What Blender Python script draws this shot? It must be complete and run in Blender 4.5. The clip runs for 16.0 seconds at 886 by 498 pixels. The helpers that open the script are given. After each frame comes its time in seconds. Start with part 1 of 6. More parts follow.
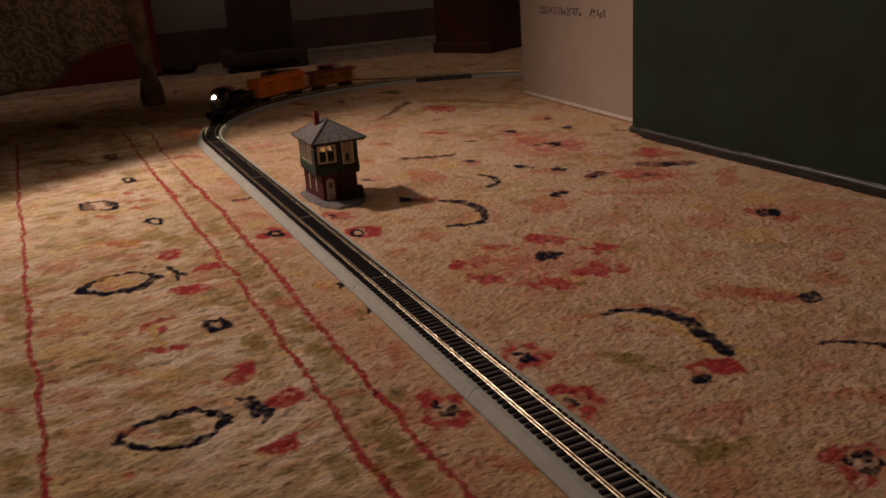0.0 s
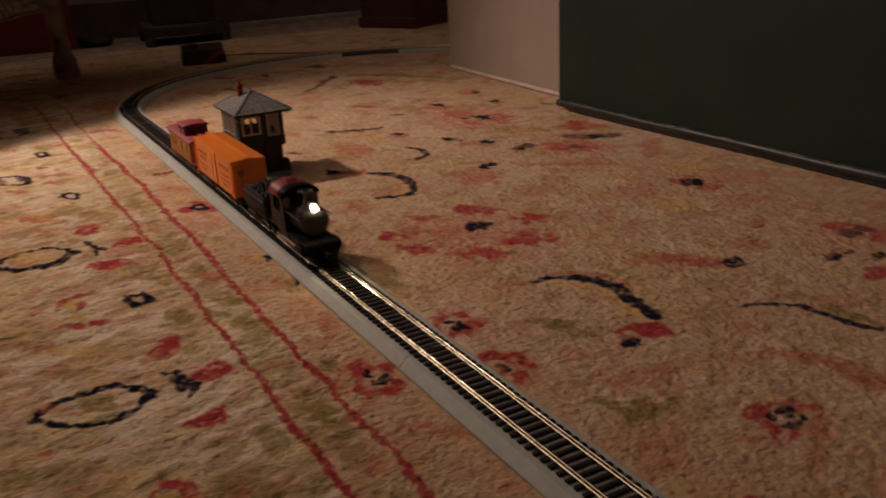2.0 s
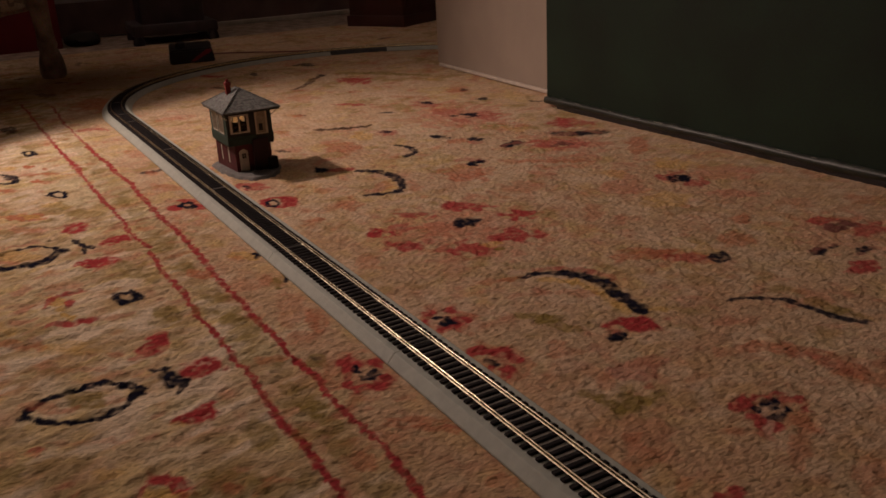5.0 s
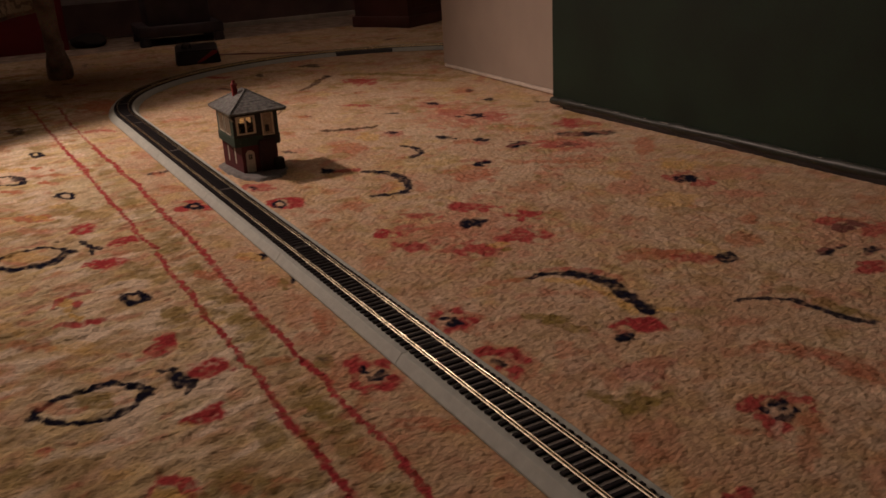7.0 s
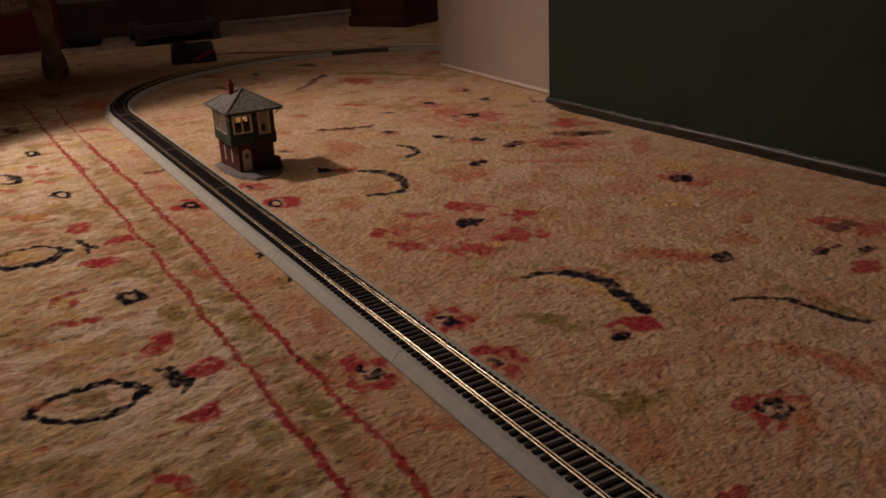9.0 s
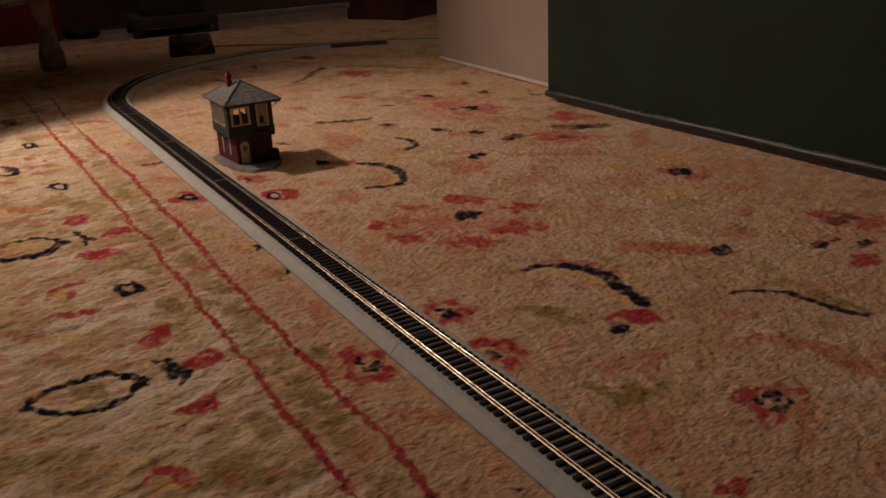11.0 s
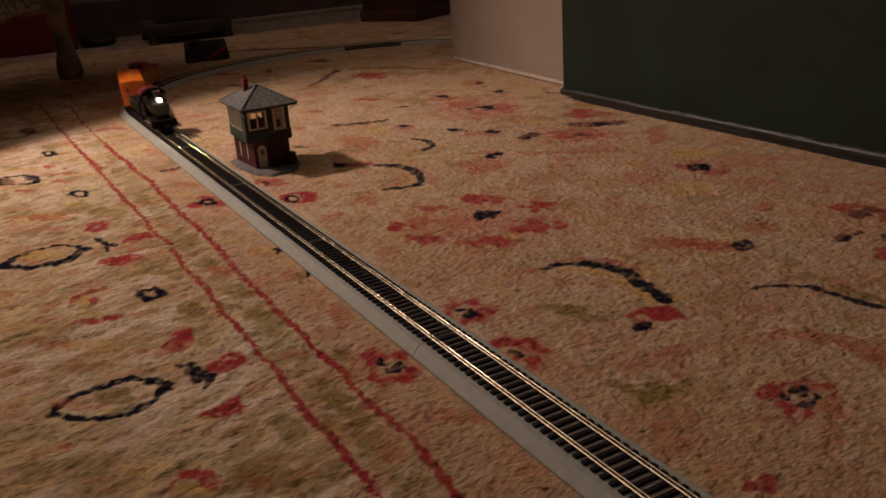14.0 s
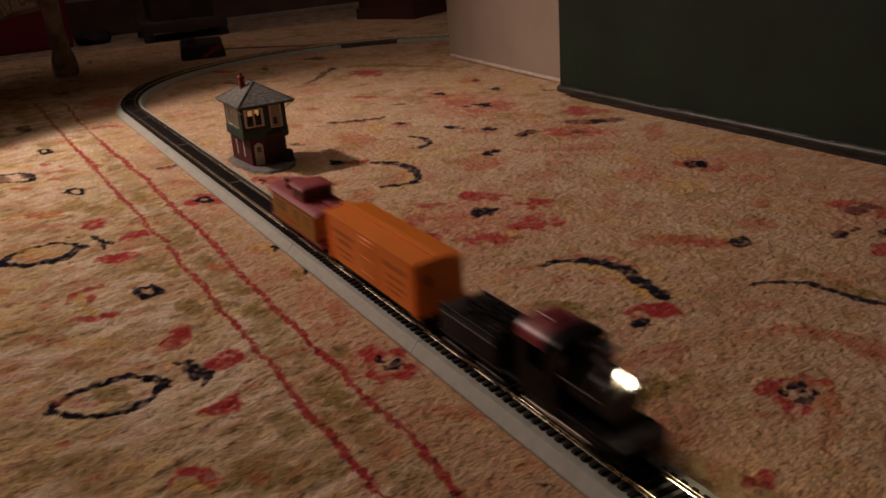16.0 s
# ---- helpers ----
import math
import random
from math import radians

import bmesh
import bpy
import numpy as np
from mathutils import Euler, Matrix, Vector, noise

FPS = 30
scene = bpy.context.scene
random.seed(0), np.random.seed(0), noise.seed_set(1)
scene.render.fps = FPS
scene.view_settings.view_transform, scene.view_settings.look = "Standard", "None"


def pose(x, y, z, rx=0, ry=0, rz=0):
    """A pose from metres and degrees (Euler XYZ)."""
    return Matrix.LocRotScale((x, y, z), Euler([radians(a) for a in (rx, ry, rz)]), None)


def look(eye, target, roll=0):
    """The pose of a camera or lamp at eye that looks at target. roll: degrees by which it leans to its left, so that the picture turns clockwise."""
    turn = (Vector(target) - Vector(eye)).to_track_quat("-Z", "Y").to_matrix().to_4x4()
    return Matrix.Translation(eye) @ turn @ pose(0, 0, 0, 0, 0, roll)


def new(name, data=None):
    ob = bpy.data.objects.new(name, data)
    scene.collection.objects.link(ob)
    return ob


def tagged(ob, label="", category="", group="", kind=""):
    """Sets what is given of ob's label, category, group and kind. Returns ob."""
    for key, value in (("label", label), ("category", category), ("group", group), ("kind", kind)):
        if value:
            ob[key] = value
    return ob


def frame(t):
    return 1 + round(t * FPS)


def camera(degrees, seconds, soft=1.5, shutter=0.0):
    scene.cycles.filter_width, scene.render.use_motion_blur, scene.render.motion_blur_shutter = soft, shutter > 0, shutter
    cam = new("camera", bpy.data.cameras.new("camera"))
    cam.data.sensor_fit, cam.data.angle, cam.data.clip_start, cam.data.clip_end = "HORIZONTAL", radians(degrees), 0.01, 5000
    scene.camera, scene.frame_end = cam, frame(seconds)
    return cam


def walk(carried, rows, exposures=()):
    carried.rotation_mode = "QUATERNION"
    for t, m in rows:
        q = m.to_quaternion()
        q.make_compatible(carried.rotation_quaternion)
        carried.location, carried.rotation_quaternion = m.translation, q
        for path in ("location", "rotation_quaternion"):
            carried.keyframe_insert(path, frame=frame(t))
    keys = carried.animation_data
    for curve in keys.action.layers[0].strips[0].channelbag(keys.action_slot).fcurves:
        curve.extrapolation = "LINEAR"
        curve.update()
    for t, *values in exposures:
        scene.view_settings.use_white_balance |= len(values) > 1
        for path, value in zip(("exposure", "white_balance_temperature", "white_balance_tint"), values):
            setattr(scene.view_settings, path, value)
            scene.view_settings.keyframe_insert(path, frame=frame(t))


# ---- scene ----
cam = camera(54.0, 16.0, soft=1.65, shutter=0.75)
PATH = [
    (0.0, pose(-0.2298, -0.4551, 0.2726, 71.342, 3.830, -24.647)),
    (0.5, pose(-0.2306, -0.4537, 0.2711, 71.109, 3.702, -24.741)),
    (1.0, pose(-0.2302, -0.4531, 0.2701, 71.288, 3.608, -25.103)),
    (1.5, pose(-0.2301, -0.4529, 0.2679, 71.053, 3.301, -25.533)),
    (2.0, pose(-0.2301, -0.4509, 0.2628, 69.733, 2.856, -29.338)),
    (2.5, pose(-0.2302, -0.4512, 0.2615, 69.536, 2.885, -30.476)),
    (3.0, pose(-0.2299, -0.4523, 0.2617, 69.394, 2.677, -30.678)),
    (3.5, pose(-0.2289, -0.4542, 0.2613, 69.242, 2.754, -30.659)),
    (4.0, pose(-0.2290, -0.4543, 0.2619, 69.291, 2.376, -30.974)),
    (4.5, pose(-0.2298, -0.4545, 0.2618, 69.557, 2.732, -30.326)),
    (7.0, pose(-0.2319, -0.4541, 0.2620, 69.674, 3.057, -29.760)),
    (7.5, pose(-0.2313, -0.4544, 0.2614, 69.586, 3.139, -29.797)),
    (8.0, pose(-0.2334, -0.4538, 0.2627, 69.402, 2.735, -30.126)),
    (8.5, pose(-0.2331, -0.4542, 0.2618, 69.562, 2.788, -30.340)),
    (9.0, pose(-0.2331, -0.4547, 0.2621, 69.638, 2.898, -30.006)),
    (11.5, pose(-0.2331, -0.4525, 0.2599, 69.195, 2.713, -30.099)),
    (12.0, pose(-0.2352, -0.4511, 0.2596, 69.751, 3.605, -30.285)),
    (12.5, pose(-0.2363, -0.4513, 0.2604, 69.944, 4.025, -29.840)),
    (13.0, pose(-0.2373, -0.4506, 0.2595, 69.907, 4.296, -29.791)),
    (13.5, pose(-0.2370, -0.4504, 0.2583, 69.604, 4.164, -29.517)),
    (14.0, pose(-0.2354, -0.4518, 0.2602, 69.311, 4.013, -29.441)),
    (14.5, pose(-0.2355, -0.4510, 0.2598, 69.125, 3.892, -29.667)),
    (15.0, pose(-0.2362, -0.4511, 0.2598, 69.209, 4.005, -29.809)),
    (15.5, pose(-0.2366, -0.4505, 0.2588, 69.208, 3.996, -29.803)),
    (16.0, pose(-0.2365, -0.4511, 0.2594, 69.167, 4.009, -29.713)),
]
# the clip's camera opens and closes its exposure a little
walk(cam, PATH, [(0, 0.0), (1.5, 0.0), (2.5, -0.04), (3.5, -0.11), (4.5, -0.09), (7, -0.08), (9, -0.05), (11.5, -0.02), (13, 0.03), (14, 0.03), (15.5, 0.08), (16, 0.05)])

# ------------------------------------------------------------------ light
LAMP = (-0.454, 1.153, 0.84)
# a shaded lamp, out of view beside the chair, lights the rug below


def lamp_spot(name, target, energy, degrees, blend):
    data = bpy.data.lights.new(name, "SPOT")
    data.energy, data.color, data.shadow_soft_size = energy, (1.0, 0.725, 0.61), 0.035
    data.spot_size, data.spot_blend = radians(degrees), blend
    ob = new(name, data)
    ob.matrix_world = look(LAMP, target)
    return ob


lamp_spot("lamp_light_below", (0.09, 0.52, 0.0), 35.2, 80, 1.0)
# added upward fill, tuned so its ceiling bounce lifts the dark parts
lamp_spot("fill_spot_above", (-0.55, 1.50, 2.4), 80.0, 120, 0.8)
world = bpy.data.worlds.new("world")
scene.world = world
world.use_nodes = True
world.node_tree.nodes["Background"].inputs[0].default_value = (1.0, 0.8, 0.6, 1)
world.node_tree.nodes["Background"].inputs[1].default_value = 0.01

# ------------------------------------------------------------------ materials
MATS = {}


def material(name, color, rough=0.6, metal=0.0, vary=0.25, scale=60.0, bump=0.15, fine=900.0, second=None, emit=0.0, coat=0.0, spec=0.5):
    """A painted or natural surface with mottling at two scales and a fine relief."""
    m = bpy.data.materials.new(name)
    m.use_nodes = True
    nt = m.node_tree
    b = nt.nodes["Principled BSDF"]
    tc = nt.nodes.new("ShaderNodeTexCoord")
    n1 = nt.nodes.new("ShaderNodeTexNoise")
    n1.inputs["Scale"].default_value = scale
    n1.inputs["Detail"].default_value = 5
    n2 = nt.nodes.new("ShaderNodeTexNoise")
    n2.inputs["Scale"].default_value = fine
    n2.inputs["Detail"].default_value = 3
    for n in (n1, n2):
        nt.links.new(tc.outputs["Object"], n.inputs["Vector"])
    ramp = nt.nodes.new("ShaderNodeValToRGB")
    ramp.color_ramp.elements[0].position, ramp.color_ramp.elements[1].position = 0.32, 0.68
    dark = second or tuple(c * (1 - vary) for c in color)
    ramp.color_ramp.elements[0].color = (*dark, 1)
    ramp.color_ramp.elements[1].color = (*[min(1, c * (1 + 0.4 * vary)) for c in color], 1)
    nt.links.new(n1.outputs["Fac"], ramp.inputs["Fac"])
    mix = nt.nodes.new("ShaderNodeMix")
    mix.data_type, mix.blend_type = "RGBA", "OVERLAY"
    mix.inputs["Factor"].default_value = min(1.0, vary)
    nt.links.new(ramp.outputs["Color"], mix.inputs["A"])
    nt.links.new(n2.outputs["Color"], mix.inputs["B"])
    nt.links.new(mix.outputs["Result"], b.inputs["Base Color"])
    rr = nt.nodes.new("ShaderNodeMapRange")
    rr.inputs["To Min"].default_value, rr.inputs["To Max"].default_value = max(0.02, rough - 0.12), min(1, rough + 0.12)
    nt.links.new(n1.outputs["Fac"], rr.inputs["Value"])
    nt.links.new(rr.outputs["Result"], b.inputs["Roughness"])
    b.inputs["Metallic"].default_value = metal
    b.inputs["Coat Weight"].default_value = coat
    b.inputs["Specular IOR Level"].default_value = spec
    if bump:
        bp = nt.nodes.new("ShaderNodeBump")
        bp.inputs["Strength"].default_value = bump
        bp.inputs["Distance"].default_value = 0.0006
        nt.links.new(n2.outputs["Fac"], bp.inputs["Height"])
        nt.links.new(bp.outputs["Normal"], b.inputs["Normal"])
    if emit:
        b.inputs["Emission Color"].default_value = (1.0, 0.80, 0.50, 1)
        b.inputs["Emission Strength"].default_value = emit
    MATS[name] = m
    return m


def rug_material():
    m = bpy.data.materials.new("wool_pile")
    m.use_nodes = True
    nt = m.node_tree
    b = nt.nodes["Principled BSDF"]
    at = nt.nodes.new("ShaderNodeAttribute")
    at.attribute_name = "pattern"
    tc = nt.nodes.new("ShaderNodeTexCoord")
    n1 = nt.nodes.new("ShaderNodeTexNoise")
    n1.inputs["Scale"].default_value = 420
    n1.inputs["Detail"].default_value = 4
    n1.inputs["Roughness"].default_value = 0.7
    lie = nt.nodes.new("ShaderNodeMapping")
    lie.inputs["Scale"].default_value = (0.68, 1.2, 1.0)
    nt.links.new(tc.outputs["Object"], lie.inputs["Vector"])
    nt.links.new(lie.outputs["Vector"], n1.inputs["Vector"])
    val = nt.nodes.new("ShaderNodeMapRange")
    val.inputs["From Min"].default_value, val.inputs["From Max"].default_value = 0.3, 0.7
    val.inputs["To Min"].default_value, val.inputs["To Max"].default_value = 0.77, 1.17
    nt.links.new(n1.outputs["Fac"], val.inputs["Value"])
    mul = nt.nodes.new("ShaderNodeVectorMath")
    mul.operation = "SCALE"
    nt.links.new(at.outputs["Color"], mul.inputs[0])
    nt.links.new(val.outputs["Result"], mul.inputs["Scale"])
    nt.links.new(mul.outputs["Vector"], b.inputs["Base Color"])
    b.inputs["Roughness"].default_value = 0.95
    b.inputs["Specular IOR Level"].default_value = 0.0
    v = nt.nodes.new("ShaderNodeTexVoronoi")
    v.inputs["Scale"].default_value = 380
    v.inputs["Randomness"].default_value = 1.0
    nt.links.new(lie.outputs["Vector"], v.inputs["Vector"])
    bp = nt.nodes.new("ShaderNodeBump")
    bp.invert = True
    bp.inputs["Strength"].default_value = 0.36
    bp.inputs["Distance"].default_value = 0.0019
    nt.links.new(v.outputs["Distance"], bp.inputs["Height"])
    nt.links.new(bp.outputs["Normal"], b.inputs["Normal"])
    return m


def cloth_material(name, light, dark, third):
    """A printed upholstery cloth: blotchy leaf print over a pale ground."""
    m = material(name, light, 0.9, vary=0.3, scale=25, bump=0.5, fine=700, spec=0.1)
    nt = m.node_tree
    b = nt.nodes["Principled BSDF"]
    tc = nt.nodes.new("ShaderNodeTexCoord")
    w = nt.nodes.new("ShaderNodeTexWave")
    w.bands_direction = "DIAGONAL"
    w.inputs["Scale"].default_value = 20
    w.inputs["Distortion"].default_value = 11
    w.inputs["Detail"].default_value = 2
    w.inputs["Detail Scale"].default_value = 2.2
    n = nt.nodes.new("ShaderNodeTexNoise")
    n.inputs["Scale"].default_value = 52
    n.inputs["Detail"].default_value = 2
    n.inputs["Distortion"].default_value = 2.2
    for q in (w, n):
        nt.links.new(tc.outputs["Object"], q.inputs["Vector"])
    ramp = nt.nodes.new("ShaderNodeValToRGB")
    e = ramp.color_ramp.elements
    e[0].position, e[0].color = 0.20, (*dark, 1)
    e[1].position, e[1].color = 0.80, (*light, 1)
    k = e.new(0.42)
    k.color = (*third, 1)
    add = nt.nodes.new("ShaderNodeMath")
    add.operation = "MULTIPLY"
    nt.links.new(w.outputs["Fac"], add.inputs[0])
    sc = nt.nodes.new("ShaderNodeMath")
    sc.operation = "MULTIPLY"
    sc.inputs[1].default_value = 1.7
    nt.links.new(n.outputs["Fac"], sc.inputs[0])
    nt.links.new(sc.outputs[0], add.inputs[1])
    nt.links.new(add.outputs[0], ramp.inputs["Fac"])
    nt.links.new(ramp.outputs["Color"], b.inputs["Base Color"])
    return m


def glass_material():
    m = bpy.data.materials.new("window_glass")
    m.use_nodes = True
    b = m.node_tree.nodes["Principled BSDF"]
    b.inputs["Base Color"].default_value = (0.9, 0.85, 0.7, 1)
    b.inputs["Roughness"].default_value = 0.08
    b.inputs["Transmission Weight"].default_value = 1.0
    b.inputs["IOR"].default_value = 1.3
    return m


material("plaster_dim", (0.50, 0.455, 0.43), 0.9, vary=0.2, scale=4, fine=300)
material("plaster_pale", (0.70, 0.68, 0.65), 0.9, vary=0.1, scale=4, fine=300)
material("plaster_ceiling", (0.77, 0.76, 0.74), 0.9, vary=0.1, scale=3, fine=300)
material("floor_carpet", (0.42, 0.33, 0.26), 0.95, vary=0.45, scale=30, fine=420, bump=1.0, spec=0.1)
material("board_brown", (0.20, 0.135, 0.125), 0.5, vary=0.3, scale=12)
material("strip_pale", (0.55, 0.5, 0.42), 0.6, vary=0.2, scale=30)
material("roadbed_grey", (0.44, 0.47, 0.42), 0.62, vary=0.12, scale=120, fine=2600, bump=0.35)
material("ballast_dark", (0.29, 0.272, 0.245), 0.8, vary=0.25, scale=200, fine=2600, bump=0.4, spec=0.1)
material("roadbed_black", (0.03, 0.03, 0.032), 0.6, vary=0.3, scale=120, fine=2600, bump=0.35)
material("tie_black", (0.027, 0.0235, 0.0255), 0.85, vary=0.4, scale=300, fine=3000, bump=0.4, spec=0.1)
material("rail_nickel", (0.95, 0.87, 0.64), 0.23, metal=1.0, vary=0.15, scale=200, fine=2000, bump=0.05)
material("loco_black", (0.0115, 0.0098, 0.0120), 0.30, vary=0.35, scale=120, fine=2000, bump=0.06, spec=0.06)
material("tender_black", (0.022, 0.019, 0.019), 0.6, vary=0.3, scale=120, fine=2000, bump=0.1, spec=0.15)
material("graphite_grey", (0.085, 0.078, 0.072), 0.55, metal=0.2, vary=0.2, scale=150, fine=2000, bump=0.1)
material("roof_red", (0.24, 0.030, 0.040), 0.33, vary=0.15, scale=90, fine=2000, bump=0.08, coat=0.3)
material("car_orange", (1.0, 0.285, 0.032), 0.36, vary=0.08, scale=90, fine=1800, bump=0.08, coat=0.25)
material("car_orange_end", (1.0, 0.28, 0.05), 0.36, vary=0.08, scale=90, fine=1800, bump=0.08, coat=0.25)
material("car_yellow", (0.44, 0.20, 0.03), 0.5, vary=0.15, scale=90, fine=1800, bump=0.08)
material("caboose_red", (0.29, 0.036, 0.048), 0.62, vary=0.2, scale=90, fine=1800, bump=0.1)
material("print_dark", (0.52, 0.14, 0.022), 0.6, vary=0.2, bump=0)
material("pane_olive", (0.11, 0.080, 0.025), 0.3, vary=0.2, scale=200)
material("wheel_dark", (0.03, 0.028, 0.026), 0.45, metal=0.5, vary=0.3, scale=200)
material("side_rod", (0.5, 0.48, 0.44), 0.3, metal=1.0, vary=0.2, scale=200)
material("headlight_glow", (1.0, 0.9, 0.7), 0.3, vary=0.0, bump=0, emit=350.0)
material("tower_red", (0.11, 0.014, 0.017), 0.6, vary=0.3, scale=200, fine=1500)
# the tower red with shade mixed in, for the stair case
material("tower_red_shaded", (0.040, 0.011, 0.015), 0.65, vary=0.3, scale=200, fine=1500)
material("tower_green", (0.018, 0.05, 0.038), 0.55, vary=0.3, scale=200, fine=1500)
material("tower_dark", (0.02, 0.022, 0.02), 0.6, vary=0.3, scale=200, fine=1500)
material("tower_cream", (0.66, 0.60, 0.49), 0.6, vary=0.15, scale=200, fine=1500)
material("tower_tan", (0.42, 0.36, 0.27), 0.5, vary=0.3, scale=300, fine=1500)
material("slate_grey", (0.205, 0.21, 0.20), 0.8, vary=0.5, scale=250, fine=1500, bump=0.4)
material("base_grey", (0.19, 0.185, 0.175), 0.8, vary=0.35, scale=150, fine=1200, bump=0.5)
material("chimney_red", (0.25, 0.02, 0.02), 0.6, vary=0.3, scale=300, fine=1800)
material("bush_dark", (0.03, 0.025, 0.02), 0.9, vary=0.4, scale=300, fine=1800, bump=0.6)
material("case_green", (0.0120, 0.027, 0.0150), 0.7, vary=0.38, scale=11, fine=500, bump=0.25, spec=0.3)
material("case_rail", (0.028, 0.034, 0.026), 0.45, vary=0.5, scale=40, fine=300, bump=0.4)
material("worn_glint", (0.22, 0.22, 0.19), 0.6, vary=0.4, scale=100)
material("card_white", (0.405, 0.34, 0.285), 0.8, vary=0.07, scale=14, fine=350, bump=0.12, spec=0.2)
material("card_edge", (0.68, 0.6, 0.52), 0.85, vary=0.15, scale=60, fine=600)
material("ink", (0.07, 0.06, 0.06), 0.7, vary=0.2, bump=0)
material("mahogany", (0.095, 0.034, 0.030), 0.45, vary=0.4, scale=14, fine=200, bump=0.1)
material("ebony", (0.065, 0.052, 0.058), 0.5, vary=0.4, scale=20, fine=300, bump=0.1)
material("box_crimson", (0.27, 0.024, 0.036), 0.6, vary=0.2, scale=10, fine=300)
material("leg_wood", (0.42, 0.32, 0.25), 0.55, vary=0.65, scale=25, fine=300, bump=0.3)
material("pack_black", (0.025, 0.023, 0.025), 0.4, vary=0.3, scale=80)
material("pack_red", (0.35, 0.02, 0.03), 0.45, vary=0.15, scale=80)
material("pack_grey", (0.2, 0.19, 0.18), 0.45, vary=0.2, scale=80)
material("wire_red", (0.20, 0.05, 0.04), 0.5, vary=0.1, bump=0)
material("seat_cloth", (0.3, 0.22, 0.15), 0.9, vary=0.3, scale=25, bump=0.4, spec=0.1)
MATS["wool_pile"] = rug_material()
MATS["print_cloth"] = cloth_material("print_cloth", (0.72, 0.65, 0.56), (0.34, 0.30, 0.27), (0.52, 0.46, 0.39))
MATS["window_glass"] = glass_material()


# ------------------------------------------------------------------ mesh helpers
def box(bm, x0, x1, y0, y1, z0, z1, bev=0.0, seg=1):
    vs = [bm.verts.new((x, y, z)) for z in (z0, z1) for y in (y0, y1) for x in (x0, x1)]
    fs = [bm.faces.new([vs[i] for i in q]) for q in ((0, 2, 3, 1), (4, 5, 7, 6), (0, 1, 5, 4), (2, 6, 7, 3), (0, 4, 6, 2), (1, 3, 7, 5))]
    if bev:
        es = list({e for f in fs for e in f.edges})
        bmesh.ops.bevel(bm, geom=es, offset=bev, segments=seg, affect="EDGES", profile=0.5)


def tube(bm, p0, p1, r0, r1=None, seg=16, caps=True):
    r1 = r0 if r1 is None else r1
    p0, p1 = Vector(p0), Vector(p1)
    q = (p1 - p0).to_track_quat("Z", "Y")
    rings = []
    for p, r in ((p0, r0), (p1, r1)):
        rings.append([bm.verts.new(p + q @ Vector((r * math.cos(a), r * math.sin(a), 0))) for a in [2 * math.pi * i / seg for i in range(seg)]])
    for i in range(seg):
        bm.faces.new((rings[0][i], rings[0][(i + 1) % seg], rings[1][(i + 1) % seg], rings[1][i]))
    if caps:
        bm.faces.new(rings[0][::-1])
        bm.faces.new(rings[1])


def lathe(bm, profile, axis_from, axis, seg=20):
    """Turns (radius, distance along the axis) pairs round an axis."""
    o, q = Vector(axis_from), Vector(axis).to_track_quat("Z", "Y")
    rings = []
    for r, d in profile:
        rings.append([bm.verts.new(o + q @ Vector((r * math.cos(a), r * math.sin(a), d))) for a in [2 * math.pi * i / seg for i in range(seg)]])
    for a, b in zip(rings, rings[1:]):
        for i in range(seg):
            bm.faces.new((a[i], a[(i + 1) % seg], b[(i + 1) % seg], b[i]))
    bm.faces.new(rings[0][::-1])
    bm.faces.new(rings[-1])


def prism(bm, outline, z0, z1, inset=0.0):
    """Stands a flat outline (x, y) up from z0 to z1, drawn in at the top by inset."""
    cx, cy = sum(p[0] for p in outline) / len(outline), sum(p[1] for p in outline) / len(outline)
    lo = [bm.verts.new((x, y, z0)) for x, y in outline]
    hi = [bm.verts.new((x + (cx - x) * inset, y + (cy - y) * inset, z1)) for x, y in outline]
    n = len(lo)
    for i in range(n):
        bm.faces.new((lo[i], lo[(i + 1) % n], hi[(i + 1) % n], hi[i]))
    bm.faces.new(lo[::-1])
    bm.faces.new(hi)


def extrude_profile(bm, profile, y0, y1):
    """Runs a closed (x, z) profile from y0 to y1."""
    a = [bm.verts.new((x, y0, z)) for x, z in profile]
    b = [bm.verts.new((x, y1, z)) for x, z in profile]
    n = len(a)
    for i in range(n):
        bm.faces.new((a[i], b[i], b[(i + 1) % n], a[(i + 1) % n]))
    bm.faces.new(a)
    bm.faces.new(b[::-1])


def sweep(bm, profile, places):
    """Carries a closed (side, up) profile along places of (point, sideways)."""
    rings = [[bm.verts.new((p[0] + s[0] * u, p[1] + s[1] * u, z)) for u, z in profile] for p, s in places]
    n = len(profile)
    for a, b in zip(rings, rings[1:]):
        for i in range(n):
            bm.faces.new((a[i], a[(i + 1) % n], b[(i + 1) % n], b[i]))
    bm.faces.new(rings[0][::-1])
    bm.faces.new(rings[-1])


def finish(bm, name, mat, smooth=False):
    bmesh.ops.recalc_face_normals(bm, faces=bm.faces)
    me = bpy.data.meshes.new(name)
    bm.to_mesh(me)
    bm.free()
    me.materials.append(MATS[mat])
    if smooth:
        me.set_sharp_from_angle(angle=radians(35))
    return me


def part(name, bm, mat, parent, label="", smooth=False):
    ob = new(name, finish(bm, name, mat, smooth))
    ob.parent = parent
    return tagged(ob, label)


def thing(name, label, category, at=None, group="", kind=""):
    ob = new(name)
    ob.empty_display_size = 0.02
    ob.matrix_basis = at or Matrix()
    return tagged(ob, label, category, group, kind)


def solo(name, bm, mat, label, category, kind="", smooth=False):
    return tagged(new(name, finish(bm, name, mat, smooth)), label, category, "", kind)


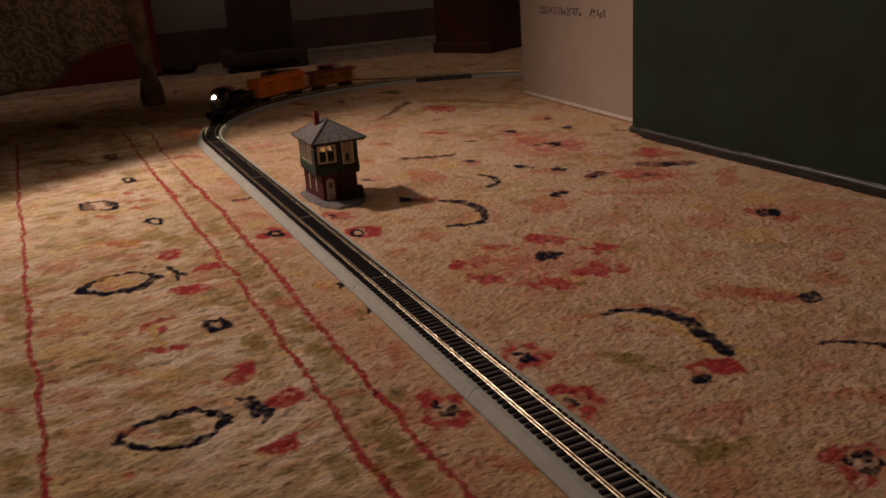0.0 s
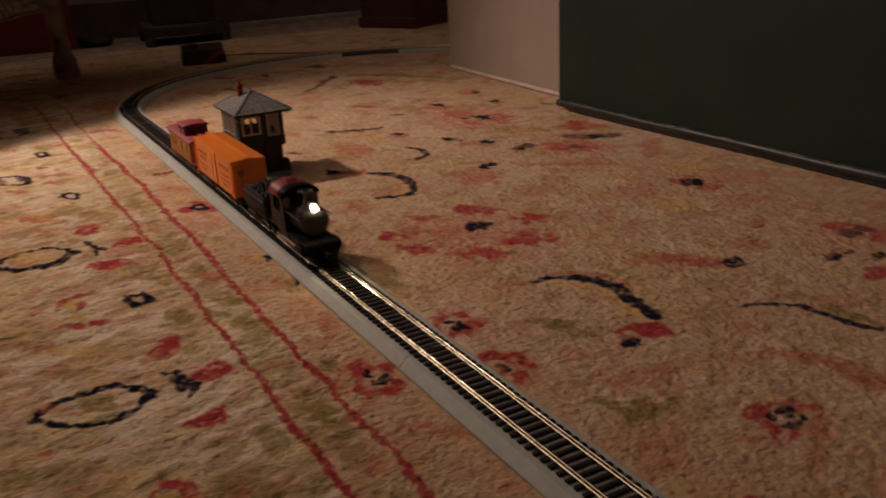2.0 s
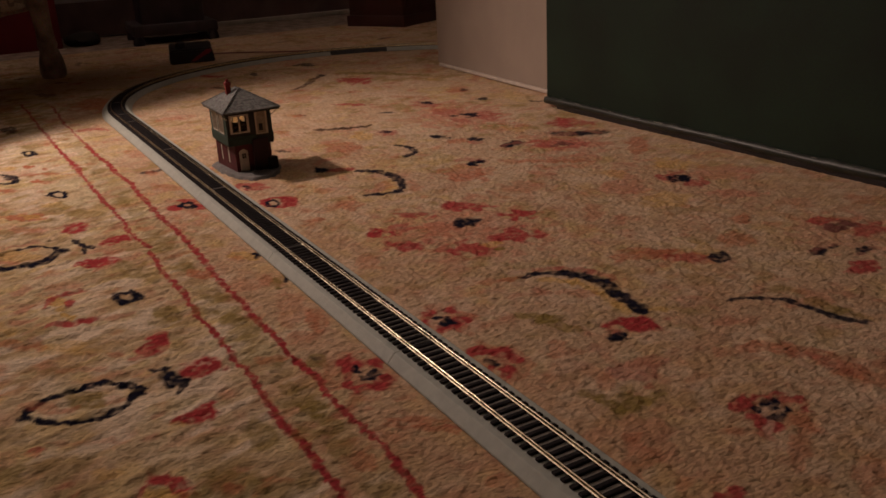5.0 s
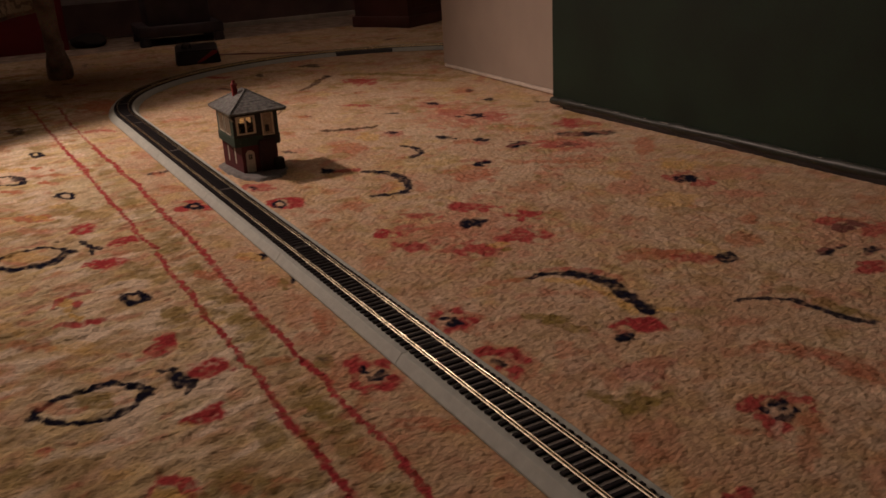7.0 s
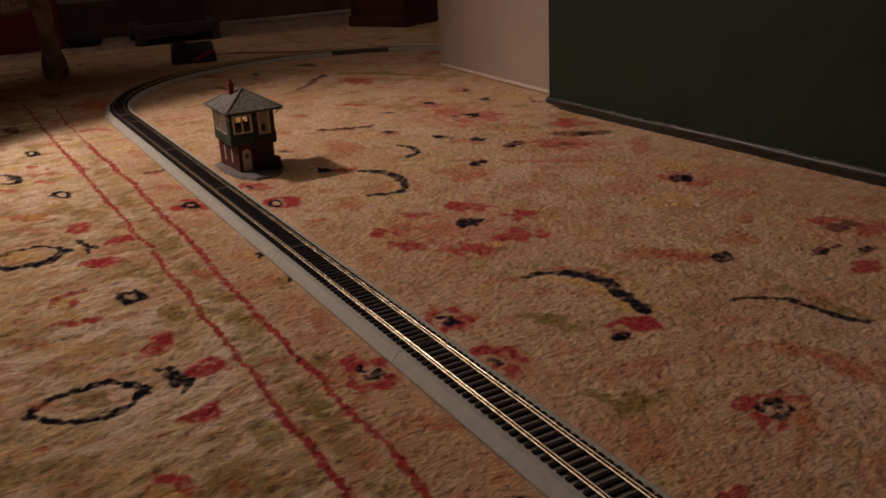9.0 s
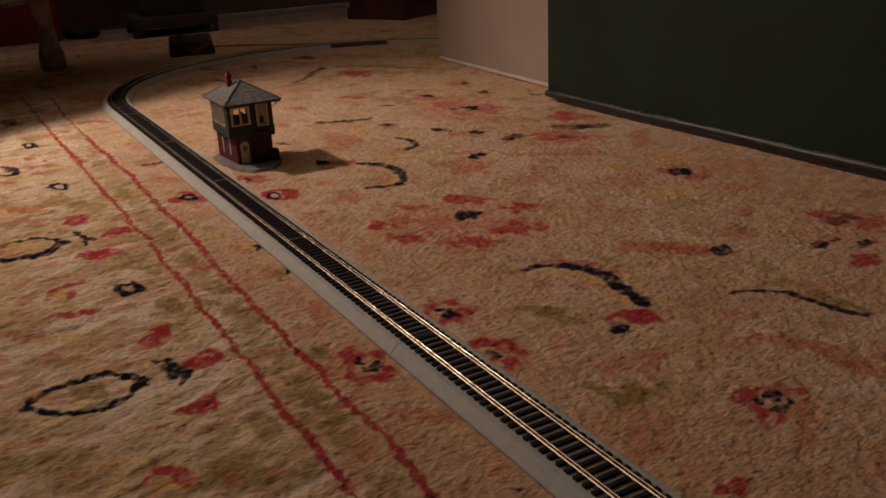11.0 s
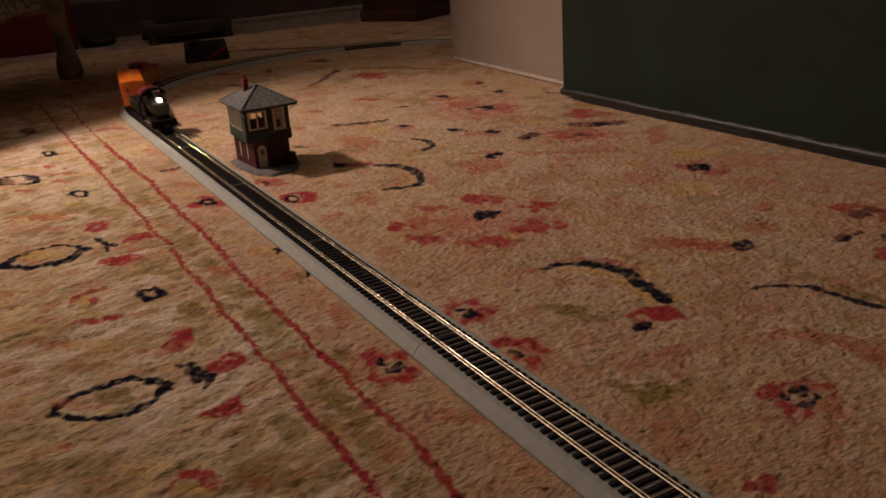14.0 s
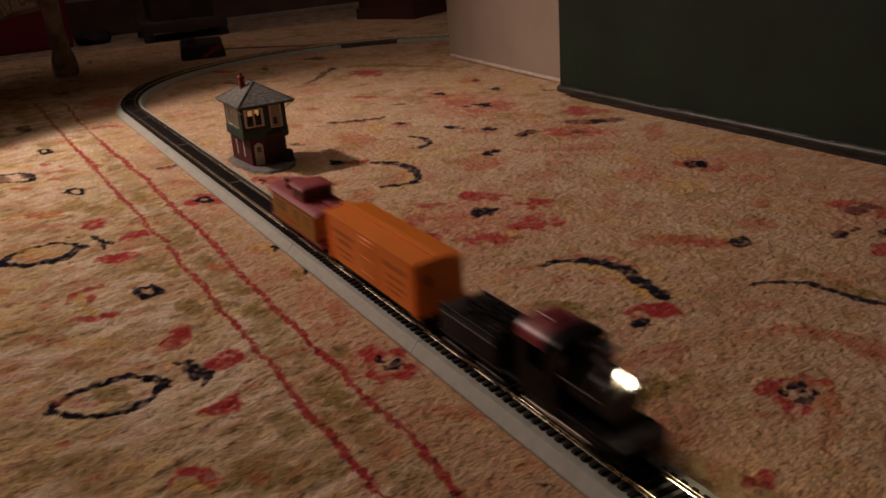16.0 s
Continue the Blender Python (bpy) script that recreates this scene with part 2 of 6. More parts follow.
# ------------------------------------------------------------------ the room
X0, X1, Y0, Y1, TOP = -2.1, 2.5, -2.3, 2.41, 2.4


def room():
    bm = bmesh.new()
    box(bm, X0 - 0.1, X1 + 0.1, Y0 - 0.1, Y1 + 0.1, -0.12, -0.003)
    solo("floor", bm, "floor_carpet", "beige wall-to-wall carpet of a dim room", "floor", "structure")
    bm = bmesh.new()
    box(bm, X0 - 0.1, X1 + 0.1, Y0 - 0.1, Y1 + 0.1, TOP, TOP + 0.1)
    solo("ceiling", bm, "plaster_ceiling", "plain plastered ceiling", "ceiling", "structure")
    for name, b in (("wall_north", (X0 - 0.1, X1 + 0.1, Y1, Y1 + 0.1)), ("wall_south", (X0 - 0.1, X1 + 0.1, Y0 - 0.1, Y0)),
                    ("wall_west", (X0 - 0.1, X0, Y0, Y1)), ("wall_east", (X1, X1 + 0.1, Y0, Y1))):
        bm = bmesh.new()
        box(bm, *b, -0.003, TOP)
        # the three unseen walls are paler than the back one to bounce fill
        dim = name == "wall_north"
        solo(name, bm, "plaster_dim" if dim else "plaster_pale", "dim olive-brown plastered wall" if dim else "unseen plastered wall, kept pale to bounce fill light", "wall", "structure")
    bm = bmesh.new()
    extrude_profile(bm, [(0, 0), (0, 0.085), (0.006, 0.1), (0.014, 0.1), (0.014, 0)], 0, 3.6)
    base = solo("baseboard", bm, "board_brown", "dark stained baseboard along the back wall", "baseboard", "structure")
    base.matrix_basis = pose(-1.6, Y1 - 0.001, 0.004, 0, 0, -90)
    bm = bmesh.new()
    box(bm, 0.46, 1.4, Y1 - 0.032, Y1 - 0.018, -0.003, 0.011, 0.002)
    solo("trim", bm, "strip_pale", "pale narrow strip at the foot of the wall", "trim", "structure")


# ------------------------------------------------------------------ the rug
def lattice(seed):
    return np.random.RandomState(seed).rand(257, 257).astype(np.float32)


def value_noise(x, y, size, seed):
    t = lattice(seed)
    u, v = x / size + 97.3, y / size + 53.7
    i, j = np.floor(u).astype(int), np.floor(v).astype(int)
    a, b = u - i, v - j
    a, b = a * a * (3 - 2 * a), b * b * (3 - 2 * b)
    i0, i1, j0, j1 = i % 256, (i + 1) % 256, j % 256, (j + 1) % 256
    return (t[i0, j0] * (1 - a) + t[i1, j0] * a) * (1 - b) + (t[i0, j1] * (1 - a) + t[i1, j1] * a) * b


NAVY, RED, ROSE = (0.017, 0.017, 0.030), (0.42, 0.060, 0.062), (0.58, 0.22, 0.15)
OLIVE, GOLD, RUST = (0.27, 0.195, 0.06), (0.66, 0.42, 0.14), (0.50, 0.17, 0.09)
LINE_RED, BROWN = (0.39, 0.052, 0.058), (0.10, 0.06, 0.04)


class Rug:
    def __init__(self):
        near_x, near_y = np.arange(-0.36, 0.46, 0.0014), np.arange(-0.36, 0.56, 0.0014)
        self.xs = np.concatenate([np.arange(-1.2, -0.36, 0.006), near_x, np.arange(0.46, 1.3, 0.0042)])
        self.ys = np.concatenate([np.arange(-1.3, -0.36, 0.01), near_y, np.arange(0.56, 1.45, 0.0034), np.arange(1.45, 2.02, 0.006)])
        self.x, self.y = np.meshgrid(self.xs, self.ys)
        x, y = self.x, self.y
        n = value_noise
        # every knot takes one colour, so outlines step and waver
        self.wx = x + (n(x, y, 0.0045, 1) - 0.5) * 0.0036 + (n(x, y, 0.03, 2) - 0.5) * 0.004
        self.wy = y + (n(x, y, 0.0045, 3) - 0.5) * 0.0050 + (n(x, y, 0.03, 4) - 0.5) * 0.004
        self.knots = np.clip(0.42 + 1.25 * n(x, y, 0.0036, 15), 0, 1)
        base = np.array((0.60, 0.437, 0.288))
        border = np.array((0.67, 0.555, 0.355))
        k = 1 / (1 + np.exp((self.wx + 0.07) / 0.004))
        c = base * (1 - k[..., None]) + border * k[..., None]
        self.c = c.astype(np.float32)
        u, v = np.where(k > 0.5, (x + 0.3 * y) * 0.5, x), np.where(k > 0.5, y - 0.25 * x, y)
        self.wash((0.56, 0.33, 0.23), n(x, y, 0.055, 5) * 0.6 + n(x, y, 0.018, 6) * 0.4, 0.52, 0.75, 0.25 + 0.12 * k)
        self.wash((0.62, 0.45, 0.18), n(x, y, 0.048, 7) * 0.6 + n(x, y, 0.014, 8) * 0.4, 0.58, 0.78, 0.55)
        left = 0.35 + 0.65 * k
        self.wash((0.36, 0.26, 0.10), (n(x, y, 0.035, 9) * 0.6 + n(u, v, 0.011, 10) * 0.4) * (0.86 + 0.14 * left), 0.55, 0.70, 0.7)
        self.wash((0.58, 0.28, 0.17), n(x, y, 0.04, 71) * 0.55 + n(u, v, 0.009, 72) * 0.45, 0.58, 0.74, 0.22 + 0.20 * k)
        self.wash((0.55, 0.19, 0.12), (n(x, y, 0.03, 11) * 0.6 + n(x, y, 0.010, 12) * 0.4), 0.66, 0.8, 0.5)
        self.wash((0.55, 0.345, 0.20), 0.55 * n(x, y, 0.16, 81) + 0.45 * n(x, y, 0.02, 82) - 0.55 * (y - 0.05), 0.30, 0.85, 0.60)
        # small flecks of olive, gold and rust, denser in the border
        self.wash((0.33, 0.23, 0.10), n(x, y, 0.020, 91) * 0.45 + n(u, v, 0.0065, 92) * 0.55, 0.60, 0.76, 0.12 + 0.46 * k)
        self.wash((0.74, 0.56, 0.27), n(x, y, 0.030, 93) * 0.50 + n(u, v, 0.0080, 94) * 0.50, 0.60, 0.76, 0.18 + 0.40 * k)
        self.wash((0.47, 0.15, 0.10), n(x, y, 0.026, 95) * 0.55 + n(u, v, 0.0070, 96) * 0.45, 0.66, 0.78, 0.20 + 0.28 * k)
        self.wash((0.80, 0.66, 0.50), (n(x, y, 0.04, 13) * 0.5 + n(u, v, 0.009, 14) * 0.5), 0.52, 0.74, 0.28 + 0.47 * k)

    def lay(self, color, mask, sl=None):
        c = self.c if sl is None else self.c[sl]
        if sl is not None:
            mask = mask * self.knots[sl]
        c += (np.array(color, np.float32) - c) * mask[..., None].astype(np.float32)

    def wash(self, color, f, lo, hi, amount):
        self.lay(color, np.clip((f - lo) / (hi - lo), 0, 1) * amount)

    def window(self, x, y, r):
        i0, i1 = np.searchsorted(self.xs, (x - r, x + r))
        j0, j1 = np.searchsorted(self.ys, (y - r, y + r))
        sl = (slice(j0, j1), slice(i0, i1))
        return sl, self.wx[sl] - x, self.wy[sl] - y

    def blot(self, color, x, y, rx, ry=None, turn=0, strength=0.96, ragged=0.35):
        ry = ry or rx
        sl, u, v = self.window(x, y, 1.6 * max(rx, ry) + 0.01)
        if not u.size:
            return
        a = radians(turn)
        p, q = (u * math.cos(a) + v * math.sin(a)) / rx, (v * math.cos(a) - u * math.sin(a)) / ry
        d = np.sqrt(p * p + q * q) + (value_noise(self.x[sl], self.y[sl], 0.009, 21) - 0.5) * ragged * 2
        self.lay(color, np.clip((1.08 - d) / 0.3, 0, 1) * min(1, strength * 1.12), sl)

    def ring(self, color, x, y, rx, ry, turn=0, width=0.0036, strength=1.0):
        sl, u, v = self.window(x, y, 1.4 * max(rx, ry) + 0.01)
        if not u.size:
            return
        a = radians(turn)
        p, q = u * math.cos(a) + v * math.sin(a), v * math.cos(a) - u * math.sin(a)
        e = 1.5 if max(rx, ry) > 0.03 else 2.0
        d = (np.abs(p / rx) ** e + np.abs(q / ry) ** (1.75 if e < 2 else 2.0)) ** (1 / 1.45 if e < 2 else 0.5)
        gap = value_noise(self.x[sl], self.y[sl], 0.007, 22)
        w = width / min(rx, ry) * (0.55 + 0.7 * gap)
        self.lay(color, np.clip((w - np.abs(d - 1)) / (0.3 * w), 0, 1) * strength, sl)

    def stroke(self, color, pts, w0, w1=None, strength=0.98, wobble=0.5):
        w1 = w0 if w1 is None else w1
        n = len(pts) - 1
        for k, (a, b) in enumerate(zip(pts, pts[1:])):
            mx, my = (a[0] + b[0]) / 2, (a[1] + b[1]) / 2
            L = math.hypot(b[0] - a[0], b[1] - a[1])
            sl, u, v = self.window(mx, my, L / 2 + 2 * max(w0, w1) + 0.008)
            if not u.size:
                continue
            ux, uy = (b[0] - a[0]) / L, (b[1] - a[1]) / L
            s = np.clip(u * ux + v * uy, -L / 2, L / 2)
            d = np.hypot(u - s * ux, v - s * uy)
            f = (k + s / L + 0.5) / n
            w = (w0 + (w1 - w0) * f) * (1 + wobble * (value_noise(self.x[sl], self.y[sl], 0.006, 23) - 0.5) * 2)
            self.lay(color, np.clip((w - d) / (0.35 * w) + 0.3, 0, 1) * strength, sl)

    def paint_guard_lines(self):
        """The twin guard lines and the outer line."""
        s = self.stroke
        s(LINE_RED, [(-0.114, 0.867), (-0.112, 0.721), (-0.109, 0.630), (-0.107, 0.510), (-0.105, 0.428), (-0.106, 0.395), (-0.102, 0.336)], 0.0027, 0.0024, 0.95, 0.4)
        s(LINE_RED, [(-0.103, 0.322), (-0.103, 0.290), (-0.105, 0.238), (-0.103, 0.188), (-0.104, 0.143), (-0.104, 0.113)], 0.0025, 0.0025, 0.95, 0.4)
        s(LINE_RED, [(-0.105, 0.140), (-0.103, 0.101), (-0.103, 0.058), (-0.103, 0.027), (-0.105, -0.010), (-0.105, -0.039), (-0.103, -0.061), (-0.104, -0.080), (-0.103, -0.097)], 0.0024, 0.0025, 0.95, 0.4)
        s(LINE_RED, [(-0.078, 0.824), (-0.073, 0.660), (-0.068, 0.550), (-0.070, 0.430), (-0.069, 0.372), (-0.068, 0.291), (-0.069, 0.218), (-0.069, 0.185), (-0.071, 0.129), (-0.070, 0.088)], 0.0033, 0.0026, 0.95, 0.4)
        s(LINE_RED, [(-0.069, 0.108), (-0.069, 0.055), (-0.069, 0.024), (-0.070, -0.011)], 0.0023, 0.0028, 0.95, 0.4)
        s(LINE_RED, [(-0.069, 0.075), (-0.070, 0.040), (-0.071, 0.019), (-0.069, -0.013), (-0.070, -0.044), (-0.069, -0.076)], 0.0022, 0.0023, 0.95, 0.4)
        s(LINE_RED, [(-0.069, -0.076), (-0.069, -0.096), (-0.070, -0.117), (-0.070, -0.138)], 0.0022, 0.0024, 0.95, 0.4)
        s(LINE_RED, [(-0.105, -0.023), (-0.103, -0.053), (-0.105, -0.081), (-0.101, -0.112)], 0.0022, 0.0025, 0.95, 0.4)
        s(LINE_RED, [(-0.120, 1.273), (-0.118, 1.071), (-0.115, 0.865), (-0.108, 0.670)], 0.0022, 0.0026, 0.8, 0.4)
        s(LINE_RED, [(-0.076, 1.217), (-0.081, 1.013), (-0.076, 0.833), (-0.072, 0.657)], 0.0022, 0.0026, 0.8, 0.4)
        s(LINE_RED, [(-0.303, 1.291), (-0.297, 0.957), (-0.295, 0.785), (-0.290, 0.647), (-0.287, 0.516), (-0.287, 0.428)], 0.0022, 0.0022, 0.95, 0.4)
        s(LINE_RED, [(-0.289, 0.460), (-0.284, 0.377), (-0.284, 0.309), (-0.282, 0.255), (-0.277, 0.212), (-0.278, 0.166), (-0.276, 0.128), (-0.276, 0.087), (-0.275, 0.050), (-0.275, 0.021)], 0.0024, 0.0024, 0.95, 0.4)

    def paint_near_leaf(self):
        """The near leaf outline with its hook and three red leaves."""
        b = self.blot
        s = self.stroke
        s(NAVY, [(-0.235, 0.070), (-0.227, 0.079), (-0.216, 0.087), (-0.201, 0.087), (-0.186, 0.089), (-0.174, 0.075), (-0.166, 0.062)], 0.0030, 0.0041, 1.0, 0.15)
        s(NAVY, [(-0.166, 0.062), (-0.180, 0.049), (-0.196, 0.043), (-0.209, 0.045), (-0.220, 0.052), (-0.235, 0.069)], 0.0042, 0.0031, 1.0, 0.15)
        b(OLIVE, -0.198, 0.068, 0.0142, 0.0092, 124, 0.7, 0.45)
        b(RUST, -0.217, 0.067, 0.0153, 0.0068, 142, 0.5, 0.45)
        b(ROSE, -0.183, 0.063, 0.0072, 0.0041, 137, 0.3, 0.45)
        b(NAVY, -0.148, 0.068, 0.0118, 0.0073, 93, 1.2, 0.5)
        s(NAVY, [(-0.151, 0.083), (-0.146, 0.081), (-0.146, 0.071)], 0.0044, 0.0022, 0.95, 0.15)
        s(NAVY, [(-0.145, 0.064), (-0.139, 0.057), (-0.148, 0.044)], 0.0035, 0.0022, 0.95, 0.15)
        b(RED, -0.144, 0.123, 0.0202, 0.0114, 59, 0.95, 0.45)
        b(ROSE, -0.155, 0.111, 0.0074, 0.0054, 61, 0.6, 0.45)
        b(RED, -0.125, 0.067, 0.0138, 0.0115, 91, 0.95, 0.45)
        b(RED, -0.146, 0.010, 0.0138, 0.0114, 26, 0.95, 0.45)
        b(GOLD, -0.157, 0.005, 0.0065, 0.0030, 140, 0.5, 0.45)

    def paint_second_leaf(self):
        """The second leaf outline."""
        b = self.blot
        s = self.stroke
        s(NAVY, [(-0.237, 0.390), (-0.223, 0.402), (-0.206, 0.407), (-0.188, 0.405), (-0.173, 0.389), (-0.172, 0.377)], 0.0040, 0.0027, 1.0, 0.15)
        s(NAVY, [(-0.241, 0.382), (-0.230, 0.394), (-0.217, 0.405)], 0.0063, 0.0050, 1.0, 0.15)
        s(NAVY, [(-0.241, 0.382), (-0.220, 0.360), (-0.200, 0.357), (-0.184, 0.364), (-0.171, 0.379)], 0.0054, 0.0066, 1.0, 0.15)
        b(GOLD, -0.208, 0.388, 0.0235, 0.0122, 125, 0.45, 0.45)
        b(ROSE, -0.215, 0.377, 0.0132, 0.0065, 129, 0.4, 0.45)
        s(NAVY, [(-0.155, 0.404), (-0.153, 0.379), (-0.147, 0.368)], 0.0029, 0.0038, 0.95, 0.15)
        s(NAVY, [(-0.153, 0.379), (-0.155, 0.355)], 0.0022, 0.0022, 0.95, 0.15)
        b(RED, -0.151, 0.444, 0.0166, 0.0149, 104, 0.9, 0.45)
        b(RED, -0.124, 0.380, 0.0154, 0.0127, 109, 0.95, 0.45)
        b(RED, -0.149, 0.322, 0.0193, 0.0141, 121, 0.95, 0.45)

    def paint_navy_rings(self):
        """Small navy rings."""
        b = self.blot
        self.ring(NAVY, -0.141, 0.225, 0.0110, 0.0070, 115, 0.0043)
        self.ring(NAVY, -0.147, 0.585, 0.0137, 0.0075, 104, 0.0029)
        self.ring(NAVY, -0.153, 0.839, 0.0147, 0.0062, 94, 0.0030)
        self.ring(NAVY, -0.201, 0.708, 0.0334, 0.0176, 119, 0.0036)
        b(NAVY, -0.187, 0.705, 0.0179, 0.0095, 108, 0.8, 0.45)
        b(NAVY, -0.213, 0.710, 0.0169, 0.0083, 102, 0.5, 0.45)
        self.ring(NAVY, -0.148, 0.583, 0.0130, 0.0075, 115, 0.0023)
        self.ring(NAVY, -0.152, 0.836, 0.0150, 0.0072, 98, 0.0031)
        b(NAVY, -0.215, 1.439, 0.0573, 0.0255, 109, 0.55, 0.45)
        b(NAVY, -0.236, 1.057, 0.0550, 0.0164, 135, 0.5, 0.45)
        b(NAVY, -0.163, 1.040, 0.0315, 0.0113, 92, 0.7, 0.45)
        b(NAVY, -0.070, 1.352, 0.0293, 0.0143, 106, 0.5, 0.45)
        b(RUST, -0.015, 1.175, 0.0750, 0.0365, 97, 0.7, 0.45)
        b(RUST, -0.161, 1.264, 0.0494, 0.0232, 117, 0.4, 0.45)

    def paint_open_leaves(self):
        """Open leaves with red edges and gold hearts."""
        b = self.blot
        s = self.stroke
        b(GOLD, -0.191, 0.246, 0.0148, 0.0082, 101, 0.75, 0.45)
        s(RED, [(-0.201, 0.240), (-0.195, 0.259), (-0.183, 0.263), (-0.173, 0.262)], 0.0022, 0.0050, 0.7, 0.5)
        b(RED, -0.183, 0.240, 0.0109, 0.0040, 77, 0.8, 0.45)
        b(GOLD, -0.187, 0.211, 0.0084, 0.0050, 108, 0.8, 0.45)
        s(RED, [(-0.200, 0.205), (-0.189, 0.201), (-0.174, 0.195)], 0.0049, 0.0057, 0.75, 0.5)
        b(RED, -0.178, 0.198, 0.0074, 0.0069, 128, 0.8, 0.45)
        b(GOLD, -0.181, -0.057, 0.0115, 0.0058, 138, 0.8, 0.45)
        s(RED, [(-0.192, -0.052), (-0.186, -0.045), (-0.177, -0.044)], 0.0022, 0.0036, 0.75, 0.5)
        b(RED, -0.174, -0.051, 0.0141, 0.0060, 118, 0.85, 0.45)

    def paint_border_marks(self):
        """Scattered border marks."""
        b = self.blot
        b(OLIVE, -0.126, 0.286, 0.0231, 0.0146, 112, 0.6, 0.45)
        b(OLIVE, -0.132, 0.485, 0.0264, 0.0141, 125, 0.45, 0.45)
        b(OLIVE, -0.121, 0.171, 0.0172, 0.0108, 95, 0.65, 0.45)
        b(OLIVE, -0.113, 0.252, 0.0152, 0.0082, 89, 0.45, 0.45)
        b(OLIVE, -0.130, 0.162, 0.0146, 0.0093, 98, 0.4, 0.45)
        b(OLIVE, -0.166, 0.351, 0.0154, 0.0087, 122, 0.35, 0.45)
        b(RUST, -0.197, 0.519, 0.0309, 0.0080, 139, 0.6, 0.45)
        b(RUST, -0.177, 0.517, 0.0117, 0.0063, 121, 0.6, 0.45)
        b(RUST, -0.157, 0.662, 0.0159, 0.0065, 132, 0.7, 0.45)
        b(RUST, -0.159, 0.751, 0.0108, 0.0055, 103, 0.8, 0.45)
        b(GOLD, -0.156, 0.543, 0.0242, 0.0098, 134, 0.4, 0.45)
        b(RUST, -0.194, 0.645, 0.0195, 0.0081, 131, 0.5, 0.45)
        b(ROSE, -0.195, 0.470, 0.0237, 0.0074, 138, 0.35, 0.45)
        b(RUST, -0.160, 0.750, 0.0099, 0.0047, 97, 0.9, 0.45)
        b(RUST, -0.144, 0.729, 0.0085, 0.0037, 93, 0.8, 0.45)
        b(RUST, -0.139, 0.694, 0.0204, 0.0064, 138, 0.6, 0.45)
        b(RUST, -0.160, 0.667, 0.0099, 0.0054, 121, 0.7, 0.45)
        b(RUST, -0.206, 0.921, 0.0417, 0.0143, 134, 0.4, 0.45)
        b(GOLD, -0.192, 0.767, 0.0270, 0.0103, 134, 0.5, 0.45)
        b(RUST, -0.189, 0.516, 0.0262, 0.0135, 129, 0.55, 0.45)
        b(GOLD, -0.182, 0.513, 0.0143, 0.0076, 127, 0.6, 0.45)
        b(RUST, -0.217, 0.570, 0.0258, 0.0077, 140, 0.4, 0.45)
        b(RUST, -0.200, 0.649, 0.0153, 0.0056, 137, 0.6, 0.45)
        b(OLIVE, -0.263, 0.639, 0.0320, 0.0104, 138, 0.35, 0.45)
        b(OLIVE, -0.260, 0.556, 0.0297, 0.0111, 137, 0.35, 0.45)
        b(OLIVE, -0.153, 0.534, 0.0271, 0.0126, 93, 0.35, 0.45)
        b(RUST, -0.264, 0.467, 0.0244, 0.0129, 122, 0.4, 0.45)
        b(OLIVE, -0.307, 0.825, 0.0402, 0.0110, 95, 0.4, 0.45)
        b(OLIVE, -0.269, 0.861, 0.0312, 0.0095, 136, 0.35, 0.45)
        b(RUST, -0.209, 1.076, 0.0377, 0.0127, 133, 0.35, 0.45)
        b(RUST, -0.252, 0.310, 0.0212, 0.0112, 105, 0.5, 0.45)
        b(RUST, -0.271, 0.322, 0.0398, 0.0033, 89, 0.35, 0.45)
        b(GOLD, -0.248, 0.228, 0.0347, 0.0148, 140, 0.4, 0.45)
        b(OLIVE, -0.296, 0.369, 0.0352, 0.0123, 97, 0.55, 0.45)
        b(OLIVE, -0.293, 0.221, 0.0249, 0.0102, 99, 0.45, 0.45)
        b(OLIVE, -0.290, 0.128, 0.0194, 0.0088, 101, 0.5, 0.45)
        b(OLIVE, -0.293, 0.082, 0.0150, 0.0078, 108, 0.6, 0.45)
        b(OLIVE, -0.291, 0.046, 0.0140, 0.0078, 114, 0.55, 0.45)
        b(RED, -0.296, 0.155, 0.0102, 0.0054, 128, 0.55, 0.45)
        b(RUST, -0.255, 0.149, 0.0223, 0.0129, 124, 0.4, 0.45)
        b(RUST, -0.231, 0.188, 0.0171, 0.0072, 141, 0.45, 0.45)
        b(RUST, -0.212, 0.171, 0.0088, 0.0049, 100, 0.55, 0.45)
        b(GOLD, -0.194, 0.159, 0.0205, 0.0082, 143, 0.4, 0.45)
        b(RUST, -0.232, 0.024, 0.0072, 0.0046, 122, 0.5, 0.45)
        b(OLIVE, -0.249, 0.012, 0.0119, 0.0062, 138, 0.35, 0.45)
        b(RUST, -0.262, 0.094, 0.0104, 0.0056, 104, 0.4, 0.45)
        b(OLIVE, -0.212, 0.120, 0.0152, 0.0043, 146, 0.3, 0.45)
        b(RUST, -0.194, 0.114, 0.0176, 0.0039, 147, 0.3, 0.45)
        b(OLIVE, -0.148, -0.069, 0.0226, 0.0153, 130, 0.6, 0.45)
        b(RUST, -0.149, -0.072, 0.0107, 0.0072, 130, 0.55, 0.45)
        b(OLIVE, -0.117, -0.033, 0.0212, 0.0099, 75, 0.6, 0.45)
        b(OLIVE, -0.085, 0.105, 0.0145, 0.0103, 97, 0.45, 0.45)
        b(OLIVE, -0.085, -0.020, 0.0116, 0.0082, 82, 0.7, 0.45)
        b(RUST, -0.084, 0.054, 0.0120, 0.0082, 128, 0.6, 0.45)
        b(OLIVE, -0.059, 0.035, 0.0105, 0.0069, 78, 0.6, 0.45)
        b(OLIVE, -0.086, 0.136, 0.0141, 0.0096, 94, 0.55, 0.45)
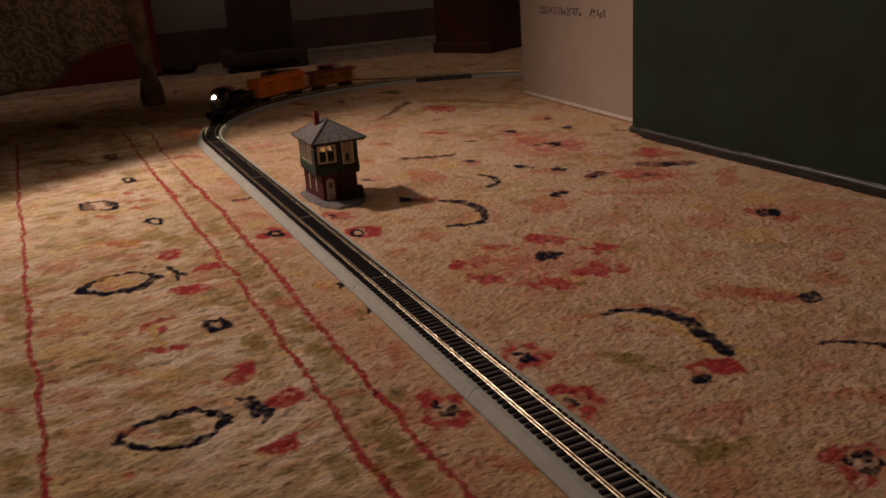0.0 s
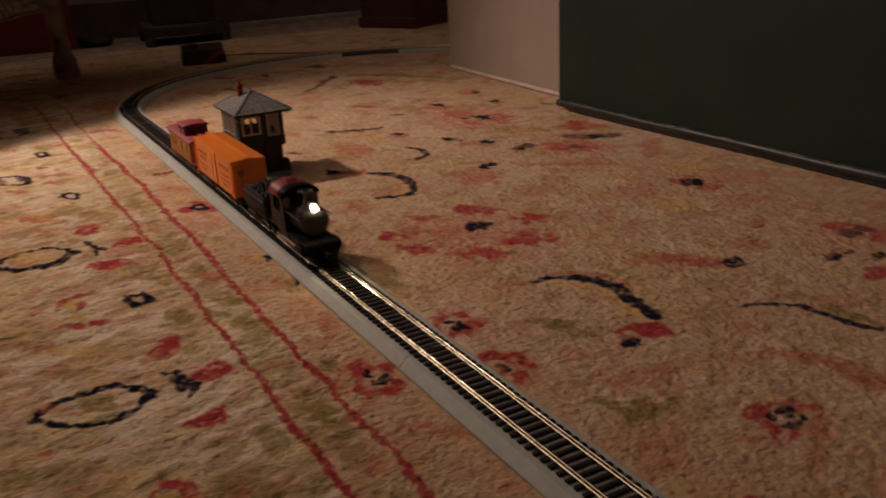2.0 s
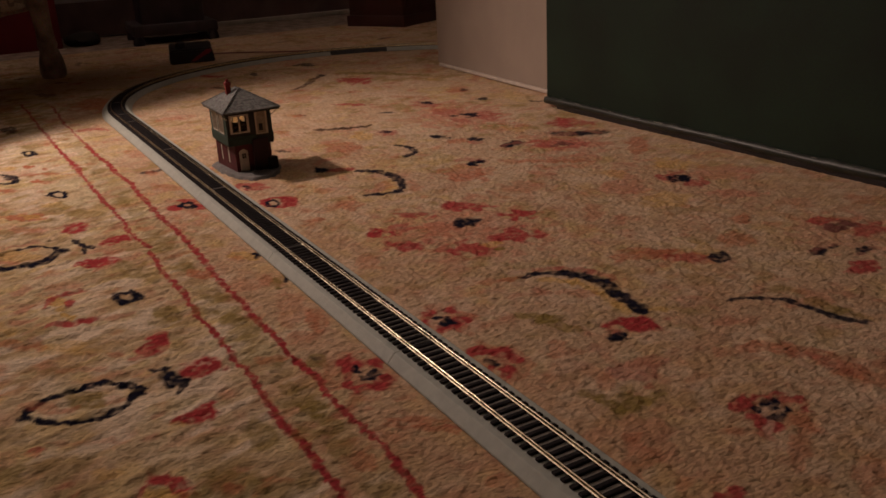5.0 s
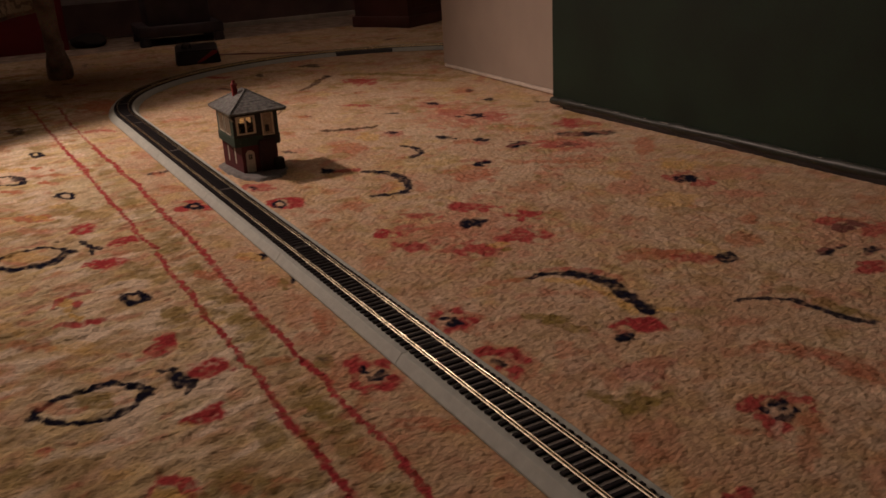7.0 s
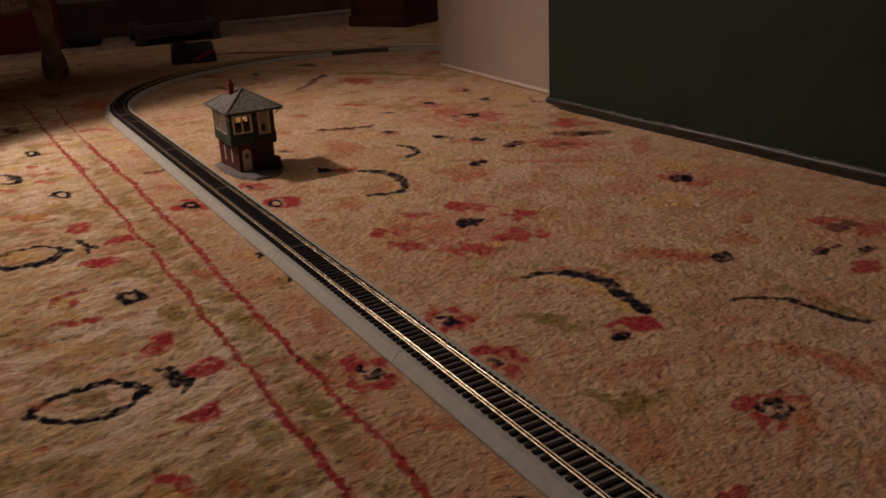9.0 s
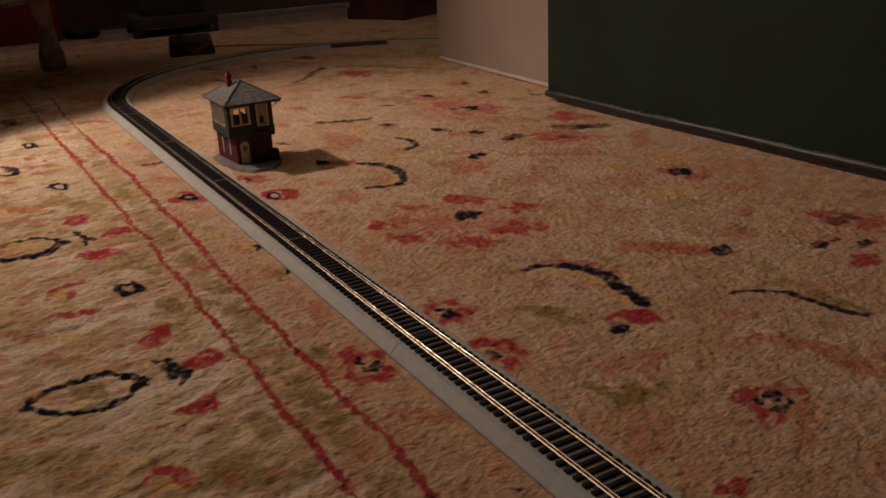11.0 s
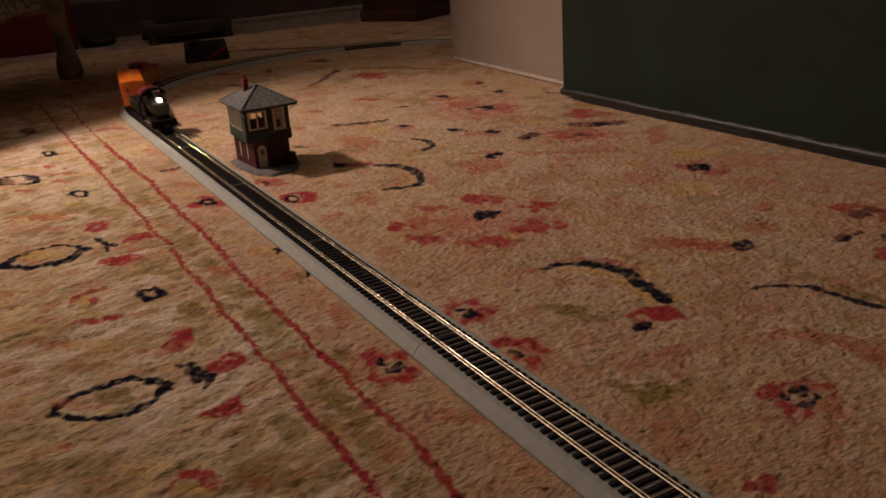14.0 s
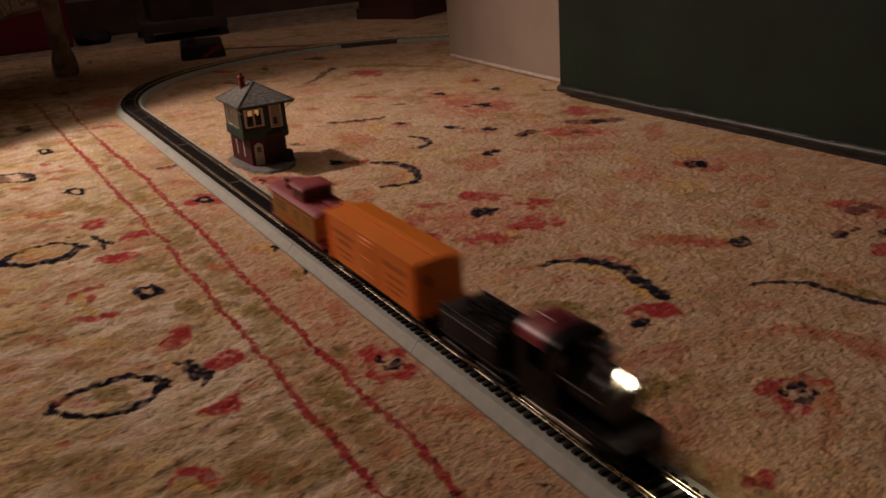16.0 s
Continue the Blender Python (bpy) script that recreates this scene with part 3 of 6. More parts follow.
        b(RED, -0.230, 0.025, 0.0061, 0.0033, 131, 0.45, 0.45)
        b(RUST, -0.170, 0.124, 0.0068, 0.0044, 110, 0.45, 0.45)
        b(GOLD, -0.200, -0.020, 0.0111, 0.0047, 140, 0.45, 0.45)
        b(GOLD, -0.195, 0.149, 0.0263, 0.0059, 143, 0.3, 0.45)
        b(RUST, -0.222, 0.078, 0.0141, 0.0050, 141, 0.35, 0.45)
        b(RUST, -0.202, 0.016, 0.0211, 0.0036, 145, 0.3, 0.45)
        b(RUST, -0.036, 0.093, 0.0220, 0.0090, 70, 0.45, 0.45)
        b(OLIVE, -0.099, -0.043, 0.0118, 0.0087, 86, 0.45, 0.45)
        b(OLIVE, -0.144, -0.023, 0.0135, 0.0060, 141, 0.4, 0.45)
        b(OLIVE, -0.248, 0.007, 0.0147, 0.0084, 108, 0.45, 0.45)
        b(RUST, -0.127, -0.080, 0.0113, 0.0034, 145, 0.45, 0.45)
        b(OLIVE, -0.116, -0.088, 0.0097, 0.0071, 84, 0.45, 0.45)

    def paint_guard_flecks(self):
        """Olive and rust flecks between the guard lines."""
        b = self.blot
        s = self.stroke
        s(OLIVE, [(-0.087, -0.35), (-0.087, 0.10), (-0.087, 0.45), (-0.090, 0.95)], 0.012, 0.010, 0.30, 0.9)
        b(OLIVE, -0.090, 0.503, 0.0252, 0.0090, 83, 0.45, 0.45)
        b(OLIVE, -0.091, 0.327, 0.0231, 0.0092, 82, 0.5, 0.45)
        b(OLIVE, -0.087, 0.261, 0.0200, 0.0087, 81, 0.5, 0.45)
        b(RUST, -0.083, 0.237, 0.0151, 0.0095, 124, 0.65, 0.45)
        b(OLIVE, -0.084, 0.182, 0.0168, 0.0092, 83, 0.5, 0.45)
        b(OLIVE, -0.083, 0.140, 0.0143, 0.0097, 94, 0.55, 0.45)
        b(OLIVE, -0.090, 0.665, 0.0234, 0.0081, 85, 0.35, 0.45)
        b(RUST, -0.091, 0.394, 0.0106, 0.0065, 117, 0.45, 0.45)
        b(OLIVE, -0.100, 0.159, 0.0117, 0.0081, 105, 0.4, 0.45)
        b(OLIVE, -0.084, -0.018, 0.0145, 0.0091, 76, 0.6, 0.45)
        b(OLIVE, -0.086, 0.008, 0.0094, 0.0070, 92, 0.45, 0.45)
        b(OLIVE, -0.082, -0.046, 0.0115, 0.0086, 82, 0.5, 0.45)
        b(RUST, -0.084, -0.090, 0.0106, 0.0090, 116, 0.5, 0.45)
        b(OLIVE, -0.087, -0.067, 0.0105, 0.0074, 77, 0.4, 0.45)
        b(OLIVE, -0.085, -0.115, 0.0099, 0.0084, 124, 0.4, 0.45)
        b(NAVY, -0.058, 0.038, 0.0036, 0.0024, 133, 0.5, 0.45)

    def paint_track_side_marks(self):
        """Marks of the field beside the track."""
        b = self.blot
        s = self.stroke
        b(RUST, -0.037, 0.445, 0.0314, 0.0173, 88, 0.45, 0.6)
        b(RED, -0.050, 0.446, 0.0131, 0.0077, 93, 0.85, 0.45)
        b(RED, -0.027, 0.431, 0.0150, 0.0071, 82, 0.85, 0.45)
        b(RED, -0.033, 0.465, 0.0119, 0.0061, 131, 0.7, 0.45)
        self.ring(NAVY, -0.037, 0.445, 0.0107, 0.0062, 91, 0.0035)
        s(NAVY, [(-0.043, 0.618), (-0.035, 0.616), (-0.024, 0.624)], 0.0087, 0.0044, 0.8, 0.15)
        b(RUST, -0.035, 0.609, 0.0136, 0.0082, 113, 0.5, 0.45)
        b(GOLD, -0.035, 0.256, 0.0168, 0.0114, 121, 0.6, 0.45)
        b(RUST, -0.042, 0.257, 0.0071, 0.0050, 100, 0.4, 0.45)
        b(NAVY, -0.025, 0.255, 0.0079, 0.0053, 89, 0.95, 0.45)
        b(NAVY, -0.025, 0.183, 0.0104, 0.0037, 72, 0.95, 0.45)
        b(OLIVE, -0.033, 0.180, 0.0134, 0.0056, 74, 0.7, 0.45)
        b(RUST, -0.040, 0.189, 0.0105, 0.0056, 78, 0.35, 0.45)
        b(RUST, -0.039, 0.533, 0.0230, 0.0140, 99, 0.45, 0.45)
        b(RUST, -0.062, 0.242, 0.0138, 0.0085, 88, 0.2, 0.45)
        b(RUST, -0.041, 0.123, 0.0402, 0.0106, 70, 0.3, 0.45)
        b(RUST, -0.038, 0.095, 0.0126, 0.0064, 73, 0.4, 0.45)
        b(RED, 0.040, 0.469, 0.0206, 0.0131, 123, 0.7, 0.6)
        b(NAVY, 0.036, 0.469, 0.0081, 0.0055, 111, 0.9, 0.45)
        self.ring(RED, 0.044, 0.392, 0.0188, 0.0135, 108, 0.0046)
        b(RED, 0.052, 0.386, 0.0133, 0.0072, 78, 0.6, 0.45)
        self.ring(NAVY, 0.037, 0.392, 0.0100, 0.0058, 82, 0.0026)
        b(RUST, 0.053, 0.312, 0.0118, 0.0083, 123, 0.5, 0.45)

    def paint_rosettes(self):
        """Three rosettes by the near track."""
        b = self.blot
        b(RUST, 0.039, 0.036, 0.0229, 0.0207, 97, 0.5, 0.7)
        b(RUST, -0.041, -0.004, 0.0304, 0.0235, 80, 0.4, 0.7)
        b(RUST, 0.038, -0.034, 0.0246, 0.0214, 139, 0.4, 0.7)
        b(RED, 0.037, 0.054, 0.0081, 0.0071, 114, 0.85, 0.5)
        b(RED, 0.052, 0.048, 0.0074, 0.0061, 131, 0.85, 0.5)
        b(RED, 0.049, 0.027, 0.0079, 0.0073, 98, 0.85, 0.5)
        b(RED, 0.034, 0.023, 0.0076, 0.0067, 124, 0.85, 0.5)
        b(RED, 0.028, 0.042, 0.0071, 0.0043, 65, 0.85, 0.5)
        b((0.66, 0.48, 0.34), 0.035, 0.039, 0.0078, 0.0064, 130, 0.6, 0.45)
        b(NAVY, 0.040, 0.043, 0.0064, 0.0036, 141, 0.95, 0.45)
        b(NAVY, 0.040, 0.032, 0.0056, 0.0046, 132, 0.9, 0.45)
        b(RED, 0.033, -0.017, 0.0103, 0.0084, 138, 0.85, 0.5)
        b(RED, 0.046, -0.026, 0.0091, 0.0084, 135, 0.85, 0.5)
        b(RED, 0.048, -0.039, 0.0072, 0.0056, 56, 0.85, 0.5)
        b(RED, 0.036, -0.047, 0.0091, 0.0065, 57, 0.85, 0.5)
        b(RED, 0.029, -0.039, 0.0055, 0.0044, 60, 0.85, 0.5)
        b(ROSE, 0.042, -0.039, 0.0055, 0.0047, 142, 0.5, 0.45)
        b(NAVY, 0.033, -0.033, 0.0094, 0.0044, 97, 1.0, 0.45)
        b(RED, -0.040, 0.016, 0.0103, 0.0085, 96, 0.85, 0.5)
        b(RED, -0.052, -0.001, 0.0182, 0.0043, 66, 0.85, 0.5)
        b(RED, -0.027, 0.008, 0.0084, 0.0066, 80, 0.85, 0.5)
        b(RED, -0.032, -0.017, 0.0091, 0.0074, 81, 0.85, 0.5)
        b(RED, -0.051, -0.017, 0.0108, 0.0055, 142, 0.85, 0.5)
        b(RED, -0.041, -0.023, 0.0066, 0.0050, 132, 0.85, 0.5)
        b((0.62, 0.46, 0.30), -0.040, -0.002, 0.0095, 0.0075, 82, 0.5, 0.45)
        b(NAVY, -0.042, 0.008, 0.0071, 0.0037, 69, 0.9, 0.45)
        b(NAVY, -0.042, -0.006, 0.0061, 0.0044, 134, 0.95, 0.45)
        b(NAVY, -0.034, -0.004, 0.0052, 0.0043, 85, 0.95, 0.45)
        b(RUST, -0.040, -0.068, 0.0239, 0.0033, 145, 0.5, 0.45)
        b(RUST, -0.032, -0.084, 0.0195, 0.0036, 145, 0.55, 0.45)
        b(RUST, -0.050, -0.070, 0.0118, 0.0029, 145, 0.4, 0.45)
        b(RED, -0.024, -0.086, 0.0068, 0.0029, 145, 0.35, 0.45)
        b(NAVY, -0.032, -0.161, 0.0059, 0.0033, 147, 1.0, 0.45)
        b(RUST, -0.029, -0.144, 0.0105, 0.0059, 146, 0.4, 0.45)
        b(RUST, -0.052, 0.071, 0.0153, 0.0120, 103, 0.35, 0.45)

    def paint_open_flower(self):
        """The large open flower."""
        b = self.blot
        b(RUST, 0.138, 0.213, 0.0258, 0.0215, 121, 0.55, 0.6)
        b(ROSE, 0.152, 0.197, 0.0781, 0.0678, 118, 0.36, 0.6)
        b(RED, 0.191, 0.258, 0.0226, 0.0151, 135, 0.8, 0.55)
        b(RED, 0.177, 0.272, 0.0085, 0.0070, 79, 0.5, 0.55)
        b(RED, 0.139, 0.266, 0.0223, 0.0111, 138, 0.65, 0.55)
        b(RED, 0.220, 0.199, 0.0191, 0.0152, 136, 0.85, 0.55)
        b(RED, 0.086, 0.239, 0.0138, 0.0110, 89, 0.9, 0.55)
        b(RED, 0.108, 0.239, 0.0178, 0.0116, 70, 0.5, 0.55)
        b(RED, 0.184, 0.156, 0.0220, 0.0207, 115, 0.8, 0.55)
        b(RED, 0.164, 0.158, 0.0094, 0.0079, 66, 0.5, 0.55)
        b(RED, 0.091, 0.189, 0.0180, 0.0141, 126, 0.8, 0.55)
        b(RED, 0.133, 0.153, 0.0177, 0.0160, 98, 0.8, 0.55)
        b(RED, 0.115, 0.166, 0.0118, 0.0092, 71, 0.45, 0.55)
        b(RED, 0.109, 0.186, 0.0076, 0.0062, 79, 0.4, 0.55)
        b(NAVY, 0.164, 0.211, 0.0157, 0.0123, 131, 1.4, 0.25)
        b(NAVY, 0.158, 0.211, 0.0115, 0.0083, 66, 1.3, 0.3)
        b(NAVY, 0.172, 0.211, 0.0117, 0.0093, 69, 1.3, 0.3)
        b(GOLD, 0.153, 0.150, 0.0094, 0.0063, 139, 0.6, 0.45)
        b(OLIVE, 0.154, 0.134, 0.0046, 0.0035, 138, 0.8, 0.45)
        b((0.68, 0.46, 0.34), 0.190, 0.194, 0.0136, 0.0100, 62, 0.5, 0.45)
        b(RUST, 0.045, 0.176, 0.0187, 0.0104, 70, 0.35, 0.45)
        b(RUST, 0.103, 0.339, 0.0241, 0.0126, 71, 0.55, 0.45)
        b(ROSE, 0.250, 0.345, 0.0242, 0.0158, 134, 0.45, 0.45)
        b(RUST, 0.277, 0.272, 0.0301, 0.0198, 138, 0.3, 0.45)
        b(RED, 0.054, 0.386, 0.0163, 0.0100, 82, 0.8, 0.45)
        b(RUST, 0.050, 0.309, 0.0158, 0.0118, 111, 0.3, 0.45)
        b(RUST, 0.097, 0.405, 0.0122, 0.0089, 94, 0.35, 0.45)

    def paint_crescents(self):
        """The two crescents."""
        b = self.blot
        s = self.stroke
        s(GOLD, [(0.171, 0.388), (0.166, 0.363), (0.146, 0.348)], 0.0067, 0.0060, 0.55, 0.5)
        b(RUST, 0.158, 0.376, 0.0213, 0.0097, 67, 0.4, 0.45)
        s(NAVY, [(0.164, 0.454), (0.176, 0.441), (0.186, 0.416), (0.185, 0.384)], 0.0062, 0.0064, 0.95, 0.15)
        s(NAVY, [(0.185, 0.384), (0.179, 0.364), (0.164, 0.347), (0.148, 0.347), (0.131, 0.354)], 0.0052, 0.0047, 0.95, 0.15)
        s(RED, [(0.145, 0.475), (0.158, 0.467)], 0.0107, 0.0078, 0.8, 0.5)
        b(NAVY, 0.132, 0.484, 0.0120, 0.0085, 91, 1.1, 0.3)
        b(RUST, 0.189, 0.358, 0.0281, 0.0078, 62, 0.4, 0.45)
        s(RUST, [(0.098, 0.079), (0.115, 0.074), (0.132, 0.071)], 0.0058, 0.0048, 0.5, 0.5)
        s(RED, [(0.148, 0.078), (0.167, 0.068), (0.182, 0.049), (0.185, 0.028)], 0.0055, 0.0063, 0.45, 0.5)
        s(GOLD, [(0.141, 0.056), (0.158, 0.038), (0.161, 0.011), (0.155, -0.013), (0.151, -0.027)], 0.0051, 0.0056, 0.65, 0.5)
        s(NAVY, [(0.130, 0.071), (0.144, 0.069), (0.163, 0.058), (0.171, 0.044)], 0.0032, 0.0075, 0.95, 0.15)
        s(NAVY, [(0.171, 0.044), (0.176, 0.025), (0.169, -0.000), (0.164, -0.019), (0.160, -0.033)], 0.0072, 0.0063, 0.95, 0.15)
        b(NAVY, 0.162, -0.030, 0.0087, 0.0069, 37, 1.2, 0.3)
        b(GOLD, 0.172, -0.039, 0.0063, 0.0053, 27, 0.6, 0.45)
        b(RED, 0.144, -0.046, 0.0182, 0.0130, 151, 0.95, 0.45)
        b(NAVY, 0.123, -0.052, 0.0074, 0.0067, 6, 0.95, 0.45)
        b(NAVY, 0.127, -0.060, 0.0041, 0.0036, 172, 0.7, 0.45)
        s(OLIVE, [(0.089, 0.016), (0.098, -0.003), (0.102, -0.025)], 0.0051, 0.0094, 0.75, 0.5)
        b(OLIVE, 0.103, -0.005, 0.0112, 0.0088, 146, 0.5, 0.45)
        b(RUST, 0.149, 0.019, 0.0146, 0.0081, 145, 0.35, 0.45)

    def paint_near_field(self):
        """The near corner of the field."""
        b = self.blot
        s = self.stroke
        b(RUST, 0.128, -0.175, 0.0289, 0.0214, 169, 0.42, 0.6)
        b(RED, 0.117, -0.162, 0.0090, 0.0065, 26, 0.8, 0.5)
        b(RED, 0.132, -0.160, 0.0091, 0.0048, 151, 0.8, 0.5)
        b(RED, 0.146, -0.165, 0.0061, 0.0032, 151, 0.8, 0.5)
        b(RED, 0.150, -0.174, 0.0075, 0.0055, 172, 0.8, 0.5)
        b(RED, 0.144, -0.184, 0.0069, 0.0036, 32, 0.8, 0.5)
        b(RED, 0.113, -0.180, 0.0088, 0.0051, 33, 0.8, 0.5)
        b(RED, 0.118, -0.188, 0.0064, 0.0036, 33, 0.8, 0.5)
        b(RED, 0.113, -0.171, 0.0059, 0.0037, 155, 0.8, 0.5)
        b((0.66, 0.50, 0.36), 0.129, -0.175, 0.0094, 0.0071, 173, 0.6, 0.45)
        b(ROSE, 0.144, -0.173, 0.0052, 0.0037, 166, 0.6, 0.45)
        b((0.62, 0.34, 0.26), 0.115, -0.185, 0.0093, 0.0036, 38, 0.7, 0.45)
        b(NAVY, 0.133, -0.169, 0.0064, 0.0049, 2, 1.1, 0.45)
        b(NAVY, 0.125, -0.180, 0.0060, 0.0033, 152, 1.1, 0.45)
        b(NAVY, 0.137, -0.180, 0.0052, 0.0024, 35, 1.0, 0.45)
        b(NAVY, 0.122, -0.169, 0.0036, 0.0022, 32, 0.9, 0.45)
        s(RUST, [(0.159, -0.108), (0.180, -0.113), (0.192, -0.126), (0.203, -0.146), (0.204, -0.170), (0.207, -0.187)], 0.0061, 0.0118, 0.42, 0.5)
        s(RED, [(0.193, -0.130), (0.202, -0.147), (0.202, -0.169)], 0.0036, 0.0052, 0.2, 0.5)
        s(OLIVE, [(0.055, -0.099), (0.060, -0.112), (0.060, -0.127), (0.078, -0.125), (0.093, -0.127)], 0.0058, 0.0046, 0.7, 0.5)
        b(OLIVE, 0.065, -0.122, 0.0123, 0.0108, 23, 0.6, 0.45)
        b(OLIVE, 0.082, -0.109, 0.0086, 0.0046, 46, 0.45, 0.45)
        b(RED, 0.101, -0.093, 0.0173, 0.0154, 6, 0.35, 0.9)
        b(RED, 0.094, -0.114, 0.0068, 0.0059, 13, 0.4, 0.45)
        b(RUST, 0.078, -0.093, 0.0134, 0.0064, 48, 0.35, 0.45)
        b(RUST, 0.118, -0.202, 0.0231, 0.0061, 37, 0.4, 0.45)
        b(RUST, 0.049, -0.149, 0.0058, 0.0042, 154, 0.4, 0.45)
        b(RUST, 0.039, -0.168, 0.0196, 0.0099, 45, 0.4, 0.45)
        b(RED, 0.053, -0.215, 0.0080, 0.0061, 170, 0.8, 0.45)
        b(RUST, 0.041, -0.196, 0.0090, 0.0059, 37, 0.4, 0.45)
        b(RUST, 0.122, -0.239, 0.0181, 0.0093, 27, 0.4, 0.45)
        b(RUST, 0.078, -0.050, 0.0127, 0.0075, 146, 0.4, 0.45)
        b(RUST, 0.085, -0.040, 0.0070, 0.0042, 146, 0.4, 0.45)
        b(RUST, 0.177, -0.166, 0.0124, 0.0055, 149, 0.2, 0.45)
        s(OLIVE, [(0.269, -0.092), (0.269, -0.111), (0.274, -0.126)], 0.0085, 0.0050, 0.55, 0.5)
        s(NAVY, [(0.225, -0.053), (0.241, -0.060), (0.253, -0.075), (0.258, -0.096), (0.260, -0.113), (0.266, -0.131)], 0.0025, 0.0042, 0.95, 0.15)

    def paint_case_side_field(self):
        """The field towards the green case."""
        b = self.blot
        s = self.stroke
        b(GOLD, 0.454, 0.241, 0.0296, 0.0275, 16, 0.6, 0.45)
        b(GOLD, 0.357, 0.152, 0.0269, 0.0243, 22, 0.45, 0.45)
        b(ROSE, 0.471, 0.185, 0.0395, 0.0284, 148, 0.4, 0.45)
        b(ROSE, 0.422, 0.124, 0.0268, 0.0175, 147, 0.5, 0.45)
        b(ROSE, 0.351, 0.209, 0.0285, 0.0273, 161, 0.45, 0.45)
        b(GOLD, 0.381, 0.252, 0.0209, 0.0171, 48, 0.4, 0.45)
        b(RED, 0.411, 0.207, 0.0155, 0.0115, 42, 0.7, 0.45)
        b(RED, 0.422, 0.172, 0.0149, 0.0118, 34, 0.65, 0.45)
        b(RED, 0.436, 0.215, 0.0126, 0.0080, 143, 0.4, 0.45)
        b(NAVY, 0.417, 0.194, 0.0142, 0.0112, 38, 0.92, 0.45)
        b(RED, 0.418, 0.018, 0.0130, 0.0095, 161, 0.9, 0.45)
        b(RED, 0.429, -0.018, 0.0221, 0.0165, 179, 0.75, 0.45)
        b(RUST, 0.434, 0.011, 0.0189, 0.0109, 150, 0.4, 0.45)
        b(NAVY, 0.418, -0.002, 0.0128, 0.0095, 12, 0.92, 0.6)
        b(NAVY, 0.356, -0.031, 0.0099, 0.0068, 23, 0.87, 0.45)
        b(NAVY, 0.371, -0.031, 0.0068, 0.0048, 19, 0.83, 0.45)
        b(NAVY, 0.384, -0.049, 0.0099, 0.0073, 3, 0.87, 0.45)
        b(RED, 0.351, -0.069, 0.0142, 0.0103, 9, 0.8, 0.45)
        s(RUST, [(0.224, 0.054), (0.250, 0.043), (0.270, 0.016)], 0.0134, 0.0109, 0.65, 0.5)
        b(RED, 0.264, 0.024, 0.0175, 0.0099, 147, 0.5, 0.45)
        b(NAVY, 0.283, 0.009, 0.0114, 0.0095, 10, 0.87, 0.45)
        b(RED, 0.505, 0.491, 0.0288, 0.0265, 87, 0.6, 0.6)
        s(NAVY, [(0.455, 0.445), (0.473, 0.430), (0.496, 0.419)], 0.0163, 0.0132, 0.85, 0.15)
        b(RED, 0.417, 0.403, 0.0301, 0.0268, 122, 0.65, 0.6)
        b(NAVY, 0.422, 0.398, 0.0123, 0.0099, 60, 0.83, 0.45)
        b(NAVY, 0.376, 0.441, 0.0198, 0.0130, 61, 0.87, 0.6)
        b(RUST, 0.487, 0.337, 0.0468, 0.0167, 48, 0.6, 0.45)
        b(RUST, 0.367, 0.066, 0.0152, 0.0102, 34, 0.6, 0.45)
        b(RUST, 0.326, 0.032, 0.0237, 0.0144, 36, 0.5, 0.45)
        b(RUST, 0.364, 0.336, 0.0460, 0.0081, 139, 0.55, 0.45)
        b(RUST, 0.276, 0.161, 0.0303, 0.0093, 50, 0.35, 0.45)
        b(ROSE, 0.508, 0.163, 0.0247, 0.0158, 146, 0.35, 0.45)
        b(RUST, 0.442, 0.067, 0.0220, 0.0147, 152, 0.25, 0.45)
        b(GOLD, 0.286, 0.031, 0.0145, 0.0095, 38, 0.4, 0.45)
        b(RUST, 0.496, 0.036, 0.0221, 0.0147, 155, 0.3, 0.45)

    def paint_middle_field(self):
        """The middle field behind the tower."""
        b = self.blot
        s = self.stroke
        b(RUST, 0.197, 0.568, 0.0404, 0.0216, 73, 0.6, 0.45)
        b(GOLD, 0.244, 0.614, 0.0290, 0.0152, 72, 0.55, 0.45)
        s(NAVY, [(0.259, 0.537), (0.266, 0.514), (0.258, 0.486), (0.238, 0.474)], 0.0050, 0.0050, 0.95, 0.15)
        b(RED, 0.281, 0.609, 0.0183, 0.0138, 108, 0.55, 0.45)
        b(NAVY, 0.282, 0.615, 0.0096, 0.0073, 102, 0.83, 0.45)
        b(NAVY, 0.322, 0.540, 0.0143, 0.0114, 111, 0.87, 0.6)
        b(RUST, 0.332, 0.502, 0.0153, 0.0127, 101, 0.6, 0.45)
        b(NAVY, 0.352, 0.496, 0.0116, 0.0096, 112, 0.87, 0.45)
        b(RED, 0.345, 0.480, 0.0140, 0.0077, 134, 0.4, 0.45)
        b(NAVY, 0.365, 0.432, 0.0110, 0.0082, 64, 0.92, 0.45)
        b(NAVY, 0.384, 0.444, 0.0114, 0.0076, 61, 0.92, 0.45)
        b(RED, 0.401, 0.416, 0.0161, 0.0146, 109, 0.6, 0.45)
        b(NAVY, 0.413, 0.397, 0.0112, 0.0092, 130, 0.83, 0.45)
        b(RED, 0.492, 0.497, 0.0296, 0.0170, 55, 0.6, 0.45)
        b(ROSE, 0.422, 0.638, 0.0918, 0.0620, 69, 0.5, 0.7)
        b(ROSE, 0.419, 0.408, 0.0639, 0.0565, 69, 0.35, 0.7)
        b(ROSE, 0.409, -0.014, 0.0513, 0.0377, 12, 0.3, 0.7)
        b(RED, 0.412, 0.676, 0.0279, 0.0206, 79, 0.4, 0.45)
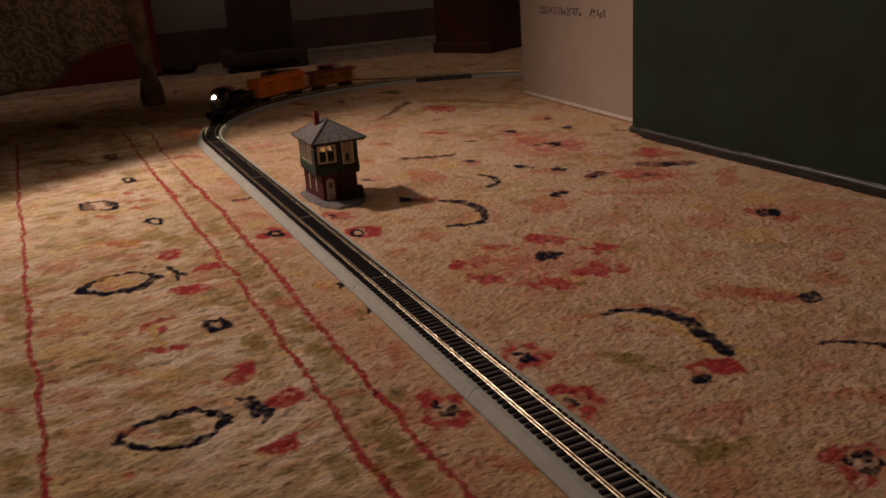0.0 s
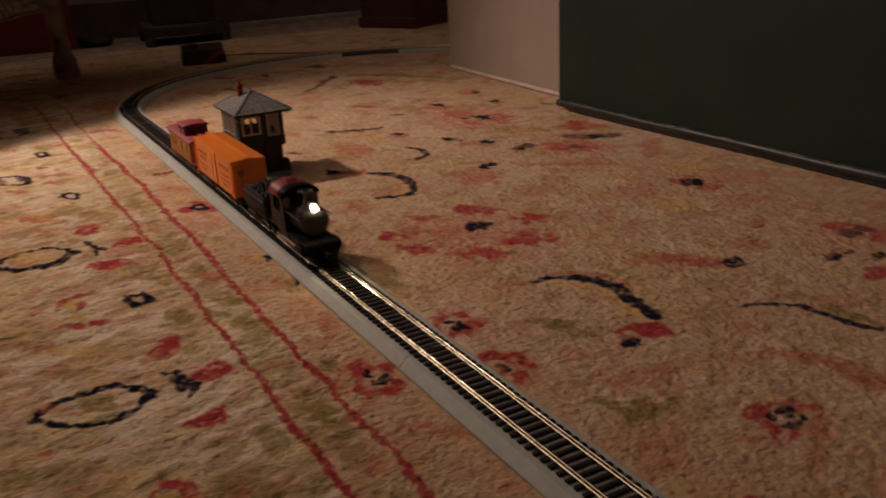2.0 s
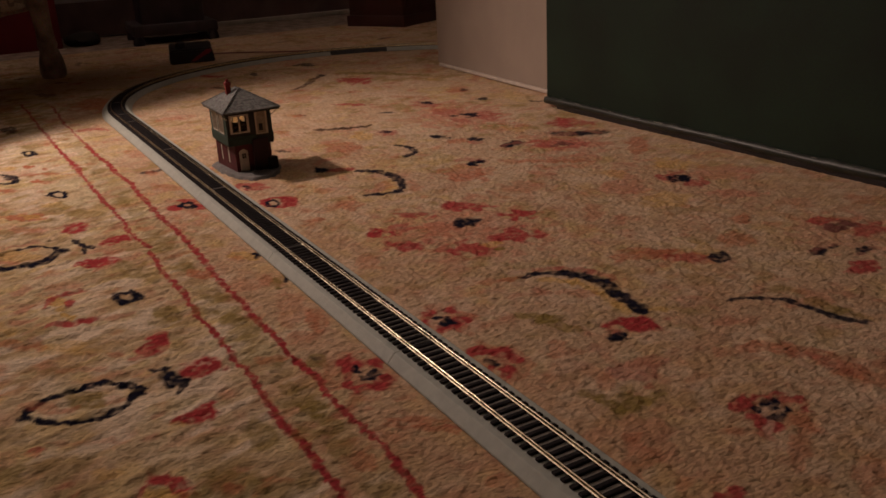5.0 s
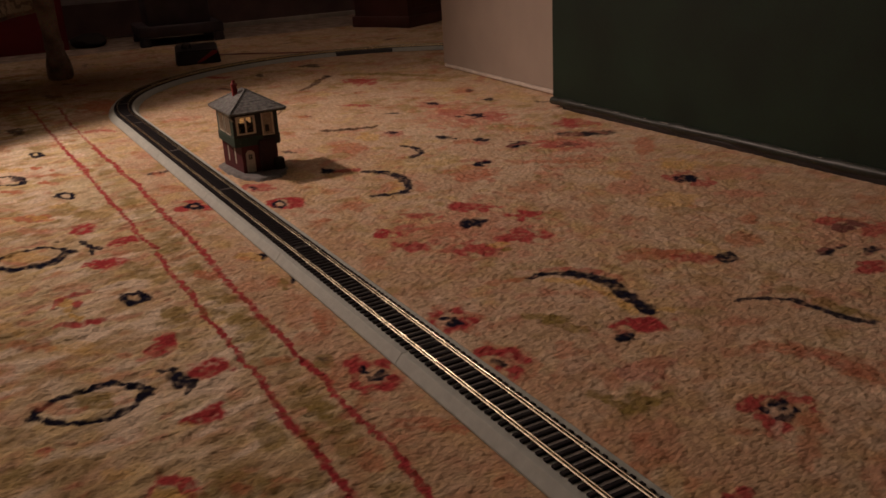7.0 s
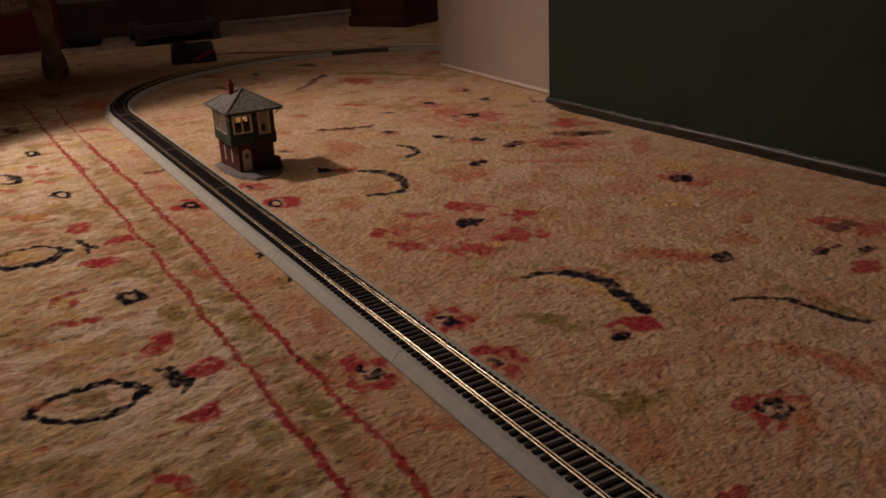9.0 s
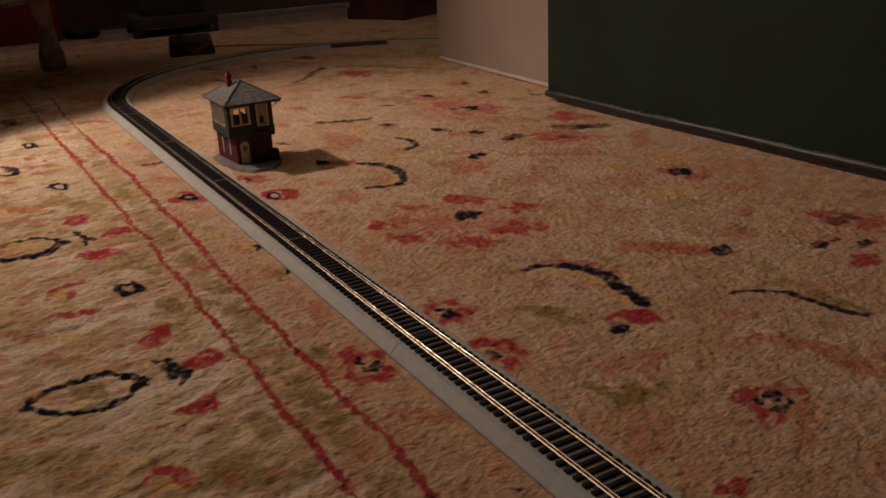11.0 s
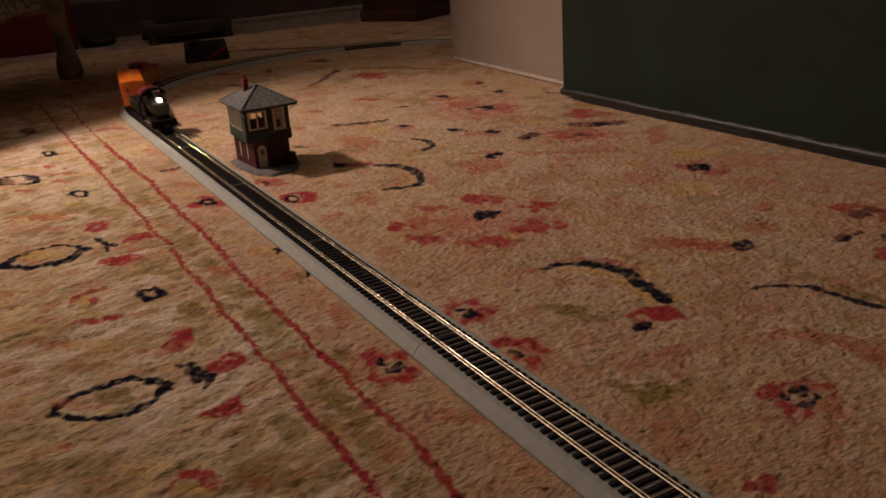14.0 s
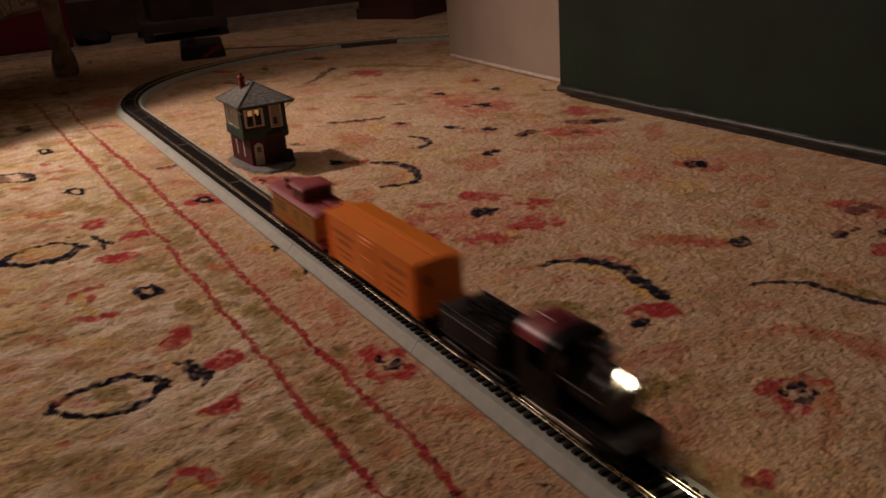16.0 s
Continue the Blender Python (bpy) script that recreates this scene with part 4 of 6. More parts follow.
        b(RED, 0.444, 0.608, 0.0305, 0.0180, 63, 0.5, 0.45)
        b(RED, 0.397, 0.606, 0.0188, 0.0138, 122, 0.4, 0.45)
        b(NAVY, 0.406, 0.642, 0.0087, 0.0056, 69, 0.83, 0.45)
        b(NAVY, 0.428, 0.632, 0.0176, 0.0121, 69, 0.92, 0.6)
        b(RED, 0.418, 0.751, 0.0282, 0.0212, 110, 0.45, 0.45)
        b(NAVY, 0.426, 0.759, 0.0135, 0.0102, 88, 0.83, 0.45)
        b(NAVY, 0.509, 0.722, 0.0134, 0.0105, 82, 0.83, 0.45)
        b(RUST, 0.519, 0.820, 0.0201, 0.0154, 107, 0.6, 0.45)
        b(NAVY, 0.531, 0.819, 0.0145, 0.0066, 62, 0.64, 0.45)
        b(RED, 0.433, 1.046, 0.0418, 0.0283, 94, 0.8, 0.45)
        s(OLIVE, [(0.448, 1.150), (0.489, 1.116), (0.522, 1.055), (0.562, 0.999)], 0.0132, 0.0114, 0.7, 0.5)
        s(BROWN, [(0.312, 1.044), (0.353, 1.083), (0.384, 1.130), (0.415, 1.160)], 0.0064, 0.0078, 0.8, 0.5)
        b(NAVY, 0.411, 1.159, 0.0175, 0.0058, 71, 0.55, 0.45)
        b(NAVY, 0.441, 1.322, 0.0312, 0.0184, 112, 0.69, 0.45)
        b(NAVY, 0.315, 1.281, 0.0195, 0.0091, 81, 0.64, 0.45)
        b(RUST, 0.285, 0.952, 0.0477, 0.0282, 85, 0.35, 0.45)
        b(NAVY, 0.235, 0.810, 0.0092, 0.0062, 95, 0.74, 0.45)
        b(RUST, 0.227, 0.811, 0.0176, 0.0110, 119, 0.6, 0.45)
        b(RED, 0.333, 0.832, 0.0294, 0.0087, 134, 0.7, 0.45)
        b(NAVY, 0.342, 0.733, 0.0117, 0.0065, 129, 0.74, 0.45)
        s(BROWN, [(0.214, 0.691), (0.245, 0.679), (0.280, 0.666)], 0.0085, 0.0085, 0.95, 0.5)
        b(NAVY, 0.131, 0.605, 0.0118, 0.0061, 131, 0.74, 0.45)
        b(ROSE, 0.142, 0.606, 0.0167, 0.0116, 107, 0.35, 0.45)
        b(RUST, 0.164, 0.715, 0.0150, 0.0099, 112, 0.5, 0.45)
        b(RUST, 0.255, 0.365, 0.0341, 0.0276, 77, 0.5, 0.45)
        b(RUST, 0.277, 0.354, 0.0228, 0.0121, 60, 0.4, 0.45)
        b(NAVY, 0.286, 0.396, 0.0111, 0.0070, 64, 0.92, 0.45)
        b(NAVY, 0.297, 0.396, 0.0098, 0.0060, 62, 0.92, 0.45)
        b(RED, 0.292, 0.409, 0.0195, 0.0099, 136, 0.4, 0.45)
        b(NAVY, 0.561, 0.647, 0.0141, 0.0060, 134, 0.64, 0.45)
        b(RUST, 0.716, 1.263, 0.0319, 0.0216, 85, 0.5, 0.45)
        b(RUST, 0.435, 0.822, 0.0495, 0.0124, 134, 0.35, 0.45)
        b(GOLD, 0.545, 0.952, 0.0205, 0.0127, 72, 0.4, 0.45)
        b(RUST, 0.545, 1.235, 0.0270, 0.0174, 108, 0.4, 0.45)
        b(GOLD, 0.425, 0.510, 0.0225, 0.0189, 116, 0.4, 0.45)
        b(RUST, 0.340, 0.664, 0.0326, 0.0144, 133, 0.25, 0.45)

    def paint_far_guard_marks(self):
        """Marks on the far side of the guard lines."""
        b = self.blot
        s = self.stroke
        s(RED, [(-0.066, 0.952), (-0.044, 0.944), (-0.032, 0.918)], 0.0104, 0.0041, 0.6, 0.5)
        b(RUST, -0.031, 0.731, 0.0308, 0.0170, 95, 0.35, 0.45)

    def paint_bend_marks(self):
        """Beyond the bend of the track."""
        s = self.stroke
        s(RED, [(0.226, 1.361), (0.235, 1.326), (0.249, 1.311)], 0.0090, 0.0152, 0.7, 0.5)
        s(BROWN, [(0.207, 1.189), (0.217, 1.149), (0.218, 1.115)], 0.0078, 0.0049, 0.7, 0.5)

    def paint_far(self):
        """Faint marks of the rug's outer parts."""
        rnd = random.Random(4)
        for i in range(170):
            x, y = rnd.uniform(-0.95, 1.2), rnd.uniform(0.2, 1.95)
            if -0.34 < x < 0.56 and y < 1.28:
                continue
            self.blot(rnd.choice((RUST, RED, NAVY, ROSE, OLIVE)), x, y, rnd.uniform(0.010, 0.03), rnd.uniform(0.006, 0.012), rnd.uniform(0, 180), rnd.uniform(0.25, 0.6), 0.6)
        for x in (-0.104, -0.070, -0.276):
            self.stroke(LINE_RED, [(x, 0.05 if x < -0.2 else -0.09), (x - 0.001, -0.35)], 0.0021)

    def mesh(self):
        x, y = self.x, self.y
        n = value_noise
        rs = np.random.RandomState(3)
        c = self.c
        u, v = (x + 0.3 * y) * 0.45, y - 0.25 * x
        k = 1 / (1 + np.exp((x + 0.06) / 0.01))
        jitter = (0.85 - 0.23 * k) * n(x, y, 0.0026, 61) + k * 0.38 * n(u, v, 0.0055, 65) + (1 - k) * 0.15 * n(x, y, 0.0068, 65)
        c *= (0.79 + 0.35 * jitter)[..., None]
        c *= (0.92 + 0.16 * rs.rand(*x.shape))[..., None].astype(np.float32)
        z = 0.0009 * (n(x, y, 0.0060, 62) - 0.5) + (0.0014 - 0.0001 * k) * (n(x, y, 0.0029, 63) - 0.5) + 0.0017 * k * (n(u, v, 0.0070, 66) - 0.5) + 0.0012 * (n(x, y, 0.05, 64) - 0.5) + 0.0003 * (rs.rand(*x.shape) - 0.5)
        # the pile is pressed flat under the track bed
        z = np.where((np.abs(x) < 0.029) & (y < 1.0), np.minimum(z, -0.0004), z) - 0.0006
        ny, nx = x.shape
        co = np.stack([x, y, z], -1).reshape(-1, 3).astype(np.float32)
        i = (np.arange(ny - 1)[:, None] * nx + np.arange(nx - 1)[None, :]).ravel()
        quads = np.stack([i, i + 1, i + nx + 1, i + nx], -1).astype(np.int32)
        me = bpy.data.meshes.new("rug")
        me.vertices.add(len(co))
        me.vertices.foreach_set("co", co.ravel())
        me.loops.add(quads.size)
        me.loops.foreach_set("vertex_index", quads.ravel())
        me.polygons.add(len(quads))
        me.polygons.foreach_set("loop_start", np.arange(0, quads.size, 4, dtype=np.int32))
        me.polygons.foreach_set("use_smooth", np.ones(len(quads), bool))
        me.update(calc_edges=True)
        a = me.attributes.new("pattern", "FLOAT_COLOR", "POINT")
        a.data.foreach_set("color", np.concatenate([np.clip(c.reshape(-1, 3), 0.004, 0.9), np.ones((len(co), 1))], 1).astype(np.float32).ravel())
        me.materials.append(MATS["wool_pile"])
        return me


def build_rug():
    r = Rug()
    r.paint_far()
    r.paint_guard_lines()
    r.paint_near_leaf()
    r.paint_second_leaf()
    r.paint_navy_rings()
    r.paint_open_leaves()
    r.paint_border_marks()
    r.paint_guard_flecks()
    r.paint_track_side_marks()
    r.paint_rosettes()
    r.paint_open_flower()
    r.paint_crescents()
    r.paint_near_field()
    r.paint_case_side_field()
    r.paint_middle_field()
    r.paint_far_guard_marks()
    r.paint_bend_marks()
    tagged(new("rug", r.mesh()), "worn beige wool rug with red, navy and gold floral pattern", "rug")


# ------------------------------------------------------------------ the track: an oval of two straights and two half circles
RC, YC, LS = 0.4572, 0.986, 1.6002
ARC = math.pi * RC
LOOP = 2 * (ARC + LS)
RAIL = 0.0115


def on_track(u):
    """Place and heading (radians from +y, anticlockwise) u metres along the oval, from the start of the near straight."""
    u = u % LOOP
    if u < LS:
        return (0.0, YC - u), math.pi
    u -= LS
    if u < ARC:
        a = math.pi + u / RC
        return (RC + RC * math.cos(a), YC - LS + RC * math.sin(a)), a
    u -= ARC
    if u < LS:
        return (2 * RC, YC - LS + u), 2 * math.pi
    u -= LS
    a = u / RC
    return (RC + RC * math.cos(a), YC + RC * math.sin(a)), 2 * math.pi + a


def track_section(u0, u1, mesh_tie, dark):
    root = thing("track_section", "black track section with wired feed and nickel rails on the rug" if dark else "grey plastic roadbed track section with nickel rails on the rug", "track", group="track oval")
    n = 2 if abs(on_track(u0 + 1e-4)[1] - on_track(u1 - 1e-4)[1]) < 1e-6 else 14
    places = []
    for i in range(n + 1 if n > 2 else 2):
        u = u0 + 0.00035 + (u1 - u0 - 0.0007) * i / (n if n > 2 else 1)
        p, h = on_track(u)
        places.append((p, (math.cos(h), math.sin(h))))
    bed = [(-0.0240, 0.0), (-0.0237, 0.0012), (-0.0188, 0.0068), (-0.0182, 0.0071), (0.0182, 0.0071), (0.0188, 0.0068), (0.0237, 0.0012), (0.0240, 0.0)]
    bm = bmesh.new()
    sweep(bm, bed, places)
    part("roadbed", bm, "roadbed_black" if dark else "roadbed_grey", root)
    bm = bmesh.new()
    sweep(bm, [(-0.0074, 0.0069), (-0.0074, 0.0075), (0.0074, 0.0075), (0.0074, 0.0069)], places)
    part("ballast", bm, "ballast_dark", root, "grey-brown ballast between the rails")
    head = [(-0.0010, 0.0086), (-0.0010, 0.0091), (-0.0004, 0.0094), (-0.0004, 0.0105), (-0.0006, 0.0107)]
    head += [(0.0006 * math.copysign(abs(math.cos(q)) ** 0.75, math.cos(q)), 0.0110 + 0.0005 * max(0.0, math.sin(q)) ** 0.75) for q in [math.pi - math.pi * i / 8 for i in range(9)]]
    head += [(0.0006, 0.0107), (0.0004, 0.0105), (0.0004, 0.0094), (0.0010, 0.0091), (0.0010, 0.0086)]
    for side in (-0.0086, 0.0086):
        bm = bmesh.new()
        sweep(bm, [(side + x, z) for x, z in head], places)
        part("rail", bm, "rail_nickel", root, "", True)
    (px, py), h = on_track(u0)
    bm = bmesh.new()
    box(bm, -0.0079, 0.0079, -0.0003, 0.0003, 0.0070, 0.0089)
    seam = part("joint_seam", bm, "ballast_dark", root)
    seam.matrix_basis = Matrix.Translation((px, py, 0)) @ Matrix.Rotation(h, 4, "Z")
    count = max(1, round((u1 - u0) / 0.00693))
    for i in range(count):
        p, h = on_track(u0 + (u1 - u0) * (i + 0.5) / count)
        ob = new("tie", mesh_tie)
        ob.parent = root
        ob.matrix_basis = Matrix.Translation((p[0], p[1], 0)) @ Matrix.Rotation(h, 4, "Z")
    return root


def build_track():
    bm = bmesh.new()
    box(bm, -0.0143, 0.0143, -0.0019, 0.0019, 0.0068, 0.0087, 0.0006)
    tie = finish(bm, "tie", "tie_black")
    # joints of the straights fall every nine inches from the one nearest the tower's far side
    cuts = [0.0, YC - 4 * 0.2286]
    while cuts[-1] + 0.2286 < LS - 0.02:
        cuts.append(cuts[-1] + 0.2286)
    cuts += [LS + ARC * i / 6 for i in range(0, 6)]
    cuts += [LS + ARC + LS * i / 7 for i in range(0, 7)]
    start = LS + ARC + LS
    dark_a, dark_b = start + RC * radians(62), start + RC * radians(79)
    cuts += [start, start + RC * radians(31), dark_a, dark_b, start + RC * radians(109), start + RC * radians(140), start + RC * radians(165), LOOP]
    for a, b in zip(cuts, cuts[1:]):
        track_section(a, b, tie, abs(a - dark_a) < 1e-6)


# ------------------------------------------------------------------ the signal tower
FOOT = [(0.0405, 0.5920), (0.0450, 0.5295), (0.0880, 0.5280), (0.0880, 0.5920)]
UPPER = [(0.0385, 0.5945), (0.0380, 0.5275), (0.0915, 0.5255), (0.0905, 0.5945)]


def toward(outline, k):
    cx, cy = sum(p[0] for p in outline) / len(outline), sum(p[1] for p in outline) / len(outline)
    return [(cx + (x - cx) * k, cy + (y - cy) * k) for x, y in outline]


def on_wall(outline, i):
    """A pose at the foot of wall i: x along it, y into the house, z up; and its length."""
    a, b = Vector((*outline[i], 0)), Vector((*outline[(i + 1) % len(outline)], 0))
    ex = (b - a).normalized()
    m = Matrix.Identity(4)
    for c, v in enumerate((ex, Vector((-ex.y, ex.x, 0)), Vector((0, 0, 1)), a)):
        for r in range(3):
            m[r][c] = v[r]
    return m, (b - a).length


def placed(name, bm, mat, parent, m=None, label="", smooth=False):
    ob = part(name, bm, mat, parent, label, smooth)
    if m is not None:
        ob.matrix_basis = m
    return ob


def wall_slab(bm, x0, x1, z0, z1, holes, depth=0.0022):
    """One wall with rectangular openings (x0, x1, z0, z1) cut through it."""
    xs = sorted({x0, x1, *(v for h in holes for v in h[:2])})
    zs = sorted({z0, z1, *(min(max(v, z0), z1) for h in holes for v in h[2:])})
    solid = lambda i, k: 0 <= i < len(xs) - 1 and 0 <= k < len(zs) - 1 and not any(a <= (xs[i] + xs[i + 1]) / 2 <= b and c <= (zs[k] + zs[k + 1]) / 2 <= d for a, b, c, d in holes)
    made = {}

    def v(i, k, y):
        if (i, k, y) not in made:
            made[i, k, y] = bm.verts.new((xs[i], y, zs[k]))
        return made[i, k, y]

    for i in range(len(xs) - 1):
        for k in range(len(zs) - 1):
            if not solid(i, k):
                continue
            for y in (0, depth):
                bm.faces.new((v(i, k, y), v(i + 1, k, y), v(i + 1, k + 1, y), v(i, k + 1, y)))
            for di, dk, a, b in ((-1, 0, (0, 0), (0, 1)), (1, 0, (1, 0), (1, 1)), (0, -1, (0, 0), (1, 0)), (0, 1, (0, 1), (1, 1))):
                if not solid(i + di, k + dk):
                    bm.faces.new((v(i + a[0], k + a[1], 0), v(i + b[0], k + b[1], 0), v(i + b[0], k + b[1], depth), v(i + a[0], k + a[1], depth)))


def tower_window(root, m, x0, x1, z0, z1, panes, clear):
    bm = bmesh.new()
    t = 0.0017 if clear else 0.0012
    box(bm, x0 - t, x1 + t, -0.0008, 0.0012, z0 - t, z0)
    box(bm, x0 - t, x1 + t, -0.0008, 0.0012, z1, z1 + t)
    step = (x1 - x0) / panes
    for k in range(panes + 1):
        c = x0 + step * k
        box(bm, c - t / 2 - (t / 2 if k == 0 else 0), c + t / 2 + (t / 2 if k == panes else 0), -0.0008, 0.0012, z0, z1)
    win = placed("window", bm, "tower_cream", root, m, "cream window frame")
    for k in range(panes):
        bm = bmesh.new()
        box(bm, x0 + step * k + 0.0005, x0 + step * (k + 1) - 0.0005, 0.0009, 0.0014, z0, z1)
        # panes that are not clear paint the pale reflection of glass as tan
        pane = part("pane", bm, "window_glass" if clear else "tower_tan", win, "clear window pane" if clear else "opaque greyish beige pane painted as bright glass")
        if clear:
            pane.visible_shadow = False
            continue
        # dark patch stands in for the dim inside seen through the pane
        bm = bmesh.new()
        c = x0 + step * (k + 0.5)
        box(bm, c - step * 0.26, c + step * 0.12, 0.0006, 0.0010, z0 + (z1 - z0) * 0.10, z0 + (z1 - z0) * (0.42 + 0.2 * k))
        part("dark_patch", bm, "tower_dark", win)


def build_tower():
    root = thing("signal_tower", "small red and green model signal tower with grey hipped roof", "model building")
    base = [(0.026, 0.600), (0.027, 0.548), (0.034, 0.512), (0.049, 0.484), (0.076, 0.482), (0.092, 0.500), (0.105, 0.535), (0.102, 0.596), (0.080, 0.622), (0.045, 0.618)]
    bm = bmesh.new()
    rnd = random.Random(77)
    base = [Vector(a).lerp(Vector(b), f) for a, b in zip(base, base[1:] + base[:1]) for f in (0, 0.25, 0.5, 0.75)]
    base = toward([(p.x + rnd.uniform(-0.0011, 0.0011), p.y + rnd.uniform(-0.0011, 0.0011)) for p in base], 0.88)
    prism(bm, base, -0.0008, 0.0026, 0.05)
    bmesh.ops.bevel(bm, geom=[e for e in bm.edges if all(v.co.z > 0.002 for v in e.verts)], offset=0.0007, segments=2, affect="EDGES")
    part("base_slab", bm, "base_grey", root, "grey ground slab", True)
    up = UPPER
    for i in range(4):
        m, n = on_wall(FOOT, i)
        holes = {0: [(0.0150, 0.0200, 0.010, 0.029), (0.0370, 0.0420, 0.010, 0.029)], 1: [(0.0040, 0.0150, 0.0022, 0.0265)]}.get(i, [])
        bm = bmesh.new()
        wall_slab(bm, 0, n, 0.0022, 0.0345, holes)
        w = placed("wall", bm, "tower_red", root, m)
        if i == 0:
            for a, b, c, d in holes:
                bm = bmesh.new()
                box(bm, a, b, 0.0003, 0.0016, c, d, 0.0003)
                part("shutter", bm, "tower_cream", w, "narrow cream window strip")
        if i == 1:
            bm = bmesh.new()
            box(bm, 0.0042, 0.0148, -0.0005, 0.0014, 0.0026, 0.0250, 0.0004)
            lathe(bm, [(0.0053, 0.0), (0.0053, 0.0016)], (0.0095, -0.0004, 0.0238), (0, 1, 0), 16)
            part("door", bm, "tower_cream", w, "cream arched door")
            for dx in (-0.0022, 0.0003):
                for dz in (0, 0.0030):
                    bm = bmesh.new()
                    box(bm, 0.0095 + dx, 0.0095 + dx + 0.0019, -0.0008, -0.0002, 0.0182 + dz, 0.0208 + dz)
                    part("pane", bm, "tower_dark", w)
        for k in range(7):
            z = 0.0065 + k * 0.0040
            segs = [(0.0002, n - 0.0002)]
            for a, b, c, d in holes:
                if z + 0.0006 > c and z < d:
                    segs = [q for p, r in segs for q in ((p, min(r, a)), (max(p, b), r)) if q[1] - q[0] > 0.001]
            for p, r in segs:
                bm = bmesh.new()
                box(bm, p, r, -0.00035, 0.0003, z, z + 0.0005)
                part("clapboard", bm, "tower_red", w)
        m, n = on_wall(up, i)
        bm = bmesh.new()
        box(bm, -0.0006, 0.0335 if i == 1 else n + 0.0006, -0.0006, 0.0020, 0.0345, 0.0455, 0.0003)
        placed("band", bm, "tower_green", root, m, "green painted band")
        zz0, zz1 = 0.0485, 0.0695
        holes = {0: [(0.012, 0.030, zz0, zz1), (0.038, 0.054, zz0, zz1)], 1: [(0.0055, 0.0248, 0.0502, 0.0682), (0.0350, 0.0470, 0.0458, zz1 + 0.002)]}.get(i, [(n * 0.2, n * 0.8, zz0, zz1)])
        bm = bmesh.new()
        wall_slab(bm, 0, n, 0.0455, 0.0770, holes)
        placed("wall", bm, "tower_green" if i != 1 else "tower_dark", root, m)
        for k, h in enumerate(holes):
            tower_window(root, m, *h, 1 if (i, k) == (1, 1) else 2, i != 0 and (i, k) != (1, 1))
        if i == 1:
            bm = bmesh.new()
            box(bm, 0.004, 0.030, 0.012, 0.020, 0.0460, 0.0530, 0.0004)
            box(bm, 0.008, 0.0125, 0.013, 0.018, 0.0528, 0.0600, 0.0012)
            box(bm, 0.0185, 0.0225, 0.013, 0.018, 0.0528, 0.0615, 0.0012)
            placed("lever_frame", bm, "tower_dark", root, m, "dark lever desk behind the window")
            bm = bmesh.new()
            box(bm, 0.0337, n + 0.0006, -0.0006, 0.0020, 0.0345, 0.0455, 0.0003)
            placed("band", bm, "tower_dark", root, m, "dark boarded band")
            bm = bmesh.new()
            box(bm, 0.006, 0.021, -0.0016, -0.0006, 0.0372, 0.0425, 0.0003)
            placed("name_board", bm, "tower_green", root, m, "small green name board")
    # the covered stair on the front's shaded half, that shade painted into its red
    m, n = on_wall(FOOT, 1)
    bm = bmesh.new()
    box(bm, 0.0205, n - 0.0035, -0.0050, 0.0005, 0.0022, 0.0400, 0.0008)
    placed("stair_case", bm, "tower_red_shaded", root, m, "red boarded stair case, darkened as in shade")
    bm = bmesh.new()
    box(bm, n - 0.0150, n + 0.0030, -0.0045, 0.0010, 0.0330, 0.0430, 0.0006)
    placed("landing", bm, "tower_dark", root, m, "dark landing box")
    bm = bmesh.new()
    box(bm, n - 0.007, n + 0.005, -0.009, 0.004, 0.0020, 0.0160, 0.002, 2)
    placed("lean_to", bm, "bush_dark", root, m, "dark lean-to at the stair foot")
    # the hipped roof, in slate courses
    lo, hi = 0.0750, 0.0955
    x0, x1, y0, y1 = 0.0330, 0.1010, 0.5165, 0.6050
    eave = [(x0, y1), (x0, y0), (x1, y0), (x1, y1)]
    ridge = [Vector((0.0665, 0.5680, hi)), Vector((0.0665, 0.5550, hi))]
    near = [0, 1, 1, 0]
    rnd = random.Random(12)
    for i in range(4):
        a, b = Vector((*eave[i], lo)), Vector((*eave[(i + 1) % 4], lo))
        ra, rb = ridge[near[i]], ridge[near[(i + 1) % 4]]
        courses = 9
        for k in range(courses):
            f0, f1 = k / courses, (k + 1) / courses + 0.015
            p, q, r, t = a.lerp(ra, f0), b.lerp(rb, f0), b.lerp(rb, min(1, f1)), a.lerp(ra, min(1, f1))
            o, dn = Vector((0, 0, 0.0005)), Vector((0, 0, -0.0006))
            bm = bmesh.new()
            count = max(2, round((q - p).length / 0.0042))
            for j in range(count):
                u0, u1 = j / count + 0.006, (j + 1) / count - 0.006
                up_ = Vector((0, 0, rnd.uniform(-0.00015, 0.00015)))
                vs = [bm.verts.new(v) for v in (p.lerp(q, u0) + o + up_, p.lerp(q, u1) + o + up_, t.lerp(r, u1) + o * 0.2, t.lerp(r, u0) + o * 0.2, p.lerp(q, u0) + dn, p.lerp(q, u1) + dn, t.lerp(r, u1) + dn, t.lerp(r, u0) + dn)]
                for fidx in ((0, 1, 2, 3), (7, 6, 5, 4), (0, 4, 5, 1), (1, 5, 6, 2), (2, 6, 7, 3), (3, 7, 4, 0)):
                    bm.faces.new([vs[z] for z in fidx])
            tagged(part("slate_course", bm, "slate_grey", root), kind="stuff")
        bm = bmesh.new()
        under = [bm.verts.new(v + Vector((0, 0, d))) for d in (-0.0002, -0.0012) for v in (a, b, rb, ra)]
